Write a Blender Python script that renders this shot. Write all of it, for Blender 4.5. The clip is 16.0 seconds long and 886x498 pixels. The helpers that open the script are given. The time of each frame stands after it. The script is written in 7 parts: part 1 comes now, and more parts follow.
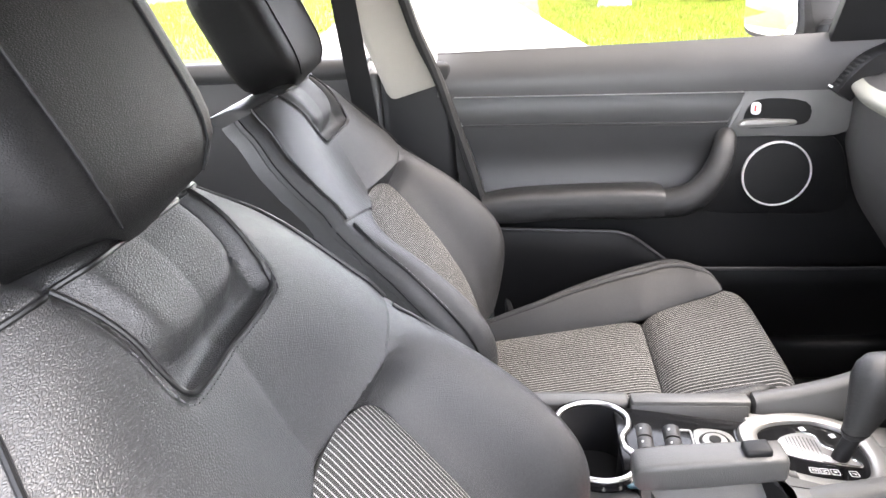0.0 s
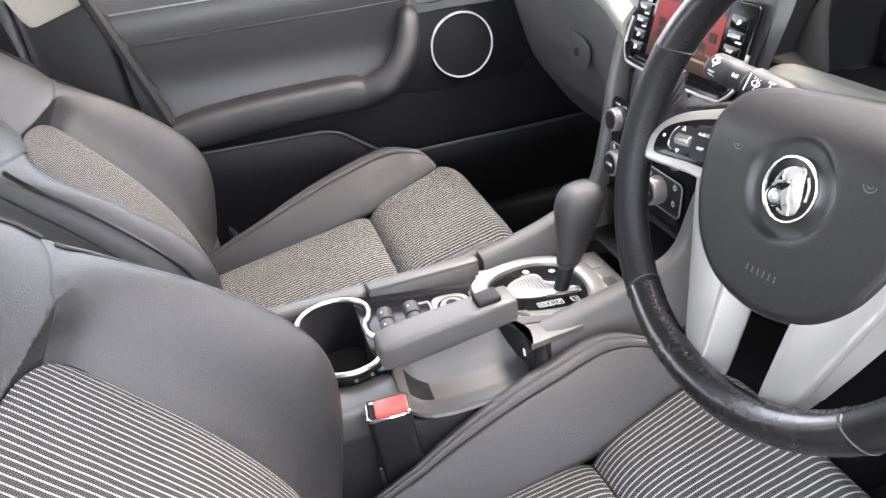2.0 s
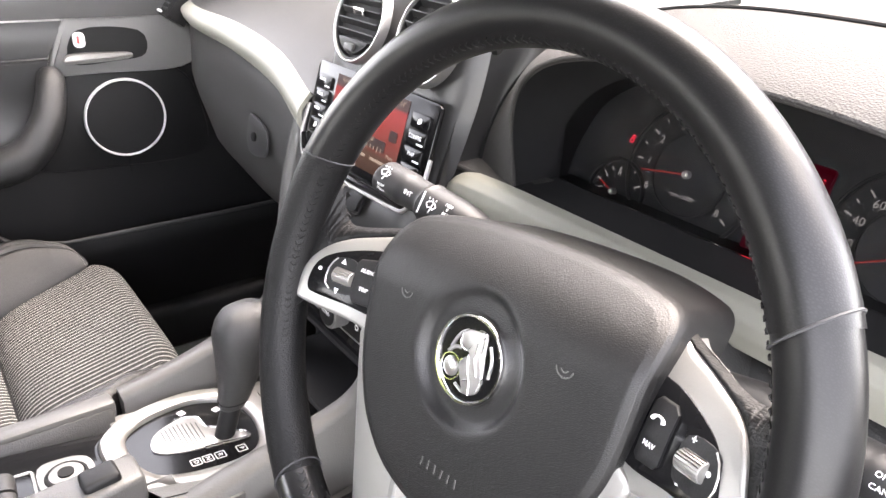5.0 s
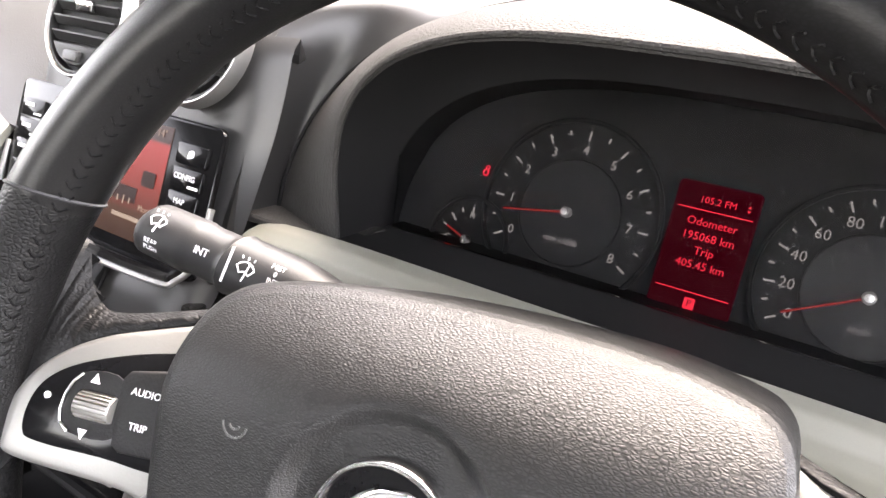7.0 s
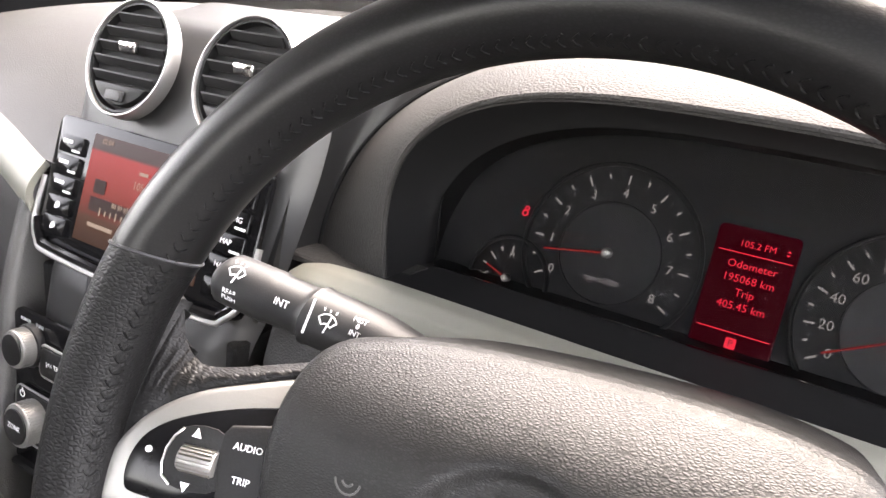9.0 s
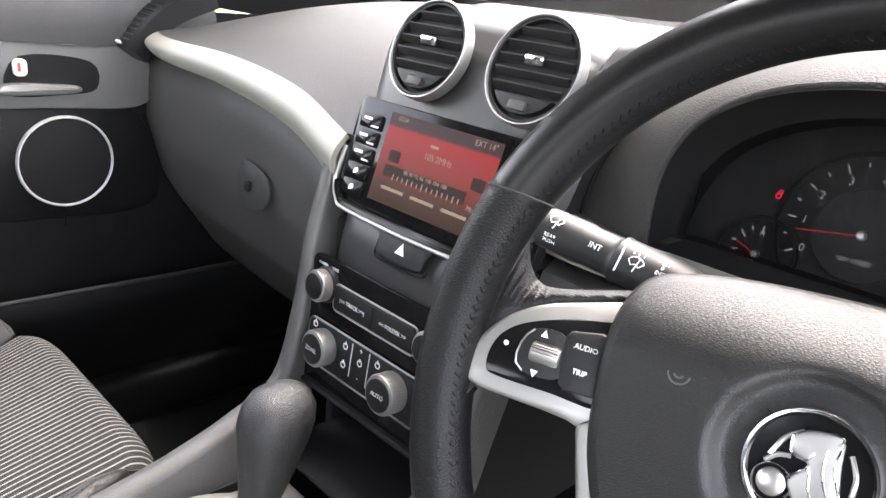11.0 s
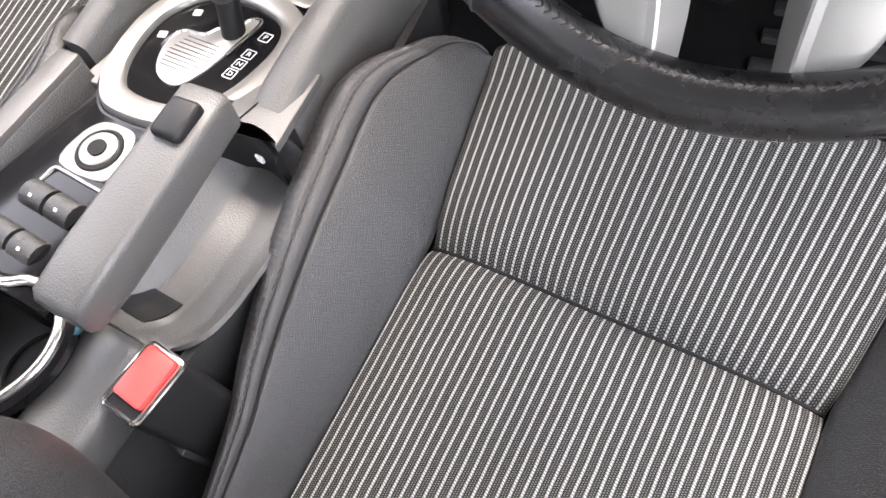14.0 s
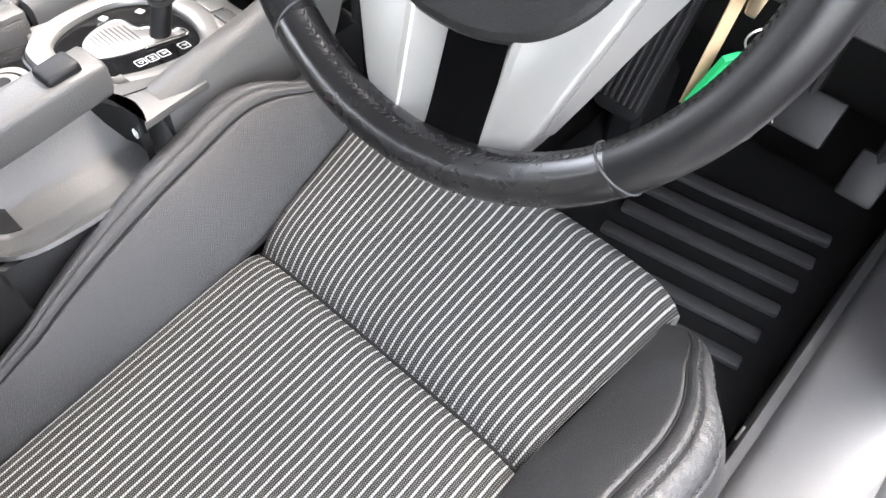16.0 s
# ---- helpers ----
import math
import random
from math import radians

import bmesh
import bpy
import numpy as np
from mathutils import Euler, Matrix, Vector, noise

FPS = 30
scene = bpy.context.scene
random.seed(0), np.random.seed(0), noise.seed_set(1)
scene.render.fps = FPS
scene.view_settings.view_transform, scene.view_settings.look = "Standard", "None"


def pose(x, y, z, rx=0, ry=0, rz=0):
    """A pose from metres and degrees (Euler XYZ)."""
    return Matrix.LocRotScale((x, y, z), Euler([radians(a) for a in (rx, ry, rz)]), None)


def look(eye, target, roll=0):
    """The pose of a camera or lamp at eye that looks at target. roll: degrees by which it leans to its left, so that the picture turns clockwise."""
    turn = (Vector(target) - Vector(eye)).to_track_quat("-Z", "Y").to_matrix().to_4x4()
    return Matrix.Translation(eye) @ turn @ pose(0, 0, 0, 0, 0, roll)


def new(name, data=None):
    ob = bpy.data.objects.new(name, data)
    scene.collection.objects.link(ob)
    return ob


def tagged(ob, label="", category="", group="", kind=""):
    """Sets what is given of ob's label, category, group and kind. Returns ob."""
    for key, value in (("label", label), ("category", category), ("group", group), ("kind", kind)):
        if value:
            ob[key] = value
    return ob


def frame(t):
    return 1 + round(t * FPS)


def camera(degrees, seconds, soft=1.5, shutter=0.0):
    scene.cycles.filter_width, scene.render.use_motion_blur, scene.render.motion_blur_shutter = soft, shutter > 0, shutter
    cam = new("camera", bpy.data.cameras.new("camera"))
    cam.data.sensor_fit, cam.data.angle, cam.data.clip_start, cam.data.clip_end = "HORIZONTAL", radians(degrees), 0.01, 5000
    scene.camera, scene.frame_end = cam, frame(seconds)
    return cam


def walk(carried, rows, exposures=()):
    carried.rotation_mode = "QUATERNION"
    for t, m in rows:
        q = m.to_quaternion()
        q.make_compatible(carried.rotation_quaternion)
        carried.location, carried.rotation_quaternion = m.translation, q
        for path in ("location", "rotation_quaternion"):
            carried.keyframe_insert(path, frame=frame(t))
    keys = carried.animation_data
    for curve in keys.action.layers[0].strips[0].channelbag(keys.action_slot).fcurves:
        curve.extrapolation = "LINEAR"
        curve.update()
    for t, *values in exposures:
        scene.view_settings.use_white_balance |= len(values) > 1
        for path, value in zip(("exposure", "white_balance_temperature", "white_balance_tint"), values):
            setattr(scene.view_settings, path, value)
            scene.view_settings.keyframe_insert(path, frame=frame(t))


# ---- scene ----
cam = camera(61.7, 16.0)
PATH = [
    (0, (0.813, 0.054, 1.259), (-1.024, -0.179, 0.503), -3.7),
    (0.5, (0.801, 0.04, 1.243), (-1.025, -0.026, 0.43), -5.0),
    (1, (0.794, 0.057, 1.22), (-1.002, 0.159, 0.346), -6.4),
    (1.5, (0.786, 0.084, 1.204), (-0.964, 0.338, 0.27), -7.8),
    (2, (0.78, 0.097, 1.195), (-0.908, 0.502, 0.202), -8.2),
    (2.5, (0.786, 0.115, 1.186), (-0.839, 0.66, 0.155), -7.4),
    (3, (0.79, 0.13, 1.188), (-0.78, 0.803, 0.149), -5.7),
    (3.5, (0.784, 0.143, 1.191), (-0.753, 0.927, 0.18), -3.8),
    (4, (0.75, 0.171, 1.199), (-0.762, 1.057, 0.236), -1.7),
    (4.2, (0.732, 0.189, 1.2), (-0.778, 1.108, 0.264), -0.9),
    (6.3, (0.503, 0.283, 1.075), (-0.675, 1.717, 0.33), 6.2),
    (6.5, (0.496, 0.289, 1.079), (-0.635, 1.775, 0.364), 6.6),
    (7, (0.474, 0.318, 1.083), (-0.516, 1.928, 0.427), 6.2),
    (7.5, (0.464, 0.328, 1.087), (-0.437, 1.998, 0.456), 6.0),
    (8, (0.462, 0.329, 1.088), (-0.411, 2.014, 0.458), 6.2),
    (8.5, (0.461, 0.32, 1.092), (-0.429, 1.998, 0.467), 6.5),
    (9, (0.442, 0.289, 1.099), (-0.516, 1.933, 0.483), 6.6),
    (9.2, (0.432, 0.28, 1.101), (-0.563, 1.903, 0.49), 6.6),
    (11.3, (0.436, 0.155, 1.087), (-0.876, 1.488, 0.379), 6.7),
    (11.5, (0.436, 0.141, 1.076), (-0.874, 1.451, 0.323), 6.7),
    (12, (0.44, 0.111, 1.047), (-0.848, 1.361, 0.166), 6.4),
    (12.5, (0.448, 0.106, 1.016), (-0.78, 1.292, -0.027), 5.6),
    (13, (0.44, 0.104, 1.02), (-0.642, 1.17, -0.281), 0.7),
    (13.5, (0.415, 0.127, 1.053), (-0.448, 1.008, -0.521), -8.9),
    (14, (0.432, 0.144, 1.061), (-0.24, 0.893, -0.667), -14.6),
    (14.5, (0.465, 0.144, 1.054), (-0.076, 0.883, -0.724), -11.5),
    (15, (0.504, 0.151, 1.055), (0.028, 0.931, -0.724), -5.4),
    (15.5, (0.561, 0.155, 1.067), (0.031, 1.036, -0.648), 0.1),
    (16, (0.611, 0.149, 1.095), (-0.153, 1.116, -0.48), 4.8),
]
walk(cam, [(t, look(eye, target, roll)) for t, eye, target, roll in PATH], exposures=[(0.0, 4.0, 7000, 14), (3.0, 4.08, 7050, 15), (6.5, 4.25, 7500, 16), (9.0, 4.1, 7500, 16), (11.5, 3.85, 7000, 14), (13.0, 4.0, 7200, 16), (14.5, 4.1, 7150, 15), (16.0, 4.3, 7000, 12)])

# ---- daylight ----
world = bpy.data.worlds.new("sky")
scene.world = world
world.use_nodes = True
wn = world.node_tree.nodes
sky = wn.new("ShaderNodeTexSky")
sky.sky_type = "NISHITA"
sky.sun_disc = False
sky.sun_elevation = radians(61)
sky.sun_rotation = radians(-7.4)
sky.air_density, sky.dust_density, sky.ozone_density = 0.8, 1.0, 0.4
wn["Background"].inputs["Strength"].default_value = 0.26
# a hazy, whitish sky
haze = wn.new("ShaderNodeHueSaturation")
haze.inputs["Saturation"].default_value = 0.4
world.node_tree.links.new(sky.outputs[0], haze.inputs["Color"])
world.node_tree.links.new(haze.outputs[0], wn["Background"].inputs["Color"])
sun = new("sun", bpy.data.lights.new("sun", "SUN"))
sun.data.energy, sun.data.angle, sun.data.color = 1.05, radians(60), (1.0, 0.94, 0.87)
# the hazy sun stands ahead of the car, a little over its passenger's side
sun.matrix_world = look((-0.6, 4.6, 8.0), (0, 0, 0))


# ---- materials ----
def node(m, kind, **props):
    n = m.node_tree.nodes.new(kind)
    for key, value in props.items():
        n.inputs[key].default_value = value
    return n


def link(m, a, b):
    m.node_tree.links.new(a, b)


def math_node(m, op, a, b=None):
    n = m.node_tree.nodes.new("ShaderNodeMath")
    n.operation = op
    for i, v in enumerate((a, b)):
        if v is None:
            continue
        if isinstance(v, (int, float)):
            n.inputs[i].default_value = v
        else:
            link(m, v, n.inputs[i])
    return n.outputs[0]


def surface(name, colour, rough=0.5, metal=0.0, grain=0.0, scale=400.0, vary=0.12, blotch=9.0, rough_vary=0.1, kind="noise", coat=0.0, distance=0.0006):
    """A node material: base colour with blotches and fine grain, and a relief of the given grain."""
    m = bpy.data.materials.new(name)
    m.use_nodes = True
    b = m.node_tree.nodes["Principled BSDF"]
    where = node(m, "ShaderNodeTexCoord").outputs["Object"]
    big = node(m, "ShaderNodeTexNoise", Scale=blotch, Detail=5.0, Roughness=0.6)
    fine = node(m, "ShaderNodeTexNoise", Scale=scale * 0.7, Detail=3.0)
    link(m, where, big.inputs["Vector"])
    link(m, where, fine.inputs["Vector"])
    mixed = math_node(m, "ADD", math_node(m, "MULTIPLY", big.outputs[0], 0.65), math_node(m, "MULTIPLY", fine.outputs[0], 0.35))
    ramp = node(m, "ShaderNodeMapRange")
    ramp.inputs["From Min"].default_value, ramp.inputs["From Max"].default_value = 0.3, 0.7
    ramp.inputs["To Min"].default_value, ramp.inputs["To Max"].default_value = 1 - vary, 1 + vary
    link(m, mixed, ramp.inputs["Value"])
    tint = m.node_tree.nodes.new("ShaderNodeVectorMath")
    tint.operation = "SCALE"
    tint.inputs[0].default_value = colour
    link(m, ramp.outputs[0], tint.inputs["Scale"])
    link(m, tint.outputs[0], b.inputs["Base Color"])
    r = math_node(m, "ADD", rough - rough_vary / 2, math_node(m, "MULTIPLY", big.outputs[0], rough_vary))
    link(m, r, b.inputs["Roughness"])
    b.inputs["Metallic"].default_value = metal
    b.inputs["Coat Weight"].default_value = coat
    b.inputs["Coat Roughness"].default_value = 0.06 if rough > 0.245 else 0.22
    if grain:
        if kind == "cells":
            t = node(m, "ShaderNodeTexVoronoi", Scale=scale)
            t.feature = "SMOOTH_F1"
            out = t.outputs["Distance"]
        elif kind == "hide":
            # pebbled hide: creased cell borders, drawn out sideways, over a soft swell
            stretch = node(m, "ShaderNodeMapping")
            stretch.inputs["Scale"].default_value = (0.6, 1.2, 1.25)
            link(m, where, stretch.inputs["Vector"])
            warp = node(m, "ShaderNodeTexNoise", Scale=scale * 0.45, Detail=3.0)
            link(m, stretch.outputs[0], warp.inputs["Vector"])
            t = node(m, "ShaderNodeTexVoronoi", Scale=scale)
            t.feature = "DISTANCE_TO_EDGE"
            edge_ = node(m, "ShaderNodeMapRange")
            edge_.inputs["From Max"].default_value = 0.32
            link(m, t.outputs["Distance"], edge_.inputs["Value"])
            out = math_node(m, "ADD", math_node(m, "MULTIPLY", edge_.outputs[0], 0.8), math_node(m, "MULTIPLY", warp.outputs[0], 0.45))
            where = stretch.outputs[0]
            # base colour darkens along the creases to paint the shade between pebbles
            crease_shade = math_node(m, "ADD", 0.45, math_node(m, "MULTIPLY", edge_.outputs[0], 0.75))
            link(m, math_node(m, "MULTIPLY", ramp.outputs[0], crease_shade), tint.inputs["Scale"])
        else:
            t = node(m, "ShaderNodeTexNoise", Scale=scale, Detail=4.0)
            out = t.outputs[0]
        link(m, where, t.inputs["Vector"])
        bump = node(m, "ShaderNodeBump", Strength=grain, Distance=distance)
        link(m, out, bump.inputs["Height"])
        link(m, bump.outputs[0], b.inputs["Normal"])
    return m


def striped(name, dark, light, pitch, duty, broken):
    """Woven cloth: a dark ground with thin pale broken pinstripes along the piece's own length (its UV map is in metres)."""
    m = bpy.data.materials.new(name)
    m.use_nodes = True
    b = m.node_tree.nodes["Principled BSDF"]
    uv = node(m, "ShaderNodeTexCoord").outputs["UV"]
    sep = m.node_tree.nodes.new("ShaderNodeSeparateXYZ")
    link(m, uv, sep.inputs[0])
    wob = node(m, "ShaderNodeTexNoise", Scale=30.0, Detail=2.0)
    link(m, uv, wob.inputs["Vector"])
    u = math_node(m, "ADD", sep.outputs[0], math_node(m, "MULTIPLY", wob.outputs[0], 0.0012))
    f = math_node(m, "FRACT", math_node(m, "MULTIPLY", u, 1 / pitch))
    tri = math_node(m, "ABSOLUTE", math_node(m, "SUBTRACT", f, 0.5))
    line = node(m, "ShaderNodeMapRange")
    line.inputs["From Min"].default_value, line.inputs["From Max"].default_value = duty * 0.5 + 0.03, duty * 0.5 - 0.07
    link(m, tri, line.inputs["Value"])
    g = math_node(m, "FRACT", math_node(m, "MULTIPLY", math_node(m, "ADD", sep.outputs[1], math_node(m, "MULTIPLY", sep.outputs[0], 0.35)), 1 / broken))
    dash = node(m, "ShaderNodeMapRange")
    dash.inputs["From Min"].default_value, dash.inputs["From Max"].default_value = 0.52, 0.66
    dash.inputs["To Min"].default_value, dash.inputs["To Max"].default_value = 1.0, 0.38
    link(m, g, dash.inputs["Value"])
    yarn = node(m, "ShaderNodeTexNoise", Scale=900.0, Detail=3.0)
    link(m, uv, yarn.inputs["Vector"])
    soil = node(m, "ShaderNodeTexNoise", Scale=11.0, Detail=4.0)
    link(m, uv, soil.inputs["Vector"])
    fu = math_node(m, "FRACT", math_node(m, "MULTIPLY", u, 4 / pitch))
    row = math_node(m, "LESS_THAN", math_node(m, "ABSOLUTE", math_node(m, "SUBTRACT", fu, 0.5)), 0.28)
    col = math_node(m, "MULTIPLY", math_node(m, "FLOOR", math_node(m, "MULTIPLY", u, 4 / pitch)), 0.5)
    fv = math_node(m, "FRACT", math_node(m, "ADD", math_node(m, "MULTIPLY", sep.outputs[1], 1.25 / broken), col))
    knot = math_node(m, "MULTIPLY", math_node(m, "MULTIPLY", row, math_node(m, "LESS_THAN", fv, 0.5)), 0.24)
    amount = math_node(m, "MULTIPLY", math_node(m, "MULTIPLY", line.outputs[0], dash.outputs[0]), math_node(m, "ADD", 0.72, math_node(m, "MULTIPLY", yarn.outputs[0], 0.5)))
    amount = math_node(m, "MAXIMUM", amount, knot)
    mix = m.node_tree.nodes.new("ShaderNodeMix")
    mix.data_type = "RGBA"
    link(m, amount, mix.inputs["Factor"])
    mix.inputs["A"].default_value, mix.inputs["B"].default_value = (*dark, 1), (*light, 1)
    tint = m.node_tree.nodes.new("ShaderNodeVectorMath")
    tint.operation = "SCALE"
    link(m, mix.outputs["Result"], tint.inputs[0])
    link(m, math_node(m, "ADD", 0.72, math_node(m, "ADD", math_node(m, "MULTIPLY", soil.outputs[0], 0.4), math_node(m, "MULTIPLY", yarn.outputs[0], 0.16))), tint.inputs["Scale"])
    link(m, tint.outputs[0], b.inputs["Base Color"])
    b.inputs["Roughness"].default_value = 0.82
    b.inputs["Specular IOR Level"].default_value = 0.12
    bump = node(m, "ShaderNodeBump", Strength=0.3, Distance=0.0006)
    link(m, math_node(m, "ADD", amount, math_node(m, "MULTIPLY", yarn.outputs[0], 0.5)), bump.inputs["Height"])
    link(m, bump.outputs[0], b.inputs["Normal"])
    return m


def glowing(name, colour, strength):
    m = bpy.data.materials.new(name)
    m.use_nodes = True
    b = m.node_tree.nodes["Principled BSDF"]
    b.inputs["Base Color"].default_value = (0.01, 0.01, 0.01, 1)
    b.inputs["Emission Color"].default_value = (*colour, 1)
    b.inputs["Emission Strength"].default_value = strength
    b.inputs["Roughness"].default_value = 0.5
    b.inputs["Specular IOR Level"].default_value = 0.1
    return m


def clear(name, rough=0.02, tint=(1, 1, 1), ior=1.45):
    """Thin clear glass: mostly see-through, with a surface gloss."""
    m = bpy.data.materials.new(name)
    m.use_nodes = True
    nt = m.node_tree
    nt.nodes.remove(nt.nodes["Principled BSDF"])
    see = node(m, "ShaderNodeBsdfTransparent")
    see.inputs["Color"].default_value = (*tint, 1)
    gloss = node(m, "ShaderNodeBsdfGlossy", Roughness=rough)
    fres = node(m, "ShaderNodeFresnel", IOR=ior)
    mix = node(m, "ShaderNodeMixShader")
    link(m, fres.outputs[0], mix.inputs[0])
    link(m, see.outputs[0], mix.inputs[1])
    link(m, gloss.outputs[0], mix.inputs[2])
    link(m, mix.outputs[0], nt.nodes["Material Output"].inputs["Surface"])
    return m


LEATHER = surface("black leather", (0.0150, 0.0150, 0.0153), 0.44, grain=0.7, scale=560, vary=0.24, blotch=7, rough_vary=0.16, kind="hide", distance=0.00045)
LEATHER_MATTE = surface("matte black leather", (0.005, 0.005, 0.0052), 0.5, grain=0.4, scale=600, vary=0.2, blotch=7, rough_vary=0.15, kind="hide", distance=0.0005)
LEATHER_WORN = surface("worn black leather", (0.0058, 0.0058, 0.0061), 0.35, grain=0.06, scale=800, vary=0.15, blotch=14, rough_vary=0.12, kind="hide", distance=0.0005)
LEATHER_POLISHED = surface("polished black leather", (0.0070, 0.0070, 0.0074), 0.27, grain=0.08, scale=700, vary=0.2, blotch=25, rough_vary=0.14, kind="hide", distance=0.0005)
LEATHER_CREASED = surface("creased black leather", (0.0060, 0.0060, 0.0063), 0.46, grain=0.3, scale=500, vary=0.2, blotch=20, rough_vary=0.12, kind="hide", distance=0.0007)
CLOTH = striped("pinstriped cloth", (0.0135, 0.0132, 0.0128), (0.33, 0.324, 0.31), 0.0075, 0.27, 0.0021)
VINYL = surface("black door vinyl", (0.034, 0.034, 0.0343), 0.42, grain=0.28, scale=900, vary=0.12, kind="cells")
VINYL_PALE = surface("dark grey door vinyl", (0.054, 0.054, 0.054), 0.45, grain=0.28, scale=900, vary=0.1, kind="cells")
SOFT = surface("soft dark grey dashboard", (0.040, 0.0388, 0.0375), 0.60, grain=1.0, scale=800, vary=0.1, kind="cells")
SATIN_BLACK = surface("smooth satin black plastic", (0.020, 0.0197, 0.0197), 0.38, grain=0.08, scale=1400, vary=0.08)
DASH = surface("charcoal dashboard skin", (0.022, 0.0216, 0.021), 0.50, grain=0.45, scale=900, vary=0.1, kind="cells")
PLASTIC = surface("grained charcoal plastic", (0.022, 0.022, 0.022), 0.48, grain=0.6, scale=800, vary=0.12, kind="cells")
PLASTIC_GREY = surface("grained mid grey plastic", (0.062, 0.061, 0.059), 0.45, grain=0.45, scale=800, vary=0.1, kind="cells")
PLASTIC_DARK = surface("black plastic", (0.0065, 0.0065, 0.0070), 0.5, grain=0.35, scale=900, vary=0.15)
HUB = surface("grained hub cover", (0.0095, 0.0094, 0.0096), 0.40, grain=0.25, scale=860, vary=0.14, kind="hide", distance=0.0006)
STALK = surface("satin black stalk plastic", (0.014, 0.014, 0.0145), 0.46, grain=0.12, scale=1200, vary=0.12)
SILVER = surface("silver painted plastic", (0.24, 0.235, 0.225), 0.36, metal=0.55, grain=0.08, scale=1500, vary=0.05)
PALE = surface("pale champagne trim", (0.195, 0.192, 0.163), 0.50, metal=0.0, grain=0.08, scale=1500, vary=0.05)
BRIGHT = surface("bright silver paint", (0.78, 0.78, 0.77), 0.35, metal=0.2, vary=0.03)
CHROME = surface("chrome", (0.8, 0.8, 0.8), 0.12, metal=1.0, vary=0.03)
SATIN_RIM = surface("dull satin silver", (0.34, 0.335, 0.325), 0.42, metal=0.9, vary=0.06)
SATIN = surface("satin metal", (0.62, 0.61, 0.59), 0.3, metal=1.0, vary=0.05)
GLOSS = surface("gloss black", (0.005, 0.005, 0.0055), 0.12, vary=0.1, rough_vary=0.04)
MATRUBBER = surface("ribbed mat rubber", (0.034, 0.034, 0.034), 0.6, grain=0.4, scale=500)
SILLGREY = surface("pale grey sill plastic", (0.080, 0.0785, 0.0785), 0.5, grain=0.3, scale=700, vary=0.12)
RUBBER = surface("black rubber", (0.012, 0.012, 0.012), 0.75, grain=0.3, scale=500)
CARPET = surface("black carpet", (0.009, 0.009, 0.009), 0.95, grain=1.0, scale=900, vary=0.3, distance=0.002)
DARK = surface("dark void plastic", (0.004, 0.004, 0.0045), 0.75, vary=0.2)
FACE = surface("matt instrument face", (0.006, 0.006, 0.0066), 0.8, vary=0.1)
FACE_INNER = surface("charcoal dial centre", (0.009, 0.009, 0.0098), 0.6, vary=0.1)
MESH = surface("speaker cloth", (0.012, 0.012, 0.013), 0.8, grain=0.6, scale=1200, vary=0.2)
LINER = surface("pale grey pillar trim", (0.36, 0.34, 0.30), 0.85, grain=0.5, scale=900, vary=0.06)
RED = surface("red plastic", (0.62, 0.06, 0.055), 0.4, vary=0.08)
GREEN = surface("green plastic tag", (0.0, 0.33, 0.10), 0.35, vary=0.06)
WHITE = surface("white print", (0.75, 0.75, 0.75), 0.6, vary=0.03)
GREYPRINT = surface("grey print", (0.55, 0.55, 0.56), 0.6, vary=0.05)
THREAD = surface("dark thread", (0.028, 0.028, 0.03), 0.7, vary=0.2)
GLOVE = surface("grained glovebox plastic", (0.040, 0.0392, 0.038), 0.48, grain=0.4, scale=800, vary=0.1, kind="cells")
NEEDLE = glowing("red needle", (0.9, 0.02, 0.02), 0.02)
DIALPRINT = glowing("lit dial print", (0.8, 0.8, 0.85), 0.022)
DISPLAY = glowing("red display", (0.60, 0.0, 0.05), 0.0032)
DISPLAY.node_tree.nodes["Principled BSDF"].inputs["Roughness"].default_value = 0.7
DISPLAY.node_tree.nodes["Principled BSDF"].inputs["Base Color"].default_value = (0.006, 0.001, 0.001, 1)
DISPLAY.node_tree.nodes["Principled BSDF"].inputs["Specular IOR Level"].default_value = 0.05
DISPLAY_TEXT = glowing("red display print", (1.0, 0.03, 0.07), 0.075)
PAINT = surface("white car paint", (0.62, 0.62, 0.62), 0.25, vary=0.03, coat=0.8)
PAINT_RED = surface("red car paint", (0.45, 0.015, 0.02), 0.25, vary=0.03, coat=0.8)
GLASS = clear("window glass")
TINTED = clear("tinted window glass", 0.02, (0.3, 0.31, 0.32))
LENS = clear("instrument lens", 0.05, (0.85, 0.85, 0.85), 1.2)
MIRROR = surface("mirror glass", (0.9, 0.9, 0.9), 0.02, metal=1.0, vary=0.0, rough_vary=0.0)
KEYMETAL = surface("brass and steel key", (0.62, 0.52, 0.36), 0.3, metal=1.0, vary=0.1)
TEAL = surface("dark teal patch", (0.010, 0.045, 0.060), 0.35, vary=0.3)
CONCRETE = surface("concrete footpath", (0.17, 0.160, 0.142), 0.85, grain=0.7, scale=60, vary=0.14, blotch=1.2, distance=0.004)
ASPHALT = surface("asphalt", (0.06, 0.06, 0.063), 0.9, grain=0.8, scale=90, vary=0.25, distance=0.005)
LAWN = surface("lawn soil", (0.10, 0.125, 0.008), 0.95, grain=1.0, scale=50, vary=0.35, blotch=1.6, distance=0.02)
BLADES = surface("grass blades", (0.135, 0.165, 0.008), 0.85, vary=0.35, blotch=2.0, scale=8)
BARK = surface("grey bark", (0.20, 0.18, 0.16), 0.9, grain=1.0, scale=30, vary=0.3, distance=0.02)
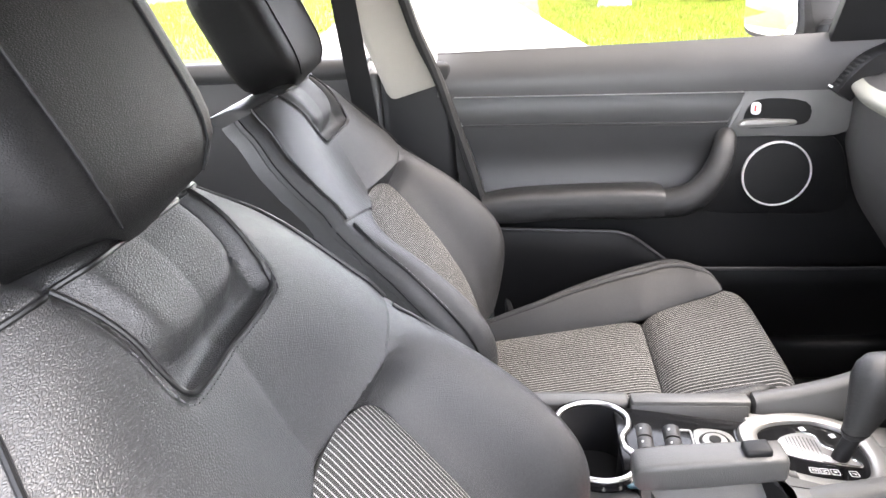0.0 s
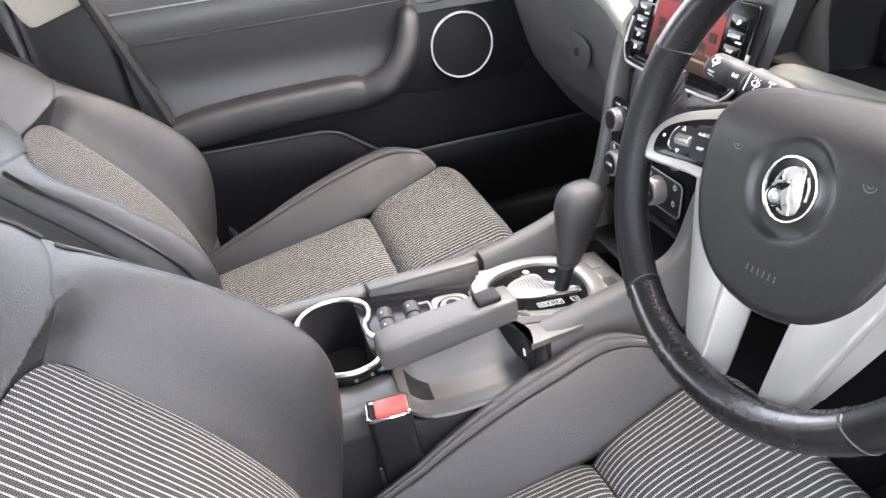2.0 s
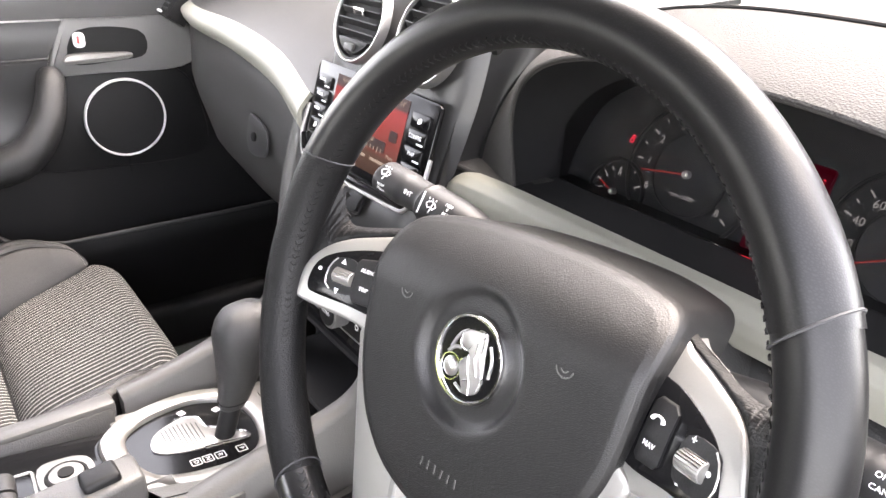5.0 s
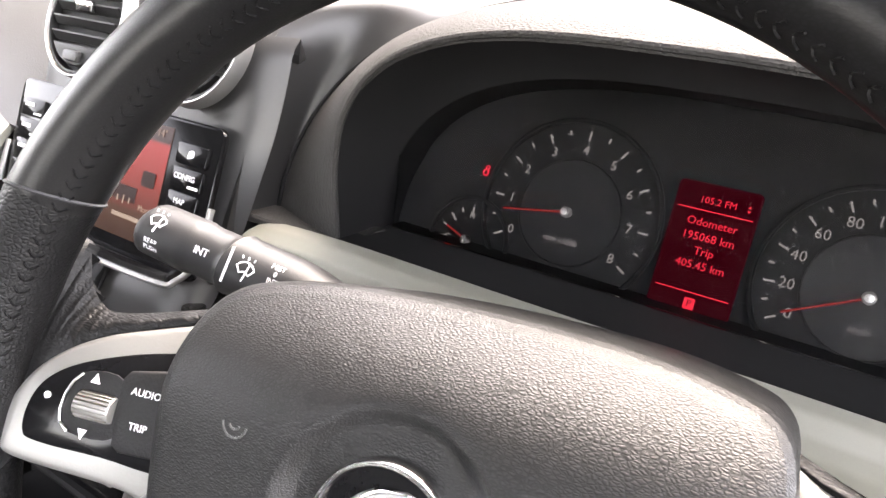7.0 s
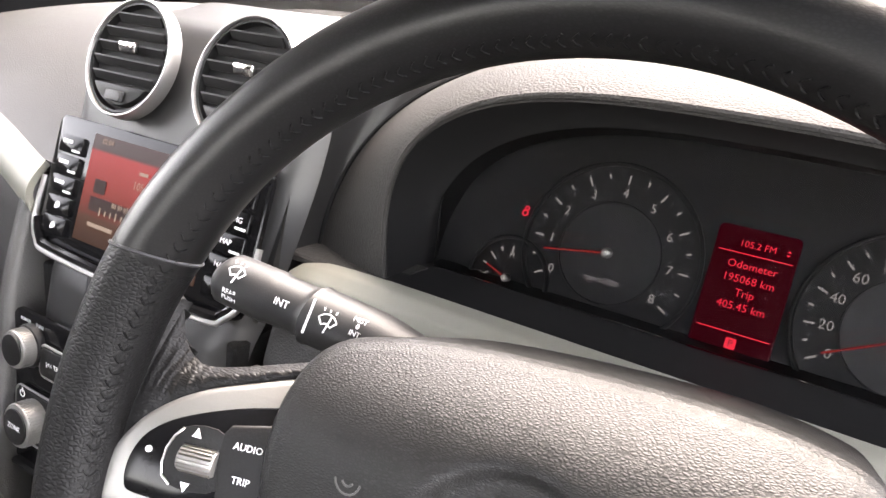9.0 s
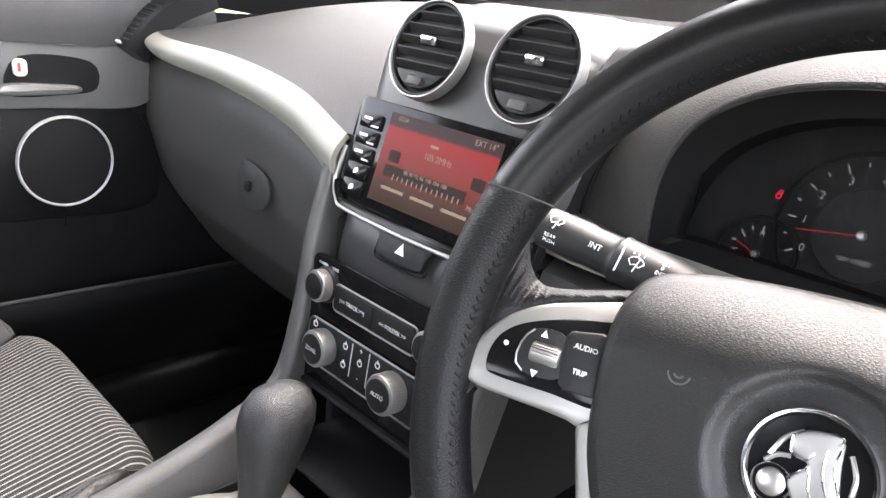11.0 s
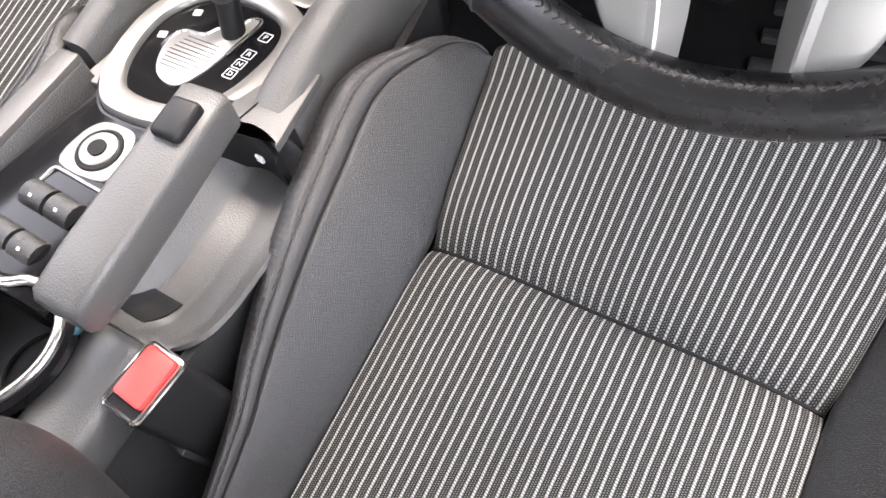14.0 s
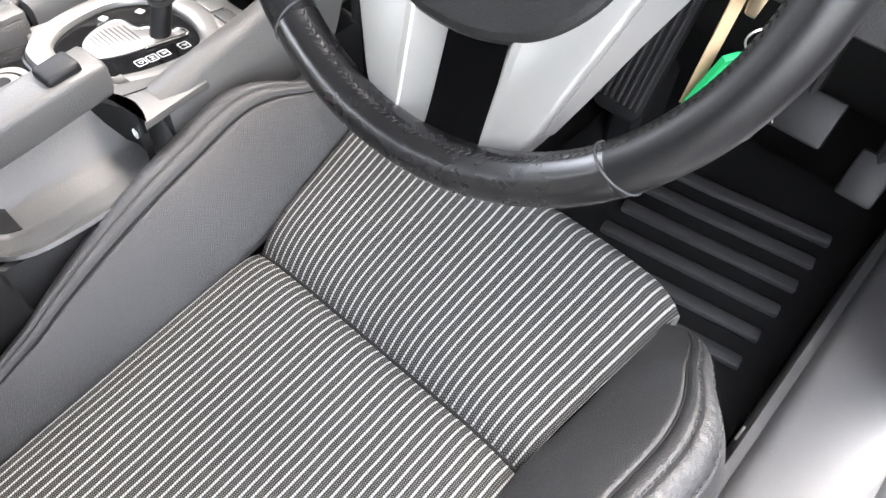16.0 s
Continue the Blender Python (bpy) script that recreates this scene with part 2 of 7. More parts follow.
LEAF = surface("leaves", (0.05, 0.09, 0.02), 0.6, vary=0.4, scale=5)
SHEER = surface("cracked tan spot", (0.45, 0.33, 0.2), 0.7, vary=0.1)


LEATHER.node_tree.nodes["Principled BSDF"].inputs["Specular IOR Level"].default_value = 0.65
HUB.node_tree.nodes["Principled BSDF"].inputs["Specular IOR Level"].default_value = 0.38
LEATHER_POLISHED.node_tree.nodes["Principled BSDF"].inputs["Specular IOR Level"].default_value = 0.9
for m_ in (LEATHER_WORN, LEATHER_CREASED, LEATHER_MATTE, SOFT, STALK, GLOSS, DARK, PLASTIC_DARK, MESH, CARPET):
    m_.node_tree.nodes["Principled BSDF"].inputs["Specular IOR Level"].default_value = 0.28
SOFT.node_tree.nodes["Principled BSDF"].inputs["Specular IOR Level"].default_value = 0.06
GLOSS.node_tree.nodes["Principled BSDF"].inputs["Specular IOR Level"].default_value = 0.17
LEATHER_CREASED.node_tree.nodes["Principled BSDF"].inputs["Specular IOR Level"].default_value = 0.2
LEATHER_MATTE.node_tree.nodes["Principled BSDF"].inputs["Specular IOR Level"].default_value = 0.15


# ---- builders ----
def finish(bm, name, material, smooth=35):
    me = bpy.data.meshes.new(name)
    bm.normal_update()
    bm.to_mesh(me)
    bm.free()
    me.materials.append(material)
    me.polygons.foreach_set("use_smooth", [True] * len(me.polygons))
    me.set_sharp_from_angle(angle=radians(smooth))
    return me


def thing(name, place, label, category, group="", kind=""):
    """A top-level thing: an Empty at its base."""
    ob = new(name)
    ob.empty_display_size = 0.05
    ob.matrix_world = Matrix.Translation(place)
    return tagged(ob, label, category, group, kind)


def part(name, bm, material, parent=None, label="", smooth=35):
    """Links a bmesh in world coordinates as one mesh object, under a thing or a part."""
    ob = new(name, finish(bm, name, material, smooth))
    if parent is not None:
        ob.parent = parent
        ob.matrix_parent_inverse = parent.matrix_basis.inverted() if parent.parent is None else Matrix.Identity(4)
    if label:
        ob["label"] = label
    return ob


def setting(name, bm, material, label, category, smooth=35, parent=None):
    return tagged(part(name, bm, material, parent, smooth=smooth), label, category, kind="structure")


def axes(origin, x, y):
    """A frame with the given origin, x axis and (nearly) y axis."""
    x = Vector(x).normalized()
    z = x.cross(Vector(y)).normalized()
    y = z.cross(x)
    return Matrix(((x.x, y.x, z.x, origin[0]), (x.y, y.y, z.y, origin[1]), (x.z, y.z, z.z, origin[2]), (0, 0, 0, 1)))


def surf(fn, nu, nv, closed=False, thick=0.0, uv=None, inside=None):
    """A grid surface: fn(s, t) with s, t from 0 to 1; uv(s, t) in metres. inside: a point behind the sheet; thick: its thickness, laid behind."""
    cols = nu if closed else nu + 1
    pts = [[Vector(fn(i / nu, j / nv)) for i in range(cols)] for j in range(nv + 1)]
    bm = bmesh.new()
    grid = [[bm.verts.new(p) for p in row] for row in pts]
    lay = bm.loops.layers.uv.new("UVMap") if uv else None
    for j in range(nv):
        for i in range(nu):
            k = (i + 1) % cols
            f = bm.faces.new((grid[j][i], grid[j][k], grid[j + 1][k], grid[j + 1][i]))
            if uv:
                for lo, (a, b) in zip(f.loops, ((i, j), (i + 1, j), (i + 1, j + 1), (i, j + 1))):
                    lo[lay].uv = uv(a / nu, b / nv)
    bm.normal_update()
    if inside is not None:
        ref = Vector(inside)
        if sum((f.calc_center_median() - ref).dot(f.normal) * f.calc_area() for f in bm.faces) < 0:
            bmesh.ops.reverse_faces(bm, faces=bm.faces[:])
            bm.normal_update()
    if thick:
        low = [[bm.verts.new(grid[j][i].co - abs(thick) * grid[j][i].normal) for i in range(cols)] for j in range(nv + 1)]
        flip = bm.faces[:][0].verts[1] is not grid[0][1 % cols]
        def add(quad):
            try:
                f = bm.faces.new(quad)
                if flip:
                    f.normal_flip()
            except ValueError:
                pass
        for j in range(nv):
            for i in range(nu):
                k = (i + 1) % cols
                add((low[j + 1][i], low[j + 1][k], low[j][k], low[j][i]))
        for i in range(nu):
            k = (i + 1) % cols
            add((grid[0][k], grid[0][i], low[0][i], low[0][k]))
            add((grid[nv][i], grid[nv][k], low[nv][k], low[nv][i]))
        if not closed:
            for j in range(nv):
                add((grid[j][0], grid[j + 1][0], low[j + 1][0], low[j][0]))
                add((grid[j + 1][nu], grid[j][nu], low[j][nu], low[j + 1][nu]))
    return bm


def loft(rings, cap=True, closed=False):
    """Skins a row of closed rings that have the same number of points."""
    bm = bmesh.new()
    rows = [[bm.verts.new(p) for p in ring] for ring in rings]
    n = len(rows[0])
    pairs = list(zip(rows, rows[1:])) + ([(rows[-1], rows[0])] if closed else [])
    for a, b in pairs:
        for i in range(n):
            bm.faces.new((a[i], a[(i + 1) % n], b[(i + 1) % n], b[i]))
    if cap and not closed:
        bm.faces.new(rows[0][::-1])
        bm.faces.new(rows[-1])
    bmesh.ops.recalc_face_normals(bm, faces=bm.faces[:])
    return bm


def smooth_path(points, steps=6, closed=False):
    """A Catmull-Rom curve through the points."""
    pts = [Vector(p) for p in points]
    n = len(pts)
    out = []
    for i in range(n if closed else n - 1):
        p = [pts[(i + k) % n] if closed else pts[min(max(i + k, 0), n - 1)] for k in (-1, 0, 1, 2)]
        for s in range(steps):
            t = s / steps
            out.append(0.5 * (2 * p[1] + (p[2] - p[0]) * t + (2 * p[0] - 5 * p[1] + 4 * p[2] - p[3]) * t * t + (3 * p[1] - p[0] - 3 * p[2] + p[3]) * t ** 3))
    if not closed:
        out.append(pts[-1])
    return out


def tube(points, r, n=8, closed=False, flat=1.0, up=(0, 0, 1)):
    """A round bar along a path; r is a radius or a function of the way along, 0 to 1."""
    pts = [Vector(p) for p in points]
    rings = []
    m = len(pts)
    for i, p in enumerate(pts):
        a = pts[i - 1] if (i or closed) else p
        b = pts[(i + 1) % m] if (i < m - 1 or closed) else p
        d = (b - a).normalized()
        side = d.cross(Vector(up))
        if side.length < 1e-4:
            side = d.cross(Vector((1, 0, 0)))
        side.normalize()
        top = side.cross(d)
        rad = r(i / max(1, m - 1)) if callable(r) else r
        rings.append([p + rad * (math.cos(2 * math.pi * k / n) * side + flat * math.sin(2 * math.pi * k / n) * top) for k in range(n)])
    return loft(rings, closed=closed)


def box(size, bevel=0.003, seg=2, at=None):
    bm = bmesh.new()
    bmesh.ops.create_cube(bm, size=1.0, matrix=Matrix.Diagonal((*size, 1)))
    if bevel:
        bmesh.ops.bevel(bm, geom=bm.edges[:], offset=min(bevel, 0.49 * min(size)), segments=seg, profile=0.5, affect="EDGES")
    if at is not None:
        bm.transform(at if isinstance(at, Matrix) else Matrix.Translation(at))
    return bm


def disc(r, depth, n=32, bevel=0.0, at=None, r2=None):
    """A round slab along z, from 0 to depth."""
    bm = bmesh.new()
    bmesh.ops.create_cone(bm, cap_ends=True, segments=n, radius1=r, radius2=r if r2 is None else r2, depth=depth, matrix=Matrix.Translation((0, 0, depth / 2)))
    if bevel:
        bmesh.ops.bevel(bm, geom=[e for e in bm.edges if all(v.co.z > depth * 0.9 for v in e.verts)], offset=bevel, segments=2, profile=0.5, affect="EDGES")
    if at is not None:
        bm.transform(at)
    return bm


def ring(r_out, r_in, height, n=40, at=None, edge=0.3):
    """A ring with a rounded section, on z = 0."""
    w = (r_out - r_in)
    sec = [(r_in, 0), (r_in + 0.02 * w, height * 0.7), (r_in + edge * w, height), (r_out - edge * w, height), (r_out - 0.02 * w, height * 0.7), (r_out, 0)]
    rings = [[(a * math.cos(2 * math.pi * k / n), a * math.sin(2 * math.pi * k / n), z) for a, z in sec] for k in range(n)]
    bm = loft(rings, closed=True)
    if at is not None:
        bm.transform(at)
    return bm


def prism(outline, depth, bevel=0.0, at=None, seg=2):
    """A slab with the given outline in x, y, from z = 0 to depth, its upper edge rounded."""
    bm = bmesh.new()
    f = bm.faces.new([bm.verts.new((x, y, 0)) for x, y in outline])
    if f.normal.z < 0:
        f.normal_flip()
    got = bmesh.ops.extrude_face_region(bm, geom=[f])
    bmesh.ops.translate(bm, verts=[v for v in got["geom"] if isinstance(v, bmesh.types.BMVert)], vec=(0, 0, depth))
    bmesh.ops.recalc_face_normals(bm, faces=bm.faces[:])
    if bevel:
        bmesh.ops.bevel(bm, geom=[e for e in bm.edges if all(v.co.z > depth * 0.99 for v in e.verts)], offset=bevel, segments=seg, profile=0.5, affect="EDGES")
    if at is not None:
        bm.transform(at)
    return bm


def rounded(w, h, r, n=5):
    """The outline of a rounded rectangle about the origin."""
    out = []
    for cx, cy, a0 in ((w / 2 - r, h / 2 - r, 0), (-w / 2 + r, h / 2 - r, 90), (-w / 2 + r, -h / 2 + r, 180), (w / 2 - r, -h / 2 + r, 270)):
        out += [(cx + r * math.cos(radians(a0 + 90 * k / n)), cy + r * math.sin(radians(a0 + 90 * k / n))) for k in range(n + 1)]
    return out


def round_outline(points, steps=5):
    return [(p.x, p.y) for p in smooth_path([(x, y, 0) for x, y in points], steps, closed=True)]


def merge(*bms):
    out = bmesh.new()
    for b in bms:
        me = bpy.data.meshes.new("scrap")
        b.to_mesh(me)
        b.free()
        out.from_mesh(me)
        bpy.data.meshes.remove(me)
    return out


def lettering(body, size, at, parent, material=WHITE, name="lettering", align="CENTER", squeeze=1.0):
    """Printed words in the built-in font, as a thin mesh in the frame's x, y plane."""
    cu = bpy.data.curves.new("scrap", "FONT")
    cu.body, cu.size, cu.align_x, cu.align_y, cu.extrude, cu.resolution_u = body, size, align, "CENTER", 0.0001, 2
    tmp = bpy.data.objects.new("scrap", cu)
    me = tmp.to_mesh()
    bm = bmesh.new()
    bm.from_mesh(me)
    tmp.to_mesh_clear()
    bpy.data.objects.remove(tmp)
    bpy.data.curves.remove(cu)
    bm.transform(at @ Matrix.Diagonal((squeeze, 1, 1, 1)))
    return part(name, bm, material, parent)


def stitches(path, length, gap, r, lift=(0, 0, 0)):
    """Short raised threads along a path, as one mesh."""
    pts = [Vector(p) + Vector(lift) for p in path]
    out, walked, want = [], 0.0, 0.0
    for a, b in zip(pts, pts[1:]):
        seg = (b - a).length
        while want < walked + seg:
            c = a.lerp(b, (want - walked) / max(seg, 1e-9))
            d = (b - a).normalized()
            out.append((c, d))
            want += length + gap
        walked += seg
    bm = bmesh.new()
    for c, d in out:
        side = d.cross(Vector((0.3, 0.2, 1))).normalized()
        top = side.cross(d)
        ends = [[bm.verts.new(c + d * e * length / 2 + r * (math.cos(k * math.pi / 2) * side + math.sin(k * math.pi / 2) * top)) for k in range(4)] for e in (-1, 1)]
        for k in range(4):
            bm.faces.new((ends[0][k], ends[0][(k + 1) % 4], ends[1][(k + 1) % 4], ends[1][k]))
        bm.faces.new(ends[0][::-1])
        bm.faces.new(ends[1])
    return bm


def mixed(a, b, t):
    return a + (b - a) * t


def curve(table, x):
    """A smooth way through (x, y) pairs."""
    if x <= table[0][0]:
        return table[0][1]
    n = len(table)
    for i in range(n - 1):
        (x0, y0), (x1, y1) = table[i], table[i + 1]
        if x <= x1:
            xa, ya = table[max(i - 1, 0)]
            xb, yb = table[min(i + 2, n - 1)]
            m0, m1 = (y1 - ya) / (x1 - xa) * (x1 - x0), (yb - y0) / (xb - x0) * (x1 - x0)
            t = (x - x0) / (x1 - x0)
            return (2 * t ** 3 - 3 * t * t + 1) * y0 + (t ** 3 - 2 * t * t + t) * m0 + (3 * t * t - 2 * t ** 3) * y1 + (t ** 3 - t * t) * m1
    return table[-1][1]


def linear(table, x):
    if x <= table[0][0]:
        return table[0][1]
    for (x0, y0), (x1, y1) in zip(table, table[1:]):
        if x <= x1:
            return y0 + (y1 - y0) * (x - x0) / (x1 - x0)
    return table[-1][1]


def bell(x, width):
    return math.exp(-(x / width) ** 2)


# ---- the shell of the car ----
setting("floor", merge(box((1.40, 2.3, 0.04), 0.01, 1, at=(-0.03, 0.20, 0.28)), box((1.40, 0.04, 0.55), 0.01, 1, at=pose(-0.03, 1.22, 0.50, 35))), CARPET, "black carpeted car floor and sloping toe board", "floor")
setting("wall_front", box((1.5, 0.04, 0.9), 0.01, 1, at=(0, 1.42, 0.62)), DARK, "black bulkhead behind the dashboard", "wall")
setting("wall_rear", box((1.44, 0.05, 0.75), 0.02, 1, at=(-0.02, -1.15, 0.66)), CARPET, "black rear bulkhead of the cabin", "wall")


def profile_sheet(rows, thick):
    """A bent sheet through rows of points."""
    nu, nv = len(rows[0]) - 1, len(rows) - 1
    return surf(lambda s, t: rows[round(t * nv)][round(s * nu)], nu, nv, thick=thick)


roof_rows = []
for y, z, half in ((0.62, 1.395, 0.53), (0.3, 1.455, 0.56), (-0.2, 1.475, 0.57), (-0.8, 1.455, 0.555), (-1.2, 1.39, 0.52)):
    roof_rows.append([Vector((half * a, y, z - 0.05 * a * a)) for a in (-1, -0.6, 0, 0.6, 1)])
setting("roof", profile_sheet(roof_rows, 0.04), LINER, "pale grey cloth headliner under the car roof", "roof")


def bar(name, a, b, w, d, material, label):
    """A pillar with rounded edges between two points."""
    a, b = Vector(a), Vector(b)
    m = axes((a + b) / 2, (b - a).normalized(), (1, 0, 0))
    return setting(name, box(((b - a).length, d, w), min(w, d) * 0.35, 3, at=m), material, label, "pillar")


for side, tag in ((-1, "west"), (1, "east")):
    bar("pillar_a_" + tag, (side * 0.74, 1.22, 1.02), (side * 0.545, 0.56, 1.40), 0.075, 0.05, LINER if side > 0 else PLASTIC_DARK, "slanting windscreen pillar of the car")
    bar("pillar_c_" + tag, (side * 0.68, -1.12, 0.98), (side * 0.53, -0.95, 1.44), 0.14, 0.05, LINER, "broad pale rear pillar of the car")
    bar("roof_rail_" + tag, (side * 0.545, 0.62, 1.385), (side * 0.535, -1.15, 1.40), 0.06, 0.06, LINER, "pale roof rail over the side windows")
bar("pillar_b_west", (-0.735, -0.175, 0.98), (-0.575, -0.30, 1.43), 0.12, 0.05, LINER, "pale trimmed centre pillar beside the passenger seat")
bar("pillar_b_lower", (-0.735, -0.17, 0.34), (-0.735, -0.175, 1.04), 0.15, 0.05, PLASTIC_DARK, "black lower trim of the centre pillar")
bar("pillar_b_east", (0.75, -0.46, 0.34), (0.58, -0.50, 1.43), 0.15, 0.05, PLASTIC_DARK, "black centre pillar behind the driver's door")
# weather seal along the pillar and its door edge
setting("door_seal", tube(smooth_path([(-0.70, 0.02, 0.40), (-0.705, -0.035, 0.70), (-0.70, -0.115, 0.98), (-0.655, -0.165, 1.13), (-0.56, -0.22, 1.40)], 6), 0.011, 8), RUBBER, "black rubber door seal along the centre pillar", "seal")
setting("sill_east", merge(box((0.115, 2.1, 0.06), 0.02, 3, at=(0.722, -0.05, 0.392)), box((0.03, 2.1, 0.11), 0.008, 2, at=(0.668, -0.05, 0.35))), SILLGREY, "pale grey plastic door sill scuff trim", "sill")
part("screw_cap", disc(0.009, 0.003, 20, 0.001, at=axes((0.6535, 0.63, 0.372), (0, 1, 0), (0, 0, -1))), WHITE, bpy.data.objects["sill_east"])
setting("kick_panel", box((0.05, 0.62, 0.56), 0.015, 2, at=(0.70, 1.23, 0.56)), PLASTIC_DARK, "black plastic panel at the side of the footwell", "kick panel")
setting("sill_outer", box((0.09, 2.2, 0.20), 0.03, 3, at=(0.835, -0.05, 0.31)), PAINT, "white painted outer sill of the car", "sill")
setting("sill_west", box((0.10, 2.2, 0.10), 0.02, 3, at=(-0.73, -0.05, 0.36)), PLASTIC_DARK, "black passenger side sill trim", "sill")
glass_rows = [[Vector((x * a, y, z - 0.02 * a * a)) for a in (-1, -0.5, 0, 0.5, 1)] for x, y, z in ((0.70, 1.30, 0.99), (0.63, 0.95, 1.20), (0.54, 0.60, 1.395))]
screen = setting("windscreen", profile_sheet(glass_rows, 0.004), GLASS, "clear laminated windscreen", "window")
screen.visible_shadow = False
rear = setting("rear_window", surf(lambda s, t: (mixed(-0.5, 0.5, s), mixed(-1.42, -1.17, t), mixed(1.03, 1.38, t)), 2, 2, thick=0.004), GLASS, "clear sloping rear window", "window")
rear.visible_shadow = False
setting("parcel_shelf", box((1.3, 0.4, 0.03), 0.01, 1, at=(0, -1.3, 1.0)), CARPET, "black rear parcel shelf", "shelf")
setting("bonnet", surf(lambda s, t: (mixed(-0.72, 0.72, s), mixed(1.30, 2.2, t), 0.97 - 0.16 * t ** 1.6 - 0.05 * (2 * s - 1) ** 4), 12, 8, thick=0.02), PAINT, "white painted car bonnet", "bonnet")
for i, (y0, y1, zs) in enumerate(((-0.10, 0.62, 1.045), (-0.92, -0.27, 1.045))):
    pane = setting(f"window_{i + 1}", surf(lambda s, t: (mixed(-0.755, -0.585, t), mixed(y0, y1, s) - (0.16 * t * s if i == 0 else 0.0), mixed(zs, 1.40, t)), 4, 4, thick=0.004), GLASS, "clear side window of the passenger side", "window")
    pane.visible_shadow = False
    setting(f"window_seal_{i + 1}", tube([(-0.748, y0 - 0.03, zs + 0.004), (-0.748, y1 + 0.02, zs + 0.004)], 0.006, 6), RUBBER, "black rubber seal under the side window", "seal")
# maker's mark etched in the glass
mark = part("etched_mark", merge(box((0.001, 0.012, 0.0015), 0, at=(-0.744, -0.035, 1.078)), box((0.001, 0.012, 0.0015), 0, at=(-0.744, -0.035, 1.074)), box((0.001, 0.003, 0.008), 0, at=(-0.744, -0.033, 1.085))), GREYPRINT, bpy.data.objects["window_1"])

setting("kick_panel", box((0.04, 0.75, 0.72), 0.01, 1, at=(-0.755, 1.03, 0.65)), PLASTIC_DARK, "black kick panel ahead of the passenger's door", "wall")
setting("kick_panel_driver", box((0.04, 0.62, 0.72), 0.01, 1, at=(0.765, 1.06, 0.65)), PLASTIC_DARK, "black kick panel beside the pedals", "wall")

# ---- passenger door, shut ----
door = thing("passenger_door", (-0.74, 0.25, 0.36), "closed passenger door with black vinyl trim, armrest and speaker", "car door")
part("outer_panel", box((0.05, 1.05, 0.70), 0.02, 2, at=(-0.80, 0.30, 0.69)), PAINT, door, "white painted outer skin")


def door_panel(fn, y0, y1, nu=24, nv=8):
    """A trim panel of the door: fn(y, t) gives x and z, t from the lower edge to the upper."""
    def at(s, t):
        y = mixed(y0(t), y1(t), s)
        x, z = fn(y, t)
        return (x, y, z)
    return surf(at, nu, nv, thick=0.012, inside=(-1.5, 0.3, 0.7))


def top_z(y):
    return 1.052 + 0.010 * (y + 0.1)


def line_z(y):
    return 0.967 - 0.020 * (y + 0.1)


def stitch_z(y):
    return 0.907 - 0.020 * (y + 0.09)


# the top roll under the window
part("top_roll", door_panel(lambda y, t: (-0.742 + 0.034 * math.sin(min(1.0, (1 - t) * 1.25) * math.pi / 2), mixed(line_z(y) + 0.003, top_z(y), t)), lambda t: -0.13 + 0.0 * t, lambda t: 0.80, 24, 10), VINYL, door)
part("upper_insert", door_panel(lambda y, t: (-0.722 + 0.006 * math.sin(math.pi * t), mixed(stitch_z(y) + 0.001, line_z(y) - 0.002, t)), lambda t: mixed(-0.083, -0.105, t), lambda t: mixed(0.455, 0.486, t), 20, 6), VINYL_PALE, door)
part("middle_insert", door_panel(lambda y, t: (-0.722 - 0.012 * math.sin(math.pi * t) ** 2, mixed(0.74, stitch_z(y) - 0.002, t)), lambda t: mixed(-0.035, -0.083, t), lambda t: mixed(0.42, 0.455, t), 20, 8), VINYL, door)
seam = [(-0.7145, y, stitch_z(y)) for y in np.linspace(-0.08, 0.455, 40)]
part("seam_piping", tube(seam, 0.0022, 6), LEATHER, door)
part("seam_thread", stitches([(x + 0.002, y, z - 0.0045) for x, y, z in seam], 0.004, 0.0022, 0.0007), THREAD, door)
part("rear_frame_strip", door_panel(lambda y, t: (-0.724, mixed(0.70, 0.968, t)), lambda t: mixed(-0.075, -0.133, t), lambda t: mixed(-0.038, -0.108, t), 2, 10), PLASTIC, door)
# the lower body of the trim with its map pocket
part("lower_panel", door_panel(lambda y, t: (-0.738 + 0.012 * t, mixed(0.38, 0.72, t)), lambda t: mixed(0.03, -0.06, t), lambda t: 0.70, 20, 8), PLASTIC_DARK, door)


def pocket_top(y):
    return linear([(-0.03, 0.692), (0.235, 0.680), (0.27, 0.668), (0.345, 0.608), (0.42, 0.592), (0.70, 0.588)], y)


part("map_pocket", surf(lambda s, t: (linear([(0, -0.715), (0.75, -0.672), (0.93, -0.668), (1, -0.676)], t), mixed(-0.03, 0.98, s), mixed(0.40, pocket_top(mixed(-0.03, 0.98, s)), t)), 80, 10, thick=0.012, inside=(-1.5, 0.3, 0.6)), PLASTIC_DARK, door)
part("pocket_rim", tube([(-0.672, y, pocket_top(y) + 0.001) for y in np.linspace(-0.03, 0.98, 80)], 0.004, 8), PLASTIC, door)
part("panel_joint", box((0.002, 0.0018, 0.034), 0, at=pose(-0.7225, 0.556, 0.699)), DARK, door)


def ribbon_loft(path, widths, heights, flat=0.35):
    """A padded bar along a path: width along x, height along z, with rounded corners."""
    rings = []
    for p, w, h in zip(path, widths, heights):
        c = []
        for k in range(16):
            a = 2 * math.pi * k / 16
            c.append(p + Vector((w * math.copysign(abs(math.cos(a)) ** flat, math.cos(a)), 0, h * math.copysign(abs(math.sin(a)) ** flat, math.sin(a)))))
        rings.append(c)
    return loft(rings)


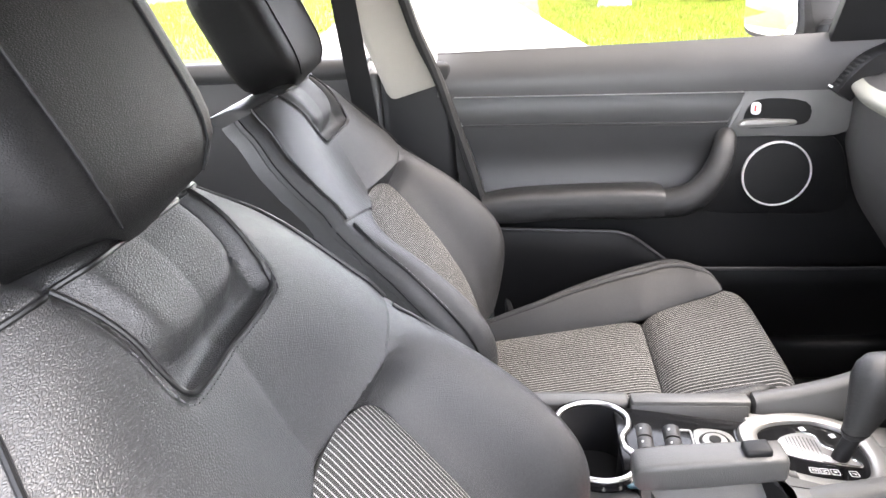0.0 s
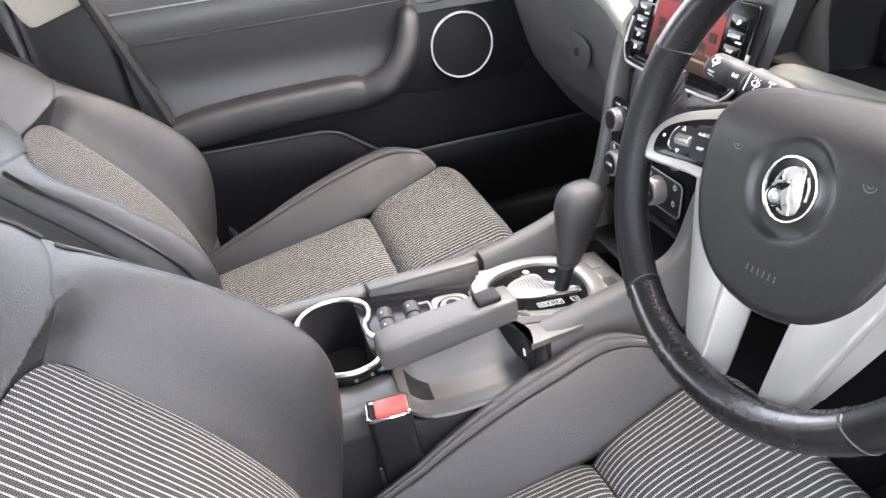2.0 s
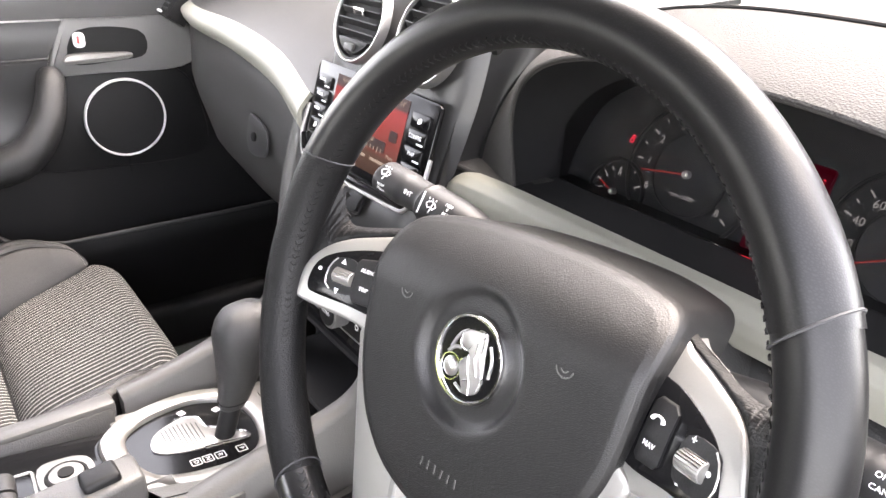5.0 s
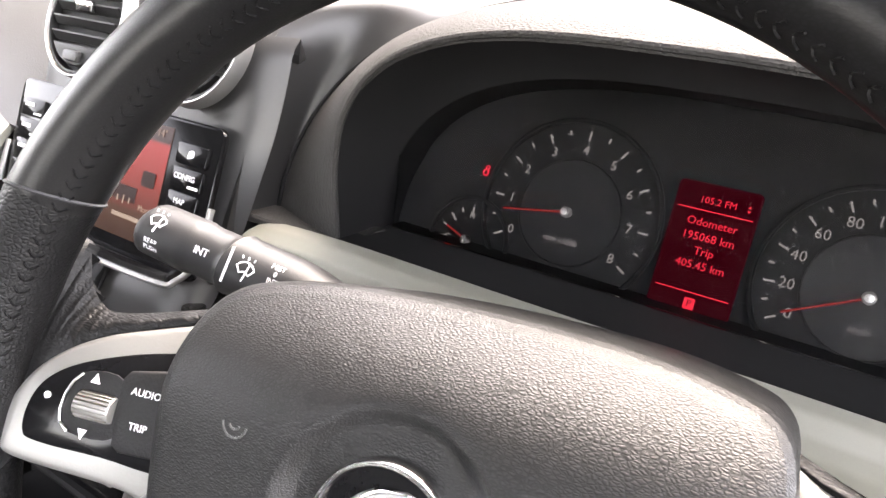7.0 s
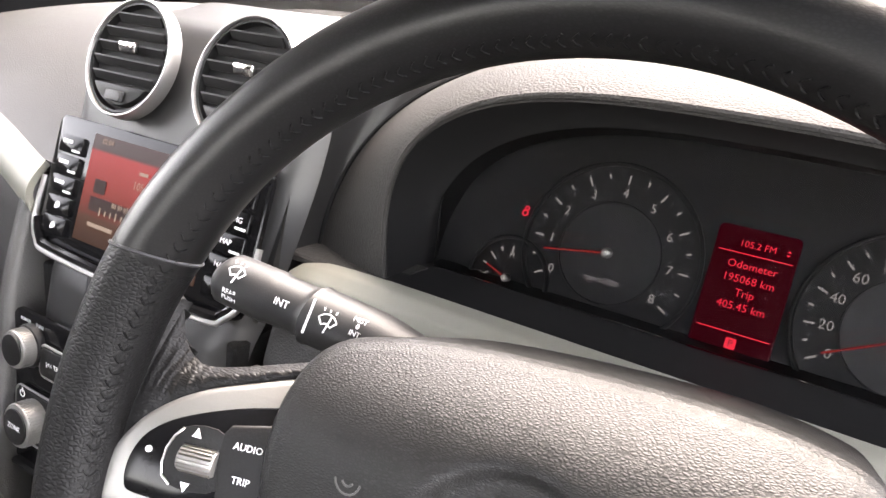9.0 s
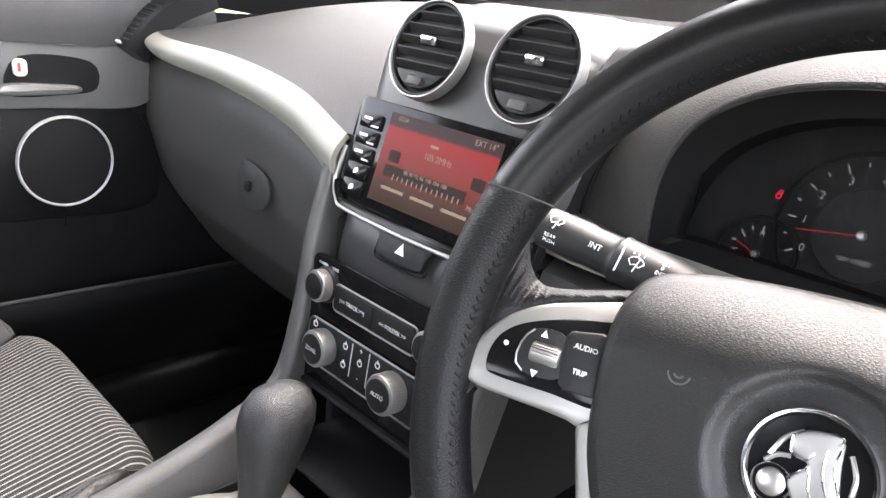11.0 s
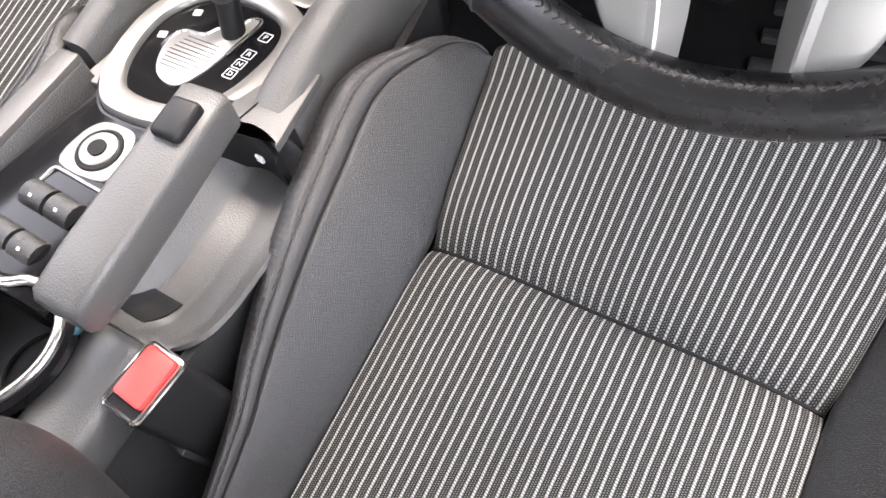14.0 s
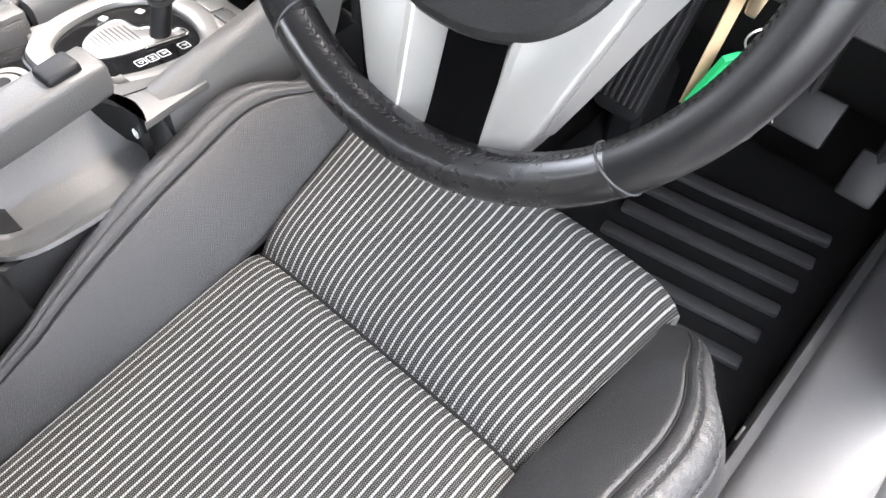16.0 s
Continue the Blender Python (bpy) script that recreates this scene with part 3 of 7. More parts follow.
arm = [Vector((-0.695, y, z)) for y, z in ((-0.045, 0.732), (0.02, 0.737), (0.1, 0.741), (0.2, 0.742), (0.29, 0.741), (0.33, 0.739))]
part("armrest", ribbon_loft(smooth_path(arm, 4), [0.040] * 21, [linear([(0, 0.027), (0.2, 0.033), (0.85, 0.033), (1, 0.029)], i / 20) for i in range(21)], 0.5), LEATHER, door)
pull = smooth_path([(-0.69, 0.315, 0.735), (-0.678, 0.355, 0.741), (-0.672, 0.39, 0.757), (-0.675, 0.42, 0.79), (-0.685, 0.438, 0.825), (-0.702, 0.449, 0.858), (-0.72, 0.452, 0.868)], 5)
part("grab_handle", tube(pull, lambda t: linear([(0, 0.030), (0.25, 0.031), (0.7, 0.024), (1, 0.020)], t), 14, up=(1, 0, 0)), LEATHER, door)
part("armrest_thread", stitches([(-0.6535, y, 0.750) for y in np.linspace(-0.03, 0.33, 30)], 0.004, 0.002, 0.0007), THREAD, door)
BEZEL = surface("mid grey satin plastic", (0.15, 0.149, 0.146), 0.42, grain=0.15, scale=900, vary=0.08)
part("handle_bezel", prism(round_outline([(0.460, 0.866), (0.454, 0.880), (0.489, 0.958), (0.56, 0.956), (0.67, 0.950), (0.70, 0.90), (0.67, 0.862), (0.54, 0.864)], 4), 0.016, 0.005, at=axes((-0.733, 0, 0), (0, 1, 0), (0, 0, 1))), BEZEL, door)
part("handle_recess", prism(round_outline([(0.487, 0.886), (0.505, 0.938), (0.60, 0.932), (0.608, 0.892), (0.56, 0.884)], 4), 0.002, 0, at=axes((-0.717, 0, 0), (0, 1, 0), (0, 0, 1))), PLASTIC_DARK, door)
lever = part("inside_handle", prism(round_outline([(0.476, 0.888), (0.480, 0.899), (0.500, 0.902), (0.540, 0.900), (0.580, 0.897), (0.582, 0.889), (0.555, 0.886), (0.505, 0.885)], 4), 0.012, 0.004, at=axes((-0.716, 0, 0), (0, 1, 0), (0, 0, 1))), SILVER, door, "silver door release lever")
part("lock_button", prism(rounded(0.018, 0.024, 0.007), 0.006, 0.002, at=axes((-0.708, 0.503, 0.924), (0, 1, 0), (0, 0, 1))), WHITE, lever)
part("lock_mark", box((0.0006, 0.004, 0.012), 0, at=(-0.7015, 0.501, 0.925)), RED, lever)
spk = axes((-0.7205, 0.560, 0.784), (0, 1, 0), (0, 0, 1))
part("speaker_surround", prism(round_outline([(0.40, 0.72), (0.462, 0.85), (0.52, 0.872), (0.66, 0.86), (0.70, 0.78), (0.69, 0.70), (0.55, 0.695)], 5), 0.008, 0.004, at=axes((-0.731, 0, 0), (0, 1, 0), (0, 0, 1))), PLASTIC_DARK, door)
part("speaker_ring", ring(0.0690, 0.0652, 0.008, 56, at=spk), BRIGHT, door, "bright silver speaker ring")
part("speaker_grille", disc(0.0655, 0.005, 48, 0.002, at=spk), MESH, door)

# rear door and its window ledge
rear_door = thing("rear_door", (-0.76, -0.60, 0.36), "closed rear passenger door with dark trim", "car door")
part("trim", box((0.05, 0.75, 0.66), 0.02, 3, at=(-0.745, -0.62, 0.70)), VINYL, rear_door)
part("outer_panel", box((0.04, 0.80, 0.70), 0.02, 2, at=(-0.81, -0.62, 0.69)), PAINT, rear_door)
part("window_ledge", tube([(-0.735, -0.98, 1.035), (-0.735, -0.27, 1.032)], 0.024, 12), VINYL, rear_door)
part("seam_line", tube([(-0.717, -0.98, 0.93), (-0.717, -0.27, 0.925)], 0.003, 6), LEATHER, rear_door)
# rear door on the driver's side
east_door = thing("rear_door", (0.77, -0.80, 0.36), "closed rear door behind the driver with dark trim", "car door")
part("trim", box((0.05, 0.66, 0.68), 0.02, 3, at=(0.765, -0.82, 0.70)), VINYL, east_door)
part("outer_panel", box((0.04, 0.70, 0.70), 0.02, 2, at=(0.825, -0.82, 0.69)), PAINT, east_door, "white painted outer skin")
part("armrest", box((0.07, 0.34, 0.06), 0.02, 3, at=(0.715, -0.80, 0.74)), LEATHER, east_door)
part("window_ledge", tube([(0.755, -1.12, 1.038), (0.755, -0.53, 1.038)], 0.022, 12), VINYL, east_door)
pane = part("window_glass", surf(lambda s, t: (mixed(0.775, 0.595, t), mixed(-1.10, -0.55, s), mixed(1.045, 1.40, t)), 4, 4, thick=0.004), TINTED, east_door, "dark tinted glass")
pane.visible_shadow = True
# the driver's door, swung wide open
swung = pose(0.815, 0.66, 0.0, 0, 0, 62)
open_door = thing("driver_door", (0.815, 0.66, 0.36), "open driver's door with black vinyl trim", "car door")
part("trim", box((0.06, 0.98, 0.66), 0.025, 3, at=swung @ Matrix.Translation((-0.02, -0.50, 0.70))), VINYL, open_door)
part("outer_panel", box((0.05, 1.02, 0.72), 0.025, 3, at=swung @ Matrix.Translation((0.035, -0.50, 0.69))), PAINT, open_door, "white painted outer skin")
part("armrest", box((0.07, 0.45, 0.06), 0.025, 3, at=swung @ Matrix.Translation((-0.07, -0.55, 0.74))), LEATHER, open_door)
part("window_frame", tube([swung @ Vector(p) for p in smooth_path([(0, -0.03, 1.05), (-0.06, -0.20, 1.20), (-0.14, -0.50, 1.36), (-0.16, -0.80, 1.39), (-0.12, -0.97, 1.32), (0, -1.0, 1.05)], 6)], 0.020, 8), PLASTIC_DARK, open_door)
# seat belt that hangs at the centre pillar
belt = thing("seat_belt", (-0.70, -0.22, 0.6), "dark woven seat belt hanging down the centre pillar", "seat belt")
part("webbing", surf(lambda s, t: (mixed(-0.575, -0.685, t) + 0.006 * math.sin(7 * t), mixed(-0.285, -0.24, t) + 0.046 * (s - 0.5), mixed(1.30, 0.55, t)), 3, 16, thick=0.002), PLASTIC_DARK, belt)
part("belt_guide", box((0.02, 0.08, 0.05), 0.008, 2, at=pose(-0.585, -0.29, 1.30, 0, -20, 0)), PLASTIC_DARK, belt)


# ---- front seats ----
def front_seat(cx, ys, y60, slope, zf, label):
    """A sports seat: cx its middle, ys the cross seam of its cushion, y60 where its back passes z = 0.6, slope the back's lean."""
    root = thing("front_seat", (cx, ys - 0.1, 0.30), label, "car seat", "front seats")

    def half(v):
        return 0.155 + (0.022 * min(1, v / 0.175) if v > 0 else -0.004 * v / 0.3)

    def dip(u, v):
        return -0.010 * (abs(u) / half(v)) ** 6

    def front_at(s, t):
        u0 = 2 * s - 1
        if t < 0.72:
            v = 0.165 * t / 0.72
            z = 0.543 + 0.022 * (1 - math.exp(-v / 0.016)) + 0.047 * v / 0.175
        else:
            a = (t - 0.72) / 0.28
            ang = min(1, a / 0.6) * radians(95)
            v = 0.165 + 0.032 * math.sin(ang)
            z = 0.6095 - 0.032 * (1 - math.cos(ang)) - max(0, a - 0.6) / 0.4 * 0.07
        u = u0 * half(v)
        if t > 0.6:
            v -= 0.014 * abs(u0) ** 10 * min(1, (t - 0.6) / 0.2)
        return (cx + u, ys + v, z + dip(u, v))

    def rear_at(s, t):
        v = -0.34 * t
        u = (2 * s - 1) * half(v)
        z = 0.543 + 0.013 * (1 - math.exp(v / 0.012)) - 0.058 * t + dip(u, v)
        return (cx + u, ys + v, z)

    part("cushion_front", surf(front_at, 36, 44, thick=0.006, inside=(cx, ys, 0.3), uv=lambda s, t: ((2 * s - 1) * 0.16, 0.24 * t)), CLOTH, root, "grey pinstriped cloth", 60)
    part("cushion_rear", surf(rear_at, 36, 40, thick=0.006, inside=(cx, ys, 0.3), uv=lambda s, t: ((2 * s - 1) * 0.155, -0.34 * t)), CLOTH, root, "grey pinstriped cloth", 60)

    def outer(v):
        return curve([(-0.34, 0.192), (-0.2, 0.219), (-0.16, 0.235), (-0.12, 0.249), (-0.07, 0.262), (-0.02, 0.272), (0.04, 0.279), (0.08, 0.273), (0.11, 0.256)], v)

    section = [(0, -0.010), (0.02, 0.0), (0.14, 0.022), (0.36, 0.052), (0.58, 0.072), (0.76, 0.076), (0.90, 0.058), (1.0, 0.018), (1.02, -0.04), (0.99, -0.13)]
    prof = [(p.x, p.y) for p in smooth_path([(a, b, 0) for a, b in section], 14)]

    for sign, name in ((-1, "bolster_left"), (1, "bolster_right")):
        def bolster(s, t, sign=sign):
            v = mixed(-0.34, 0.152, t)
            k = 1.0 if v < 0.045 else math.sqrt(max(0.0, 1 - ((v - 0.045) / 0.107) ** 2))
            a, b = prof[round(s * (len(prof) - 1))]
            base = 0.553 + curve([(-0.34, -0.074), (-0.17, -0.038), (0.0, 0.002), (0.09, 0.028), (0.175, 0.055)], v)
            tall = curve([(-0.34, 0.55), (-0.15, 0.85), (0.0, 0.92), (0.168, 0.72)], v)
            u = half(v) + (outer(v) - half(v)) * a * (0.12 + 0.88 * k)
            z = base + (b * k * tall if b > 0 else b)
            z -= 0.0035 * bell(s - 0.430, 0.012) * (b > 0) + 0.0020 * (bell(s - 0.494, 0.010) + bell(s - 0.630, 0.010)) * k
            z += 0.0003 * math.sin(2 * math.pi * (v / 0.0068 + 0.35 * math.sin(90 * v))) * bell(s - 0.560, 0.034) * k
            return (cx + sign * u, ys + v, z)
        n = len(prof) - 1
        part(name, surf(bolster, n, 360, thick=0.005, inside=(cx, ys - 0.1, 0.35)), LEATHER, root, smooth=60)
        pipe = [Vector(bolster(0.430, t)) + Vector((0, 0, 0.0008)) for t in np.linspace(0.02, 0.985, 70)]
        part("seam_line", tube(pipe, 0.0012, 6), DARK, root)
        band = [(Vector(bolster(0.494, t)), Vector(bolster(0.630, t))) for t in np.linspace(0.02, 0.975, 96)]
        lift = Vector((sign * 0.0002, 0, 0.0004))
        for side_ in (0, 1):
            part("seam_thread", stitches([b[side_] + lift for b in band], 0.0036, 0.0024, 0.0011), THREAD, root)
    part("cross_seam", tube([Vector(front_at(s, 0.0)) + Vector((0, -0.001, 0.001)) for s in np.linspace(0, 1, 24)], 0.002, 6), DARK, root)
    part("seat_base", box((0.44, 0.46, 0.10), 0.03, 3, at=(cx, ys - 0.08, 0.428)), PLASTIC_DARK, root)
    for sx in (-0.2, 0.2):
        part("seat_rail", box((0.05, 0.52, 0.10), 0.01, 1, at=(cx + sx, ys - 0.08, 0.345)), DARK, root)

    lean = math.atan(slope)
    ev, en = Vector((0, -math.sin(lean), math.cos(lean))), Vector((0, math.cos(lean), math.sin(lean)))
    foot = Vector((cx, y60 + (0.6 - zf) * slope, zf))

    def place(u, h, n):
        return foot + Vector((u, 0, 0)) + ev * h + en * n

    behind = place(0, 0.3, -0.3)

    def width(h):
        return curve([(0, 0.222), (0.12, 0.246), (0.26, 0.246), (0.40, 0.225), (0.50, 0.203), (0.56, 0.166), (0.60, 0.136)], h)

    def inner(h):
        if h < 0.32:
            return mixed(0.140, 0.125, h / 0.32)
        return 0.125 * math.sqrt(max(0.0, 1 - ((h - 0.32) / 0.055) ** 2))

    def crest(h):
        return curve([(0, 0.040), (0.033, 0.066), (0.1, 0.108), (0.15, 0.122), (0.21, 0.114), (0.288, 0.086), (0.35, 0.054), (0.40, 0.032), (0.5, 0.014), (0.6, 0.008)], h)

    def lumbar(h):
        return curve([(0, 0.030), (0.1, 0.043), (0.2, 0.037), (0.28, 0.022), (0.36, 0.006), (0.42, 0.0), (0.6, 0.0)], h)

    hump = [(0, -0.03), (0.04, 0.03), (0.2, 0.26), (0.45, 0.72), (0.68, 0.98), (0.86, 0.98), (1.0, 0.78)]

    def recess(u, h):
        """A stitched hollow under the headrest with a rounded padded flap in it."""
        def within(wide, low, r, soft):
            dx, dy = abs(u) - (wide - r), (low + r) - h
            d = math.hypot(max(dx, 0.0), max(dy, 0.0)) + min(max(dx, dy), 0.0) - r
            return 1 / (1 + math.exp(max(-40.0, min(40.0, d / soft))))
        wide = 0.084 + 0.10 * max(0, h - 0.53)
        return -0.016 * within(wide, 0.490, 0.016, 0.0026) + 0.0165 * within(wide - 0.019, 0.512, 0.036, 0.0042)

    def face(u, h):
        """How far the seat's back stands forward at a place on it."""
        i, w = inner(h), width(h)
        qb = min(1.0, max(0.0, (abs(u) - i) / (w - i)))
        n = lumbar(h) * (1 - qb) + crest(h) * curve(hump, qb) + recess(u, h)
        roll = min(1.0, max(0.0, (h - 0.42) / 0.15))
        return n - 0.040 * (abs(u) / w) ** 3 * roll - 0.014 * max(0.0, (h - 0.53) / 0.055) ** 2

    def wrapped(q, u, h, n):
        """Rolls the face over the side into a gusset; q past 1 leads round it."""
        if abs(q) <= 1:
            return place(u, h, n)
        e = (abs(q) - 1) / 0.3
        return place(u + math.copysign(0.007 * math.sin(min(1.0, e * 2.2) * math.pi / 2) - 0.004 * e, q), h, n - 0.050 * e ** 1.2)

    def insert_at(s, t):
        q = 2 * s - 1
        top = 0.32 + 0.055 * math.sqrt(max(0.0, 1 - (q * 0.995) ** 2))
        h = t * top
        u = q * mixed(0.140, 0.125, min(1, h / 0.32))
        return place(u, h, lumbar(h) + 0.003 - 0.005 * abs(q) ** 8 - 0.002 * (t ** 30))

    part("backrest_insert", surf(insert_at, 36, 48, thick=0.006, inside=behind, uv=lambda s, t: ((2 * s - 1) * 0.135, 0.385 * t)), CLOTH, root, "grey pinstriped cloth", 60)

    def seam_h(qq):
        """Where the side bolster ends and the shoulder leather begins."""
        return 0.350 + 0.045 * qq

    for sign, name in ((-1, "back_bolster_left"), (1, "back_bolster_right")):
        def side_at(s, t, sign=sign):
            q = s * 1.3
            qq = min(q, 1.0)
            h = t * seam_h(qq)
            u = mixed(inner(h), width(h), qq)
            n = face(u, h) - 0.0022 * bell((1 - t) * seam_h(qq), 0.003)
            return wrapped(q, sign * u, h, n)
        part(name, surf(side_at, 52, 60, thick=0.004, inside=behind), LEATHER, root, smooth=60)
        pipe = [side_at(0.95 / 1.3, t) + en * 0.0016 for t in np.linspace(0.01, 0.985, 60)]
        part("piping", tube(pipe, 0.0023, 8), LEATHER_WORN, root)
        seam = [side_at(1.13 / 1.3, t) + Vector((sign * 0.0006, 0, 0)) for t in np.linspace(0.01, 0.985, 60)]
        part("gusset_seam", tube(seam, 0.0011, 6), DARK, root)
        thread = [side_at(1.18 / 1.3, t) + Vector((sign * 0.0008, 0, 0)) for t in np.linspace(0.01, 0.985, 70)]
        part("seam_thread", stitches(thread, 0.0044, 0.0022, 0.0008), THREAD, root)

    def low_edge(q):
        """The shoulder leather's lower edge, from the middle (0) over the cloth's arch (0.55) to the side (1)."""
        a = abs(q)
        if a < 0.5:
            u = 0.1048 * a / 0.5
            return u, 0.32 + 0.055 * math.sqrt(1 - (u / 0.125) ** 2)
        u = mixed(0.1048, width(0.395), (a - 0.5) / 0.5)
        lo, hi = 0.03, 1.0
        for _ in range(24):
            mid = (lo + hi) / 2
            if mixed(inner(seam_h(mid)), width(seam_h(mid)), mid) < u:
                lo = mid
            else:
                hi = mid
        return u, mixed(0.350, seam_h(lo), min(1.0, (a - 0.5) / 0.05))

    def panel_at(s, t):
        q = (2 * s - 1) * 1.3
        qq = max(-1.0, min(1.0, q))
        ub, hb = low_edge(qq)
        share = ub / width(hb)
        tt = min(1.0, t / 0.86)
        h = mixed(hb, 0.585, tt)
        u = math.copysign(mixed(share, mixed(share, abs(qq), 0.6), tt) * width(h), qq)
        n = face(u, h) - 0.0022 * bell(h - hb, 0.003)
        if t > 0.86:
            e = (t - 0.86) / 0.14
            h += 0.022 * math.sin(e * math.pi / 2)
            n -= 0.060 * (1 - math.cos(e * math.pi / 2))
        return wrapped(q, u, h, n)

    part("shoulder_panel", surf(panel_at, 168, 140, thick=0.004, inside=behind), LEATHER, root, "smooth black leather", 60)
    bound = smooth_path([(-0.092, 0.588, 0), (-0.086, 0.54, 0), (-0.083, 0.507, 0), (-0.068, 0.491, 0), (0.0, 0.488, 0), (0.068, 0.491, 0), (0.083, 0.507, 0), (0.086, 0.54, 0), (0.092, 0.588, 0)], 7)
    part("recess_piping", tube([place(p.x, p.y, face(p.x * 1.08, p.y - 0.004) + 0.0012) for p in bound], 0.0020, 8), LEATHER_WORN, root)
    part("recess_thread", stitches([place(p.x * 1.07, p.y - 0.0055, face(p.x * 1.12, p.y - 0.0055) + 0.0005) for p in bound[6:-6]], 0.0044, 0.0022, 0.0006), THREAD, root)
    part("top_piping", tube([panel_at((q / 1.3 + 1) / 2, 0.87) + en * 0.0012 for q in np.linspace(-0.975, 0.975, 60)], 0.0022, 8), LEATHER_WORN, root)
    for sg in (-1, 1):
        line = [panel_at(((sg * 0.975) / 1.3 + 1) / 2, t) + en * 0.0016 for t in np.linspace(0.015, 0.87, 44)]
        part("edge_piping", tube(line, 0.0023, 8), LEATHER_WORN, root)
        line = [panel_at(((sg * 1.13) / 1.3 + 1) / 2, t) + Vector((sg * 0.0006, 0, 0)) for t in np.linspace(0.015, 0.86, 40)]
        part("gusset_seam", tube(line, 0.0011, 6), DARK, root)
        line = [panel_at(((sg * 1.18) / 1.3 + 1) / 2, t) + Vector((sg * 0.0008, 0, 0)) for t in np.linspace(0.015, 0.86, 50)]
        part("seam_thread", stitches(line, 0.0044, 0.0022, 0.0008), THREAD, root)
    back = []
    for h in (0.0, 0.06, 0.1, 0.15, 0.2, 0.25, 0.3, 0.35, 0.40, 0.45, 0.5, 0.54, 0.575, 0.594):
        w = width(h) * 0.94
        n0 = face(width(h), h) - 0.042
        deep = curve([(0, -0.09), (0.3, -0.085), (0.45, -0.060), (0.6, -0.040)], h)
        back.append([place(a * w, h, n) for a, n in ((-1, n0), (-0.5, min(n0, -0.03)), (0.5, min(n0, -0.03)), (1, n0), (0.93, min(-0.04, deep + 0.03)), (0.5, deep), (-0.5, deep), (-0.93, min(-0.04, deep + 0.03)))])
    part("back_shell", loft(back), DARK, root)

    head = []
    for a in np.linspace(0, 1, 15):
        h = 0.580 + 0.229 * a
        w = 0.126 * (1 - abs(2 * a - 1) ** 6) ** 0.5 * mixed(0.92, 1.0, a) + 0.002
        d = 0.062 * (1 - abs(2 * a - 1) ** 5) ** 0.5 + 0.002
        loop = []
        for k in range(28):
            ang = 2 * math.pi * k / 28
            c, si = math.cos(ang), math.sin(ang)
            uu = w * math.copysign(abs(c) ** 0.55, c)
            nn = d * math.copysign(abs(si) ** 0.6, si)
            if si > 0:
                nn -= 0.014 * (1 - abs(c) ** 2)
            loop.append(place(uu, h + 0.010 * abs(c) ** 2 * (1 - a), nn - 0.012))
        head.append(loop)
    head_rest = part("headrest", loft(head), LEATHER_MATTE, root, smooth=60)
    for su in (-0.6, 0.6):
        ridge = [h_[7 + round(-su * 4)] + en * 0.0008 for h_ in head[1:-1]]
        part("headrest_seam", tube(ridge, 0.0012, 6), DARK, head_rest)
    for su in (-0.055, 0.055):
        part("headrest_post", tube([place(su, 0.55, -0.065), place(su, 0.66, -0.035)], 0.0055, 10), CHROME, root)
        part("post_guide", tube([place(su, 0.575, -0.062), place(su, 0.604, -0.058)], lambda t: mixed(0.020, 0.013, t), 14), PLASTIC_DARK, root)
    return root


front_seat(0.375, 0.37, 0.03, 0.45, 0.565, "driver's black leather sports seat with pinstriped cloth insert")
front_seat(-0.375, 0.272, -0.095, 0.45, 0.535, "passenger's black leather sports seat with pinstriped cloth insert")


# ---- dashboard ----
dash = thing("dashboard", (0, 0.75, 0.45), "soft dark grey dashboard with pale trim strips and centre stack", "dashboard")
XS = -0.015


def dash_face(x):
    """How far back the dash's lip stands, and how high, along the car's width."""
    y = curve([(-0.74, 0.70), (-0.60, 0.665), (-0.40, 0.655), (-0.25, 0.648), (-0.14, 0.630)], x)
    z = curve([(-0.74, 0.985), (-0.60, 0.982), (-0.40, 0.984), (-0.25, 0.971), (-0.14, 0.945)], x)
    return y, z


# upper sheet from the strip to the windscreen
def top_sheet(s, t):
    x = mixed(-0.735, 0.745, s)
    y0, z0 = dash_face(min(x, -0.12))
    if x > -0.12:
        y0, z0 = linear([(-0.12, 0.735), (0.07, 0.735), (0.13, 0.81), (0.745, 0.81)], x), curve([(-0.12, 0.99), (-0.02, 1.062), (0.1, 1.050), (0.2, 1.0), (0.6, 1.0), (0.745, 0.95)], x)
    crown = 1.075 - 0.10 * (x / 0.74) ** 4
    y = mixed(y0, 1.30, t)
    z = z0 + (crown - z0) * (1 - (1 - min(1, t / 0.5)) ** 2.2) - 0.055 * max(0, t - 0.5) ** 1.5
    return (x, y, z)


part("top_pad", surf(top_sheet, 70, 26, thick=0.012, inside=(0, 1.0, 0.4)), DASH, dash)


# pale strip on the passenger's side
def strip_at(s, t):
    x = mixed(-0.735, -0.140, s)
    y, z = dash_face(x)
    tall = mixed(0.024, 0.047, s)
    return (x, y - 0.012 * math.sin(math.pi * t) - 0.012 * (1 - t), z - tall * (1 - t))


part("pale_strip", surf(strip_at, 40, 8, thick=0.006, inside=(-0.4, 1.0, 0.8)), PALE, dash, "pale champagne trim strip")


# glovebox side below the strip
def glove_at(s, t):
    x = mixed(-0.735, -0.145, s)
    y, z = dash_face(x)
    z -= mixed(0.024, 0.047, s) + 0.004
    zz = mixed(z, 0.58, t)
    yy = y + 0.004 + linear([(0, 0), (0.08, -0.008), (0.30, -0.012), (0.55, 0.015), (0.8, 0.08), (1, 0.16)], t)
    return (x, yy, zz)


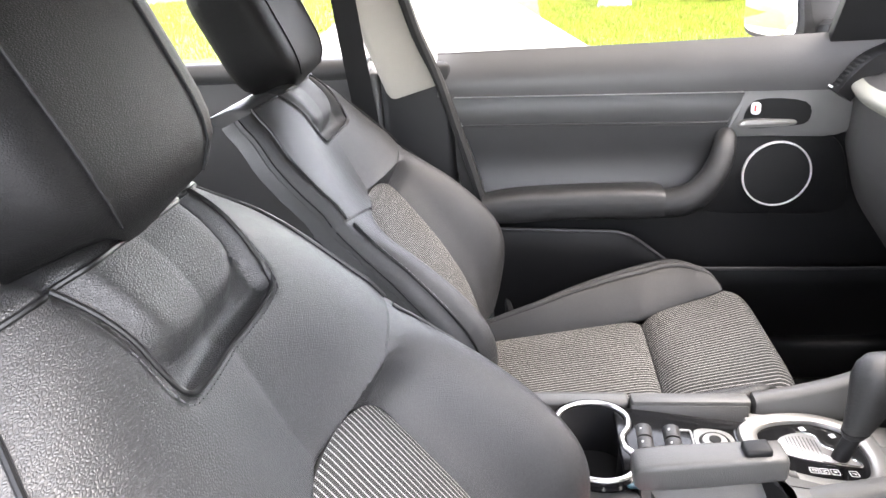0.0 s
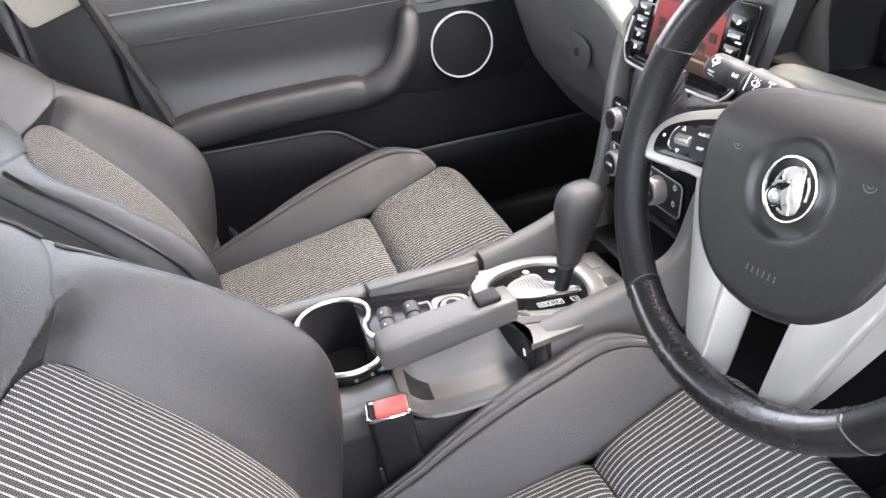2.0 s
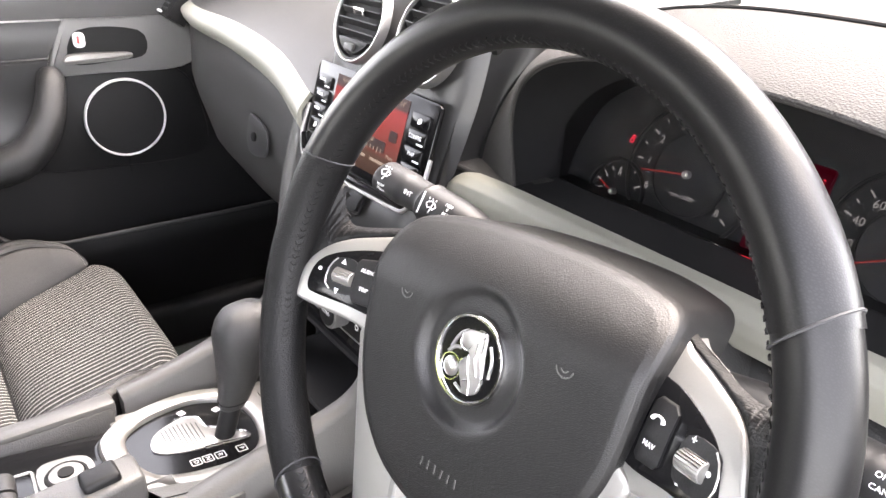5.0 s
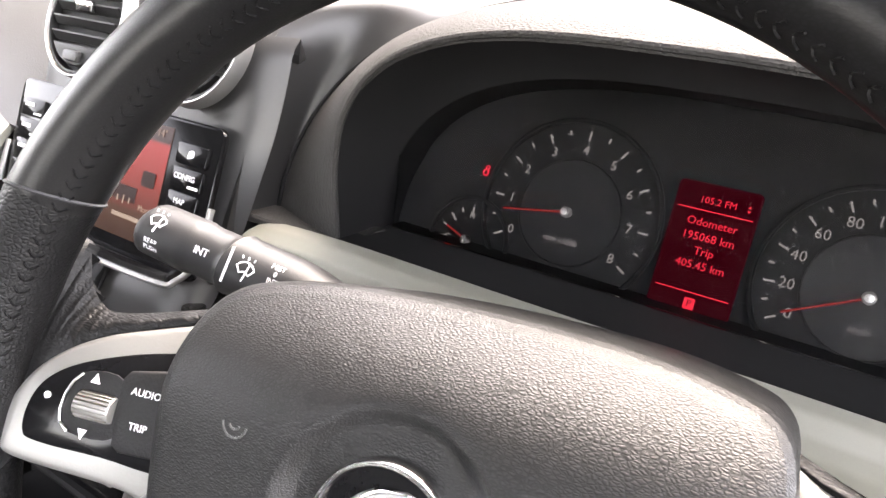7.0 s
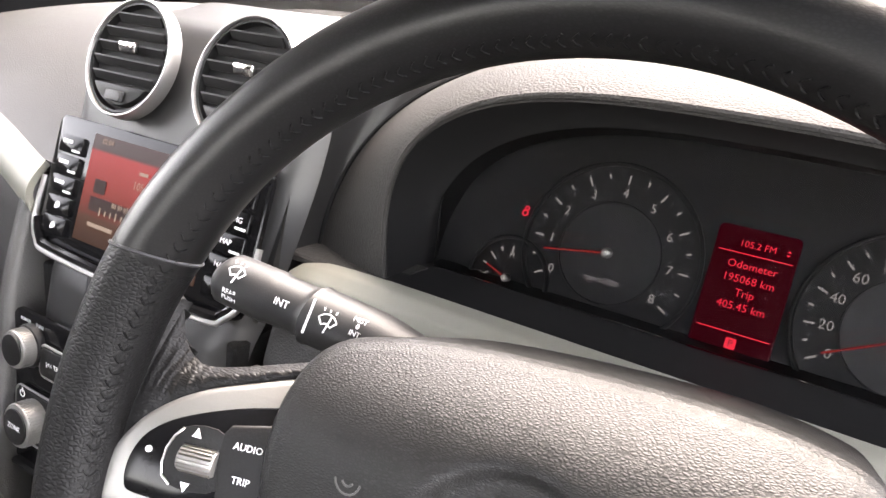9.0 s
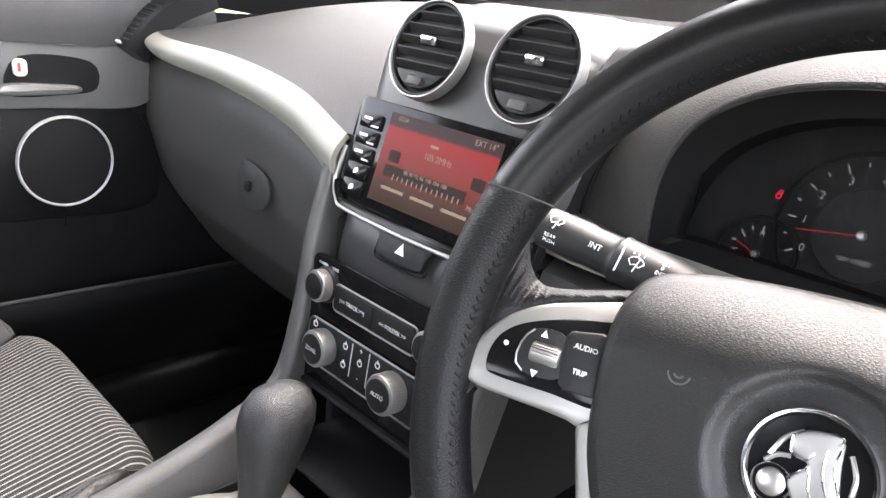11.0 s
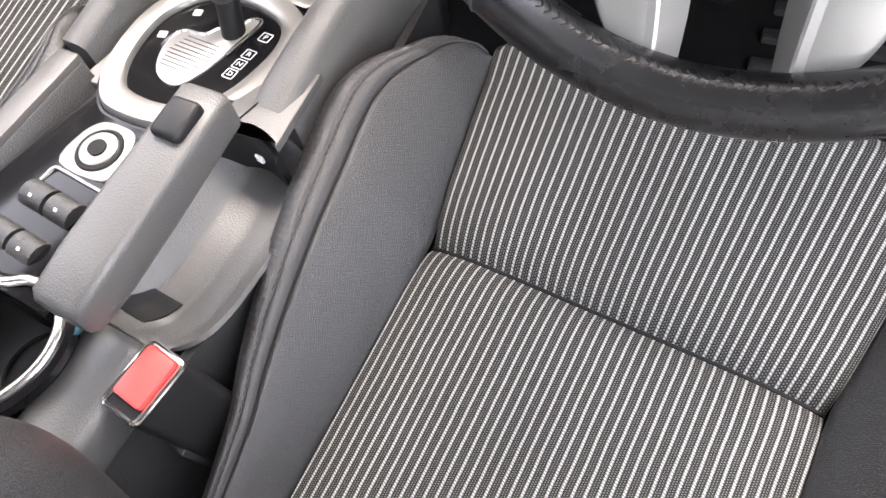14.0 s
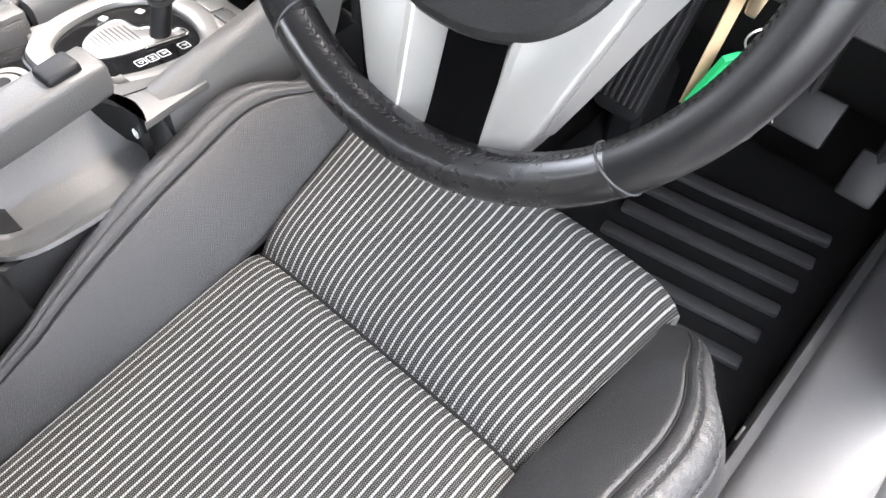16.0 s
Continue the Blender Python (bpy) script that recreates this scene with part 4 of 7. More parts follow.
part("glovebox", surf(glove_at, 30, 24, thick=0.01, inside=(-0.4, 1.2, 0.8)), GLOVE, dash, "grey glovebox panel")
lock = part("glovebox_lock", prism(round_outline([(-0.030, -0.028), (-0.034, 0.018), (-0.018, 0.026), (0.030, 0.016), (0.030, -0.020)], 3), 0.003, 0.001, at=axes((-0.322, 0.6390, 0.842), (1, -0.03, -0.05), (0, 0.12, 1))), PLASTIC, dash)
part("lock_barrel", disc(0.0065, 0.004, 20, 0.001, at=axes((-0.330, 0.6365, 0.840), (1, -0.03, -0.05), (0, 0.12, 1))), DARK, lock)
# side vent by the passenger's door
vent_path = smooth_path([(-0.700, 0.640, 0.955), (-0.697, 0.664, 0.988), (-0.690, 0.700, 1.022), (-0.680, 0.760, 1.050)], 5)
vent_rows = []
for i_, p in enumerate(vent_path):
    d = (vent_path[min(i_ + 1, len(vent_path) - 1)] - vent_path[max(i_ - 1, 0)]).normalized()
    out = Vector((0, -d.z, d.y))
    vent_rows.append([p + Vector((a, 0, 0)) + out * b for a, b in ((-0.030, -0.03), (-0.030, 0.002), (-0.024, 0.004), (0.024, 0.004), (0.030, 0.002), (0.030, -0.03))])
vent = part("side_vent", loft(vent_rows), PLASTIC_DARK, dash, "black louvred side vent")
for k in range(8):
    p = vent_path[2 + k]
    d = (vent_path[3 + k] - vent_path[1 + k]).normalized()
    part("vent_blade", box((0.040, 0.004, 0.004), 0.001, 1, at=axes(p + Vector((0, -d.z, d.y)) * 0.0035, (1, 0, 0), d)), PLASTIC, vent)
part("vent_tab", box((0.012, 0.004, 0.006), 0.001, 1, at=axes(vent_path[1] + Vector((0, -0.007, 0.004)), (1, 0, 0), (0, 0.6, 0.8))), WHITE, vent)

# ---- centre stack ----
STACK = [(0.640, 0.572), (0.695, 0.585), (0.77, 0.591), (0.83, 0.599), (0.86, 0.607), (0.885, 0.620), (0.98, 0.648), (1.035, 0.662), (1.066, 0.690), (1.080, 0.76)]


def stack_y(z):
    return linear(STACK, z)


def stack_half(z):
    return curve([(0.64, 0.098), (0.74, 0.104), (0.84, 0.112), (0.92, 0.124), (1.0, 0.132), (1.08, 0.128)], z)


def stack_at(s, t):
    z = mixed(0.694, 1.082, t)
    h = stack_half(z)
    a = 2 * s - 1
    return (XS + h * a, stack_y(z) + 0.020 * abs(a) ** 10 + 0.004 * a * a, z - 0.02 * abs(a) ** 6 * (t > 0.9))


part("stack_face", surf(stack_at, 30, 60, thick=0.012, inside=(0, 1.0, 0.8)), SATIN_BLACK, dash)
# sides of the stack that sweep down to the console
for sg in (-1, 1):
    path = smooth_path([(XS + sg * 0.139, 0.668, 1.02), (XS + sg * 0.137, 0.628, 0.93), (XS + sg * 0.126, 0.598, 0.85), (XS + sg * 0.116, 0.578, 0.77), (XS + sg * 0.110, 0.553, 0.70), (XS + sg * 0.106, 0.500, 0.672), (XS + sg * 0.103, 0.43, 0.653 if sg > 0 else 0.651), (XS + sg * 0.103, 0.375 if sg > 0 else 0.366, 0.639 if sg > 0 else 0.638)][1 if sg < 0 else 2:], 5)
    rings = []
    for i, p in enumerate(path):
        a = i / (len(path) - 1)
        w = linear([(0, 0.008), (0.35, 0.010), (0.65, 0.015), (1, 0.020 if sg > 0 else 0.015)], a)
        d = (path[min(i + 1, len(path) - 1)] - path[max(i - 1, 0)]).normalized()
        out = Vector((0, d.z, -d.y)).normalized()
        depth = linear([(0, 0.10), (0.5, 0.14), (0.8, 0.20), (1, 0.12)], a)
        back = (-out * 0.35 + Vector((0, 0.3, -0.75 * a))).normalized()
        if out.y > 0:
            out = -out
        low = Vector((0, mixed(0.03, 0.0, a), -mixed(0.0, 0.22, a)))
        ins = Vector((-sg, 0, 0))
        rings.append([p + ins * w, p + ins * w * 0.6 + out * 0.006, p - ins * w * 0.6 + out * 0.006, p - ins * w, p - ins * w * 1.3 + low, p + ins * w * 0.6 + low])
    part("stack_cheek", loft(rings), PLASTIC_GREY, dash, smooth=75)
    # plain black panel behind each cheek, in the same material as the floor
    part("side_panel", box((0.010, 0.20, 0.26), 0.002, 1, at=(XS + sg * 0.108, 0.715, 0.735)), CARPET, dash, "black side panel of the stack")


def on_stack(x, z, lift=0.0):
    """A frame on the stack's face: x to the passenger's right, y up the face, z out of it."""
    y = stack_y(z)
    up = Vector((0, stack_y(z + 0.01) - stack_y(z - 0.01), 0.02)).normalized()
    out = Vector((1, 0, 0)).cross(up)
    return axes(Vector((XS + x, y, z)) + out * lift, (1, 0, 0), up)


# round vents
for sx in (-0.043, 0.078):
    m = on_stack(sx, 1.033, 0.0)
    m = axes(m.translation + m.to_3x3() @ Vector((0, 0, 0.004)), (1, 0, 0), (0, 0.34, 0.94))
    v = part("round_vent", ring(0.0462, 0.0428, 0.011, 48, at=m, edge=0.35), SATIN_RIM, dash, "silver ringed round air vent")
    part("vent_cup", disc(0.0430, 0.003, 40, 0, at=m), DARK, v)
    part("vent_throat", ring(0.0430, 0.0402, 0.009, 48, at=m, edge=0.2), PLASTIC_DARK, v)
    for k in range(5):
        yy = -0.016 + 0.0115 * k
        wide = 2 * math.sqrt(0.0395 ** 2 - yy ** 2) - 0.002
        part("vent_blade", box((wide, 0.0080, 0.0018), 0.0007, 1, at=m @ pose(0, yy, 0.0075, 42)), PLASTIC_DARK, v)
    part("vent_shelf", prism([(0.037 * math.cos(radians(a)), 0.037 * math.sin(radians(a))) for a in range(216, 325, 9)], 0.010, 0.001, at=m), PLASTIC_DARK, v)
    part("vent_wheel", box((0.018, 0.008, 0.006), 0.0015, 2, at=m @ pose(0, -0.0305, 0.0105)), PLASTIC, v)
    part("vent_slider", box((0.019, 0.008, 0.005), 0.0015, 2, at=m @ pose(0.002, 0.007, 0.012, 20)), CHROME, v)

# radio with a colour screen
radio = thing("radio", (XS, 0.63, 0.93), "gloss black radio with a red lit screen and side buttons", "car radio")
RZ = 0.9325
rm = on_stack(0, RZ, 0.003)
part("bezel", prism(rounded(0.236, 0.104, 0.008), 0.004, 0.0015, at=rm), GLOSS, radio)
part("silver_lip", tube([rm @ Vector(p) for p in smooth_path([(-0.121, 0.0, 0.004), (-0.120, -0.035, 0.006), (-0.108, -0.052, 0.008), (-0.09, -0.058, 0.009), (0, -0.060, 0.010), (0.09, -0.058, 0.009), (0.108, -0.052, 0.008), (0.120, -0.035, 0.006), (0.121, 0.0, 0.004)], 5)], 0.0024, 8), SATIN_RIM, radio)
part("gloss_lip", tube([rm @ Vector(p) for p in smooth_path([(-0.119, -0.036, 0.004), (-0.105, -0.050, 0.006), (-0.09, -0.054, 0.007), (0, -0.056, 0.008), (0.09, -0.054, 0.007), (0.105, -0.050, 0.006), (0.119, -0.036, 0.004)], 5)], 0.0042, 8), GLOSS, radio)


def screen_look():
    """The lit radio page: a red field that pales to the right below, with a dark head and a brown foot."""
    m = bpy.data.materials.new("radio page")
    m.use_nodes = True
    b = m.node_tree.nodes["Principled BSDF"]
    uv = node(m, "ShaderNodeTexCoord").outputs["UV"]
    sep = m.node_tree.nodes.new("ShaderNodeSeparateXYZ")
    link(m, uv, sep.inputs[0])
    ramp = m.node_tree.nodes.new("ShaderNodeValToRGB")
    el = ramp.color_ramp.elements
    el[0].position, el[0].color = 0.0, (0.075, 0.035, 0.022, 1)
    el[1].position, el[1].color = 1.0, (0.06, 0.012, 0.012, 1)
    for pos, col in ((0.24, (0.13, 0.06, 0.04, 1)), (0.27, (0.20, 0.055, 0.04, 1)), (0.55, (0.42, 0.045, 0.035, 1)), (0.84, (0.55, 0.02, 0.02, 1)), (0.87, (0.05, 0.012, 0.012, 1))):
        e = el.new(pos)
        e.color = col
    link(m, sep.outputs[1], ramp.inputs[0])
    link(m, ramp.outputs[0], b.inputs["Emission Color"])
    b.inputs["Emission Strength"].default_value = 0.048
    b.inputs["Specular IOR Level"].default_value = 0.1
    b.inputs["Base Color"].default_value = (0.006, 0.006, 0.006, 1)
    b.inputs["Roughness"].default_value = 0.3
    return m


SCREEN = screen_look()
DIM = glowing("dim screen print", (0.75, 0.6, 0.5), 0.035)
SHADE = glowing("dark screen tile", (0.06, 0.015, 0.01), 0.03)
scr = part("screen", surf(lambda s, t: rm @ Vector((mixed(-0.070, 0.070, s), mixed(-0.040, 0.044, t), 0.0046)), 2, 2, thick=0.001, inside=rm @ Vector((0, 0, -1)), uv=lambda s, t: (s, t)), SCREEN, radio, "lit screen with a red radio page")
lettering("105.2MHz", 0.0085, rm @ pose(0.004, 0.014, 0.0052), scr, DIM)
lettering("EXT 14°", 0.0075, rm @ pose(0.052, 0.0385, 0.0052), scr, DIM)
lettering("02:04", 0.0060, rm @ pose(-0.052, 0.0395, 0.0052), scr, DIM)
lettering("More", 0.0060, rm @ pose(0.058, -0.016, 0.0052), scr, DIM)
lettering("88 90 92 96 100 104 108", 0.0055, rm @ pose(-0.004, -0.006, 0.0052), scr, DIM)
for x in (-0.050, 0.056):
    part("screen_tile", prism(rounded(0.014, 0.011, 0.002), 0.0005, 0, at=rm @ pose(x, 0.005, 0.0048)), SHADE, scr)
part("tuning_scale", merge(*[box((0.0012, 0.004 if k % 3 else 0.006, 0.0004), 0, at=rm @ pose(-0.044 + 0.0065 * k, -0.0135, 0.0052)) for k in range(14)]), DIM, scr)
part("tuning_bar", box((0.105, 0.011, 0.0003), 0, at=rm @ pose(-0.006, -0.009, 0.0049)), SHADE, scr)
for k in range(3):
    part("text_bar", box((0.030, 0.003, 0.0004), 0, at=rm @ pose(-0.040 + 0.040 * k, -0.025, 0.0052)), DIM, scr)
part("text_bar", box((0.010, 0.0025, 0.0004), 0, at=rm @ pose(-0.004, 0.024, 0.0052)), DIM, scr)
for col, words in ((-0.094, ("RADIO", "MEDIA", "AUX", "", "")), (0.094, ("", "CONFIG", "MAP", "NAV", ""))):
    for k, w in enumerate(words):
        y = 0.030 - 0.0165 * k
        btn = part("button", prism(rounded(0.030, 0.0145, 0.002), 0.003, 0.0008, at=rm @ pose(col, y, 0.0035)), GLOSS, radio)
        if w:
            if col > 0:
                lettering(w, 0.0056, rm @ pose(col - 0.002, y + 0.001, 0.0067), btn)
            else:
                part("print_bar", box((0.012, 0.0028, 0.0003), 0, at=rm @ pose(col - 0.004, y + 0.002, 0.0068)), WHITE, btn)
            part("print_bar", box((0.010, 0.0018, 0.0003), 0, at=rm @ pose(col + 0.008, y - 0.0045, 0.0068)), WHITE, btn)
        else:
            part("print_mark", prism(round_outline([(-0.003, -0.003), (0.003, -0.001), (0.002, 0.003), (-0.002, 0.002)], 2), 0.0003, 0, at=rm @ pose(col, y, 0.0066)), WHITE, btn)

# hazard switch
hm = on_stack(-0.002, 0.8655, 0.002)
haz = part("hazard_switch", prism(round_outline([(-0.031, 0.013), (-0.031, -0.004), (-0.025, -0.014), (0.025, -0.014), (0.031, -0.004), (0.031, 0.013)], 4), 0.006, 0.002, at=hm), PLASTIC_DARK, dash)
part("hazard_frame", tube([hm @ Vector(p) for p in smooth_path([(-0.034, 0.015, 0.002), (-0.034, -0.006, 0.002), (-0.027, -0.017, 0.002), (0.027, -0.017, 0.002), (0.034, -0.006, 0.002), (0.034, 0.015, 0.002)], 5)], 0.0012, 6), DARK, haz)
part("hazard_mark", prism([(-0.006, -0.005), (0.006, -0.005), (0, 0.006)], 0.0005, 0, at=hm @ pose(0.0, -0.001, 0.006)), WHITE, haz)

# radio knobs and climate panel on a gloss black field
climate = thing("climate_panel", (XS, 0.58, 0.76), "gloss black heater panel with silver ribbed knobs", "control panel")
cm = on_stack(-0.012, 0.766, 0.002)
part("black_field", prism(rounded(0.206, 0.132, 0.010), 0.004, 0.0015, at=cm), GLOSS, climate)


def knob(m, r, tall, words):
    base = part("knob", disc(r, tall, 44, 0.002, at=m), SILVER, climate, "silver ribbed knob")
    part("rib", merge(*[box((0.0009, 0.0012, tall * 0.75), 0, at=m @ pose(0, 0, 0, 0, 0, 360 * k / 44) @ pose(r, 0, tall * 0.5)) for k in range(44)]), SILVER, base)
    part("knob_cap", disc(r * 0.82, 0.0015, 36, 0.0006, at=m @ pose(0, 0, tall)), PLASTIC_DARK, base)
    if words:
        lettering(words, 0.0060, m @ pose(0, 0, tall + 0.0017), base)
    return base


for x in (-0.074, 0.081):
    part("knob_collar", disc(0.0180, 0.006, 36, 0.002, at=cm @ pose(x, 0.040, 0.004)), PLASTIC_DARK, climate)
    knob(cm @ pose(x, 0.040, 0.004), 0.0155, 0.017, "")
track = part("button_bar", prism(rounded(0.114, 0.024, 0.005), 0.005, 0.0015, at=cm @ pose(0.0, 0.034, 0.004)), PLASTIC_DARK, climate)
part("silver_edge", tube([cm @ Vector((x, y + 0.034, 0.007)) for x, y in rounded(0.117, 0.027, 0.006)], 0.0010, 6, closed=True), SILVER, track)
lettering("|<< TRACK >>|", 0.0056, cm @ pose(-0.029, 0.034, 0.0093), track)
lettering("<< FOLDER >>", 0.0056, cm @ pose(0.029, 0.034, 0.0093), track)
part("split_line", box((0.0012, 0.022, 0.0008), 0, at=cm @ pose(0, 0.034, 0.0092)), DARK, track)
lettering("VOL", 0.0050, cm @ pose(0.075, 0.058, 0.0042), climate)
lettering("POWER", 0.0040, cm @ pose(-0.085, 0.058, 0.0042), climate)
lettering("TUNE", 0.0040, cm @ pose(-0.066, 0.058, 0.0042), climate)
heat = part("heater_bar", prism(rounded(0.176, 0.044, 0.007), 0.005, 0.0015, at=cm @ pose(0.0, -0.020, 0.004)), PLASTIC_DARK, climate)
part("silver_edge", tube([cm @ Vector((x, y - 0.020, 0.0075)) for x, y in rounded(0.179, 0.047, 0.008)], 0.0010, 6, closed=True), SATIN_RIM, heat)
knob(cm @ pose(-0.059, -0.019, 0.009), 0.0180, 0.016, "ZONE")
knob(cm @ pose(0.043, -0.019, 0.009), 0.0185, 0.018, "AUTO")
for x, y in ((-0.078, -0.010), (-0.029, -0.014), (-0.029, -0.033), (0.018, -0.013), (0.018, -0.035), (0.076, -0.012), (0.076, -0.034), (-0.006, -0.022)):
    part("icon", merge(ring(0.0035, 0.0024, 0.0004, 14, at=cm @ pose(x, y + 0.008, 0.0092)), box((0.001, 0.004, 0.0004), 0, at=cm @ pose(x, y + 0.011, 0.0094))), WHITE, heat)
for y, w in ((-0.010, "+"), (-0.037, "-")):
    lettering(w, 0.008, cm @ pose(-0.006, y + 0.008, 0.0094), heat)
for x in (-0.019, 0.006):
    part("split_line", box((0.0008, 0.034, 0.0006), 0, at=cm @ pose(x, -0.016, 0.0092)), GREYPRINT, heat)
# open tray under the heater panel
tray = part("tray", box((0.205, 0.14, 0.006), 0.002, 1, at=(XS, 0.61, 0.632)), DARK, dash)
part("tray_back", box((0.205, 0.006, 0.07), 0.002, 1, at=(XS, 0.68, 0.668)), DARK, tray)
part("tray_roof", box((0.205, 0.10, 0.006), 0.002, 1, at=(XS, 0.622, 0.700)), DARK, tray)

# ---- instruments ----
XC = 0.385


def arch(s, half, rise, base, px, pz, right=1.22):
    a = math.pi * s
    co = math.cos(a)
    half *= 1.0 if co > 0 else right
    return XC - half * math.copysign(abs(co) ** px, co), base + rise * max(0.0, math.sin(a)) ** pz


def lip_y(s):
    """How far forward the cowl's lip stands along its arch."""
    return 0.664 - 0.060 * max(0.0, math.sin(math.pi * s)) ** 1.15


def hood_at(s, t):
    """The cowl's broad face: from the lip before the driver up and out to its seam on the dash."""
    x0, z0 = arch(s, 0.204, 0.152, 0.920, 0.72, 0.8, 1.165)
    x1, z1 = arch(s, 0.279, 0.168, 0.924, 0.8, 0.8)
    up = math.sin(math.pi * s)
    e = math.sin(t * math.pi / 2)
    return (mixed(x0, x1, t), mixed(lip_y(s), mixed(0.688, 0.750, up), t ** 1.3), mixed(z0, z1, e))


def hood_back(s, t):
    """From the cowl's seam over to the windscreen."""
    x1, z1 = arch(s, 0.279, 0.168, 0.924, 0.8, 0.8)
    y1 = mixed(0.688, 0.750, math.sin(math.pi * s))
    return (x1 + (x1 - XC) * 0.25 * t, mixed(y1, 1.15, t), mixed(z1, min(z1, 1.04), t) + 0.006 * math.sin(math.pi * t))


def inner_at(s, t):
    x0, z0 = arch(s, 0.202, 0.150, 0.920, 0.72, 0.8, 1.165)
    return (XC + (x0 - XC) * mixed(1, 1.03, t), mixed(lip_y(s) + 0.002, 0.748, t), mixed(z0, 0.920 + (z0 - 0.920) * 0.80, t))


cluster = thing("instrument_cluster", (XC, 0.74, 0.90), "black instrument cluster with dials and a red trip display", "instrument cluster")
part("cowl", surf(hood_at, 60, 10, thick=0.004, inside=(XC, 0.80, 0.90)), SOFT, cluster, "dark grained cowl", 60)
part("cowl_back", surf(hood_back, 60, 10, thick=0.004, inside=(XC, 0.90, 0.7)), SOFT, cluster, "dark dashboard top behind the cowl", 60)
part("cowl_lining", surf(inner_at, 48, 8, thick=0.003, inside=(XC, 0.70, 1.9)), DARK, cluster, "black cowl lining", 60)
part("cowl_rim", tube([Vector(hood_at(s, 0)) + Vector((0, 0.0012, -0.0006)) for s in np.linspace(0, 1, 70)], 0.0019, 8), SOFT, cluster)
part("cowl_seam", tube([Vector(hood_at(s, 1)) + Vector((0, -0.001, 0.001)) for s in np.linspace(0, 1, 70)], 0.0016, 6), DARK, cluster)
fm = axes((XC, 0.742, 0.955), (1, 0, 0), (0, 0.30, 0.954))
part("face_plate", prism(round_outline([(-0.206, -0.045), (-0.206, 0.02), (-0.17, 0.07), (-0.08, 0.10), (0.08, 0.10), (0.17, 0.07), (0.206, 0.02), (0.206, -0.045), (0, -0.050)], 5), 0.004, 0, at=fm @ pose(0, 0, -0.006)), FACE, cluster)
lens_ob = part("lens", surf(lambda s, t: fm @ Vector((mixed(-0.196, 0.196, s), mixed(-0.036, 0.085, t), 0.020 + 0.030 * t + 0.010 * t * t)), 4, 4, thick=0.002, inside=fm @ Vector((0, 0, -1))), LENS, cluster, "clear instrument lens")
lens_ob.visible_shadow = False


def dial(cx, cy, r, marks, a0, a1, size, needle, hub, unit=""):
    """A dial: numbers from a0 to a1 degrees, clockwise, a bezel ring, ticks, a needle and its hub."""
    d = part("dial", ring(r + 0.010, r + 0.007, 0.003, 48, at=fm @ pose(cx, cy, -0.001)), PLASTIC_DARK, cluster)
    n = len(marks) - 1
    if r > 0.03:
        part("dial_centre", disc(r * 0.66, 0.0012, 40, 0, at=fm @ pose(cx, cy, -0.0018)), FACE_INNER, d)
        part("dial_step", ring(r * 0.68, r * 0.655, 0.0018, 48, at=fm @ pose(cx, cy, -0.0018)), PLASTIC_DARK, d)
    part("hub_cap", disc(hub * 0.62, 0.0006, 24, 0.0002, at=fm @ pose(cx, cy, 0.0070)), SATIN, d)
    for k, w in enumerate(marks):
        a = radians(a0 + (a1 - a0) * k / n)
        if w:
            lettering(w, size, fm @ pose(cx + r * 0.80 * math.cos(a), cy + r * 0.80 * math.sin(a), 0.0), d, DIALPRINT)
    ticks = []
    for k in range(2 * n + 1):
        a = radians(a0 + (a1 - a0) * k / (2 * n))
        long = 0.006 if k % 2 == 0 else 0.003
        ticks.append(box((long, 0.0012, 0.0004), 0, at=fm @ pose(cx, cy, 0, 0, 0, math.degrees(a)) @ pose(r - long / 2 + 0.002, 0, 0.0)))
    part("tick_marks", merge(*ticks), DIALPRINT, d)
    part("needle", box((r * 0.86, 0.0011, 0.0010), 0.0003, 1, at=fm @ pose(cx, cy, 0.004, 0, 0, needle) @ pose(r * 0.43, 0, 0)), NEEDLE, d, "thin red needle")
    part("needle_hub", disc(hub, 0.006, 28, 0.0015, at=fm @ pose(cx, cy, 0.001)), SILVER, d)
    if unit:
        lettering(unit, 0.0052, fm @ pose(cx, cy - r * 0.36, 0.0), d, DIALPRINT)
    return d


dial(-0.0835, 0.0042, 0.0505, list("012345678"), 209, -31, 0.0085, 190, 0.0034, "rpm x1000")
dial(0.0885, 0.0008, 0.0495, ["0", "20", "40", "60", "80", "100", "120", "140", "160", "180", "200", "220", "240"], 209, -75, 0.0085, 207, 0.0036, "km/h")
dial(-0.1475, -0.0305, 0.0205, ["C", "", "H"], 185, 94, 0.0055, 160, 0.0030)
dial(0.1525, -0.0335, 0.0205, ["E", "", "F"], 86, -5, 0.0055, 60, 0.0030)
disp = part("trip_display", prism(rounded(0.047, 0.076, 0.003), 0.003, 0.001, at=fm @ pose(0.0025, 0.0030, -0.001)), DISPLAY, cluster, "glowing red trip display")
for body, size, y in (("105.2 FM", 0.0056, 0.0310), ("Odometer", 0.0066, 0.0182), ("195068 km", 0.0066, 0.0098), ("Trip", 0.0066, 0.0016), ("405.45 km", 0.0066, -0.0066)):
    lettering(body, size, fm @ pose(0.0033, y, 0.0024), disp, DISPLAY_TEXT)
gear_box = part("gear_field", prism(rounded(0.0062, 0.0066, 0.0010), 0.0006, 0, at=fm @ pose(0.0033, -0.0286, 0.0020)), DISPLAY_TEXT, disp)
lettering("P", 0.0056, fm @ pose(0.0033, -0.0286, 0.0028), gear_box, DARK)
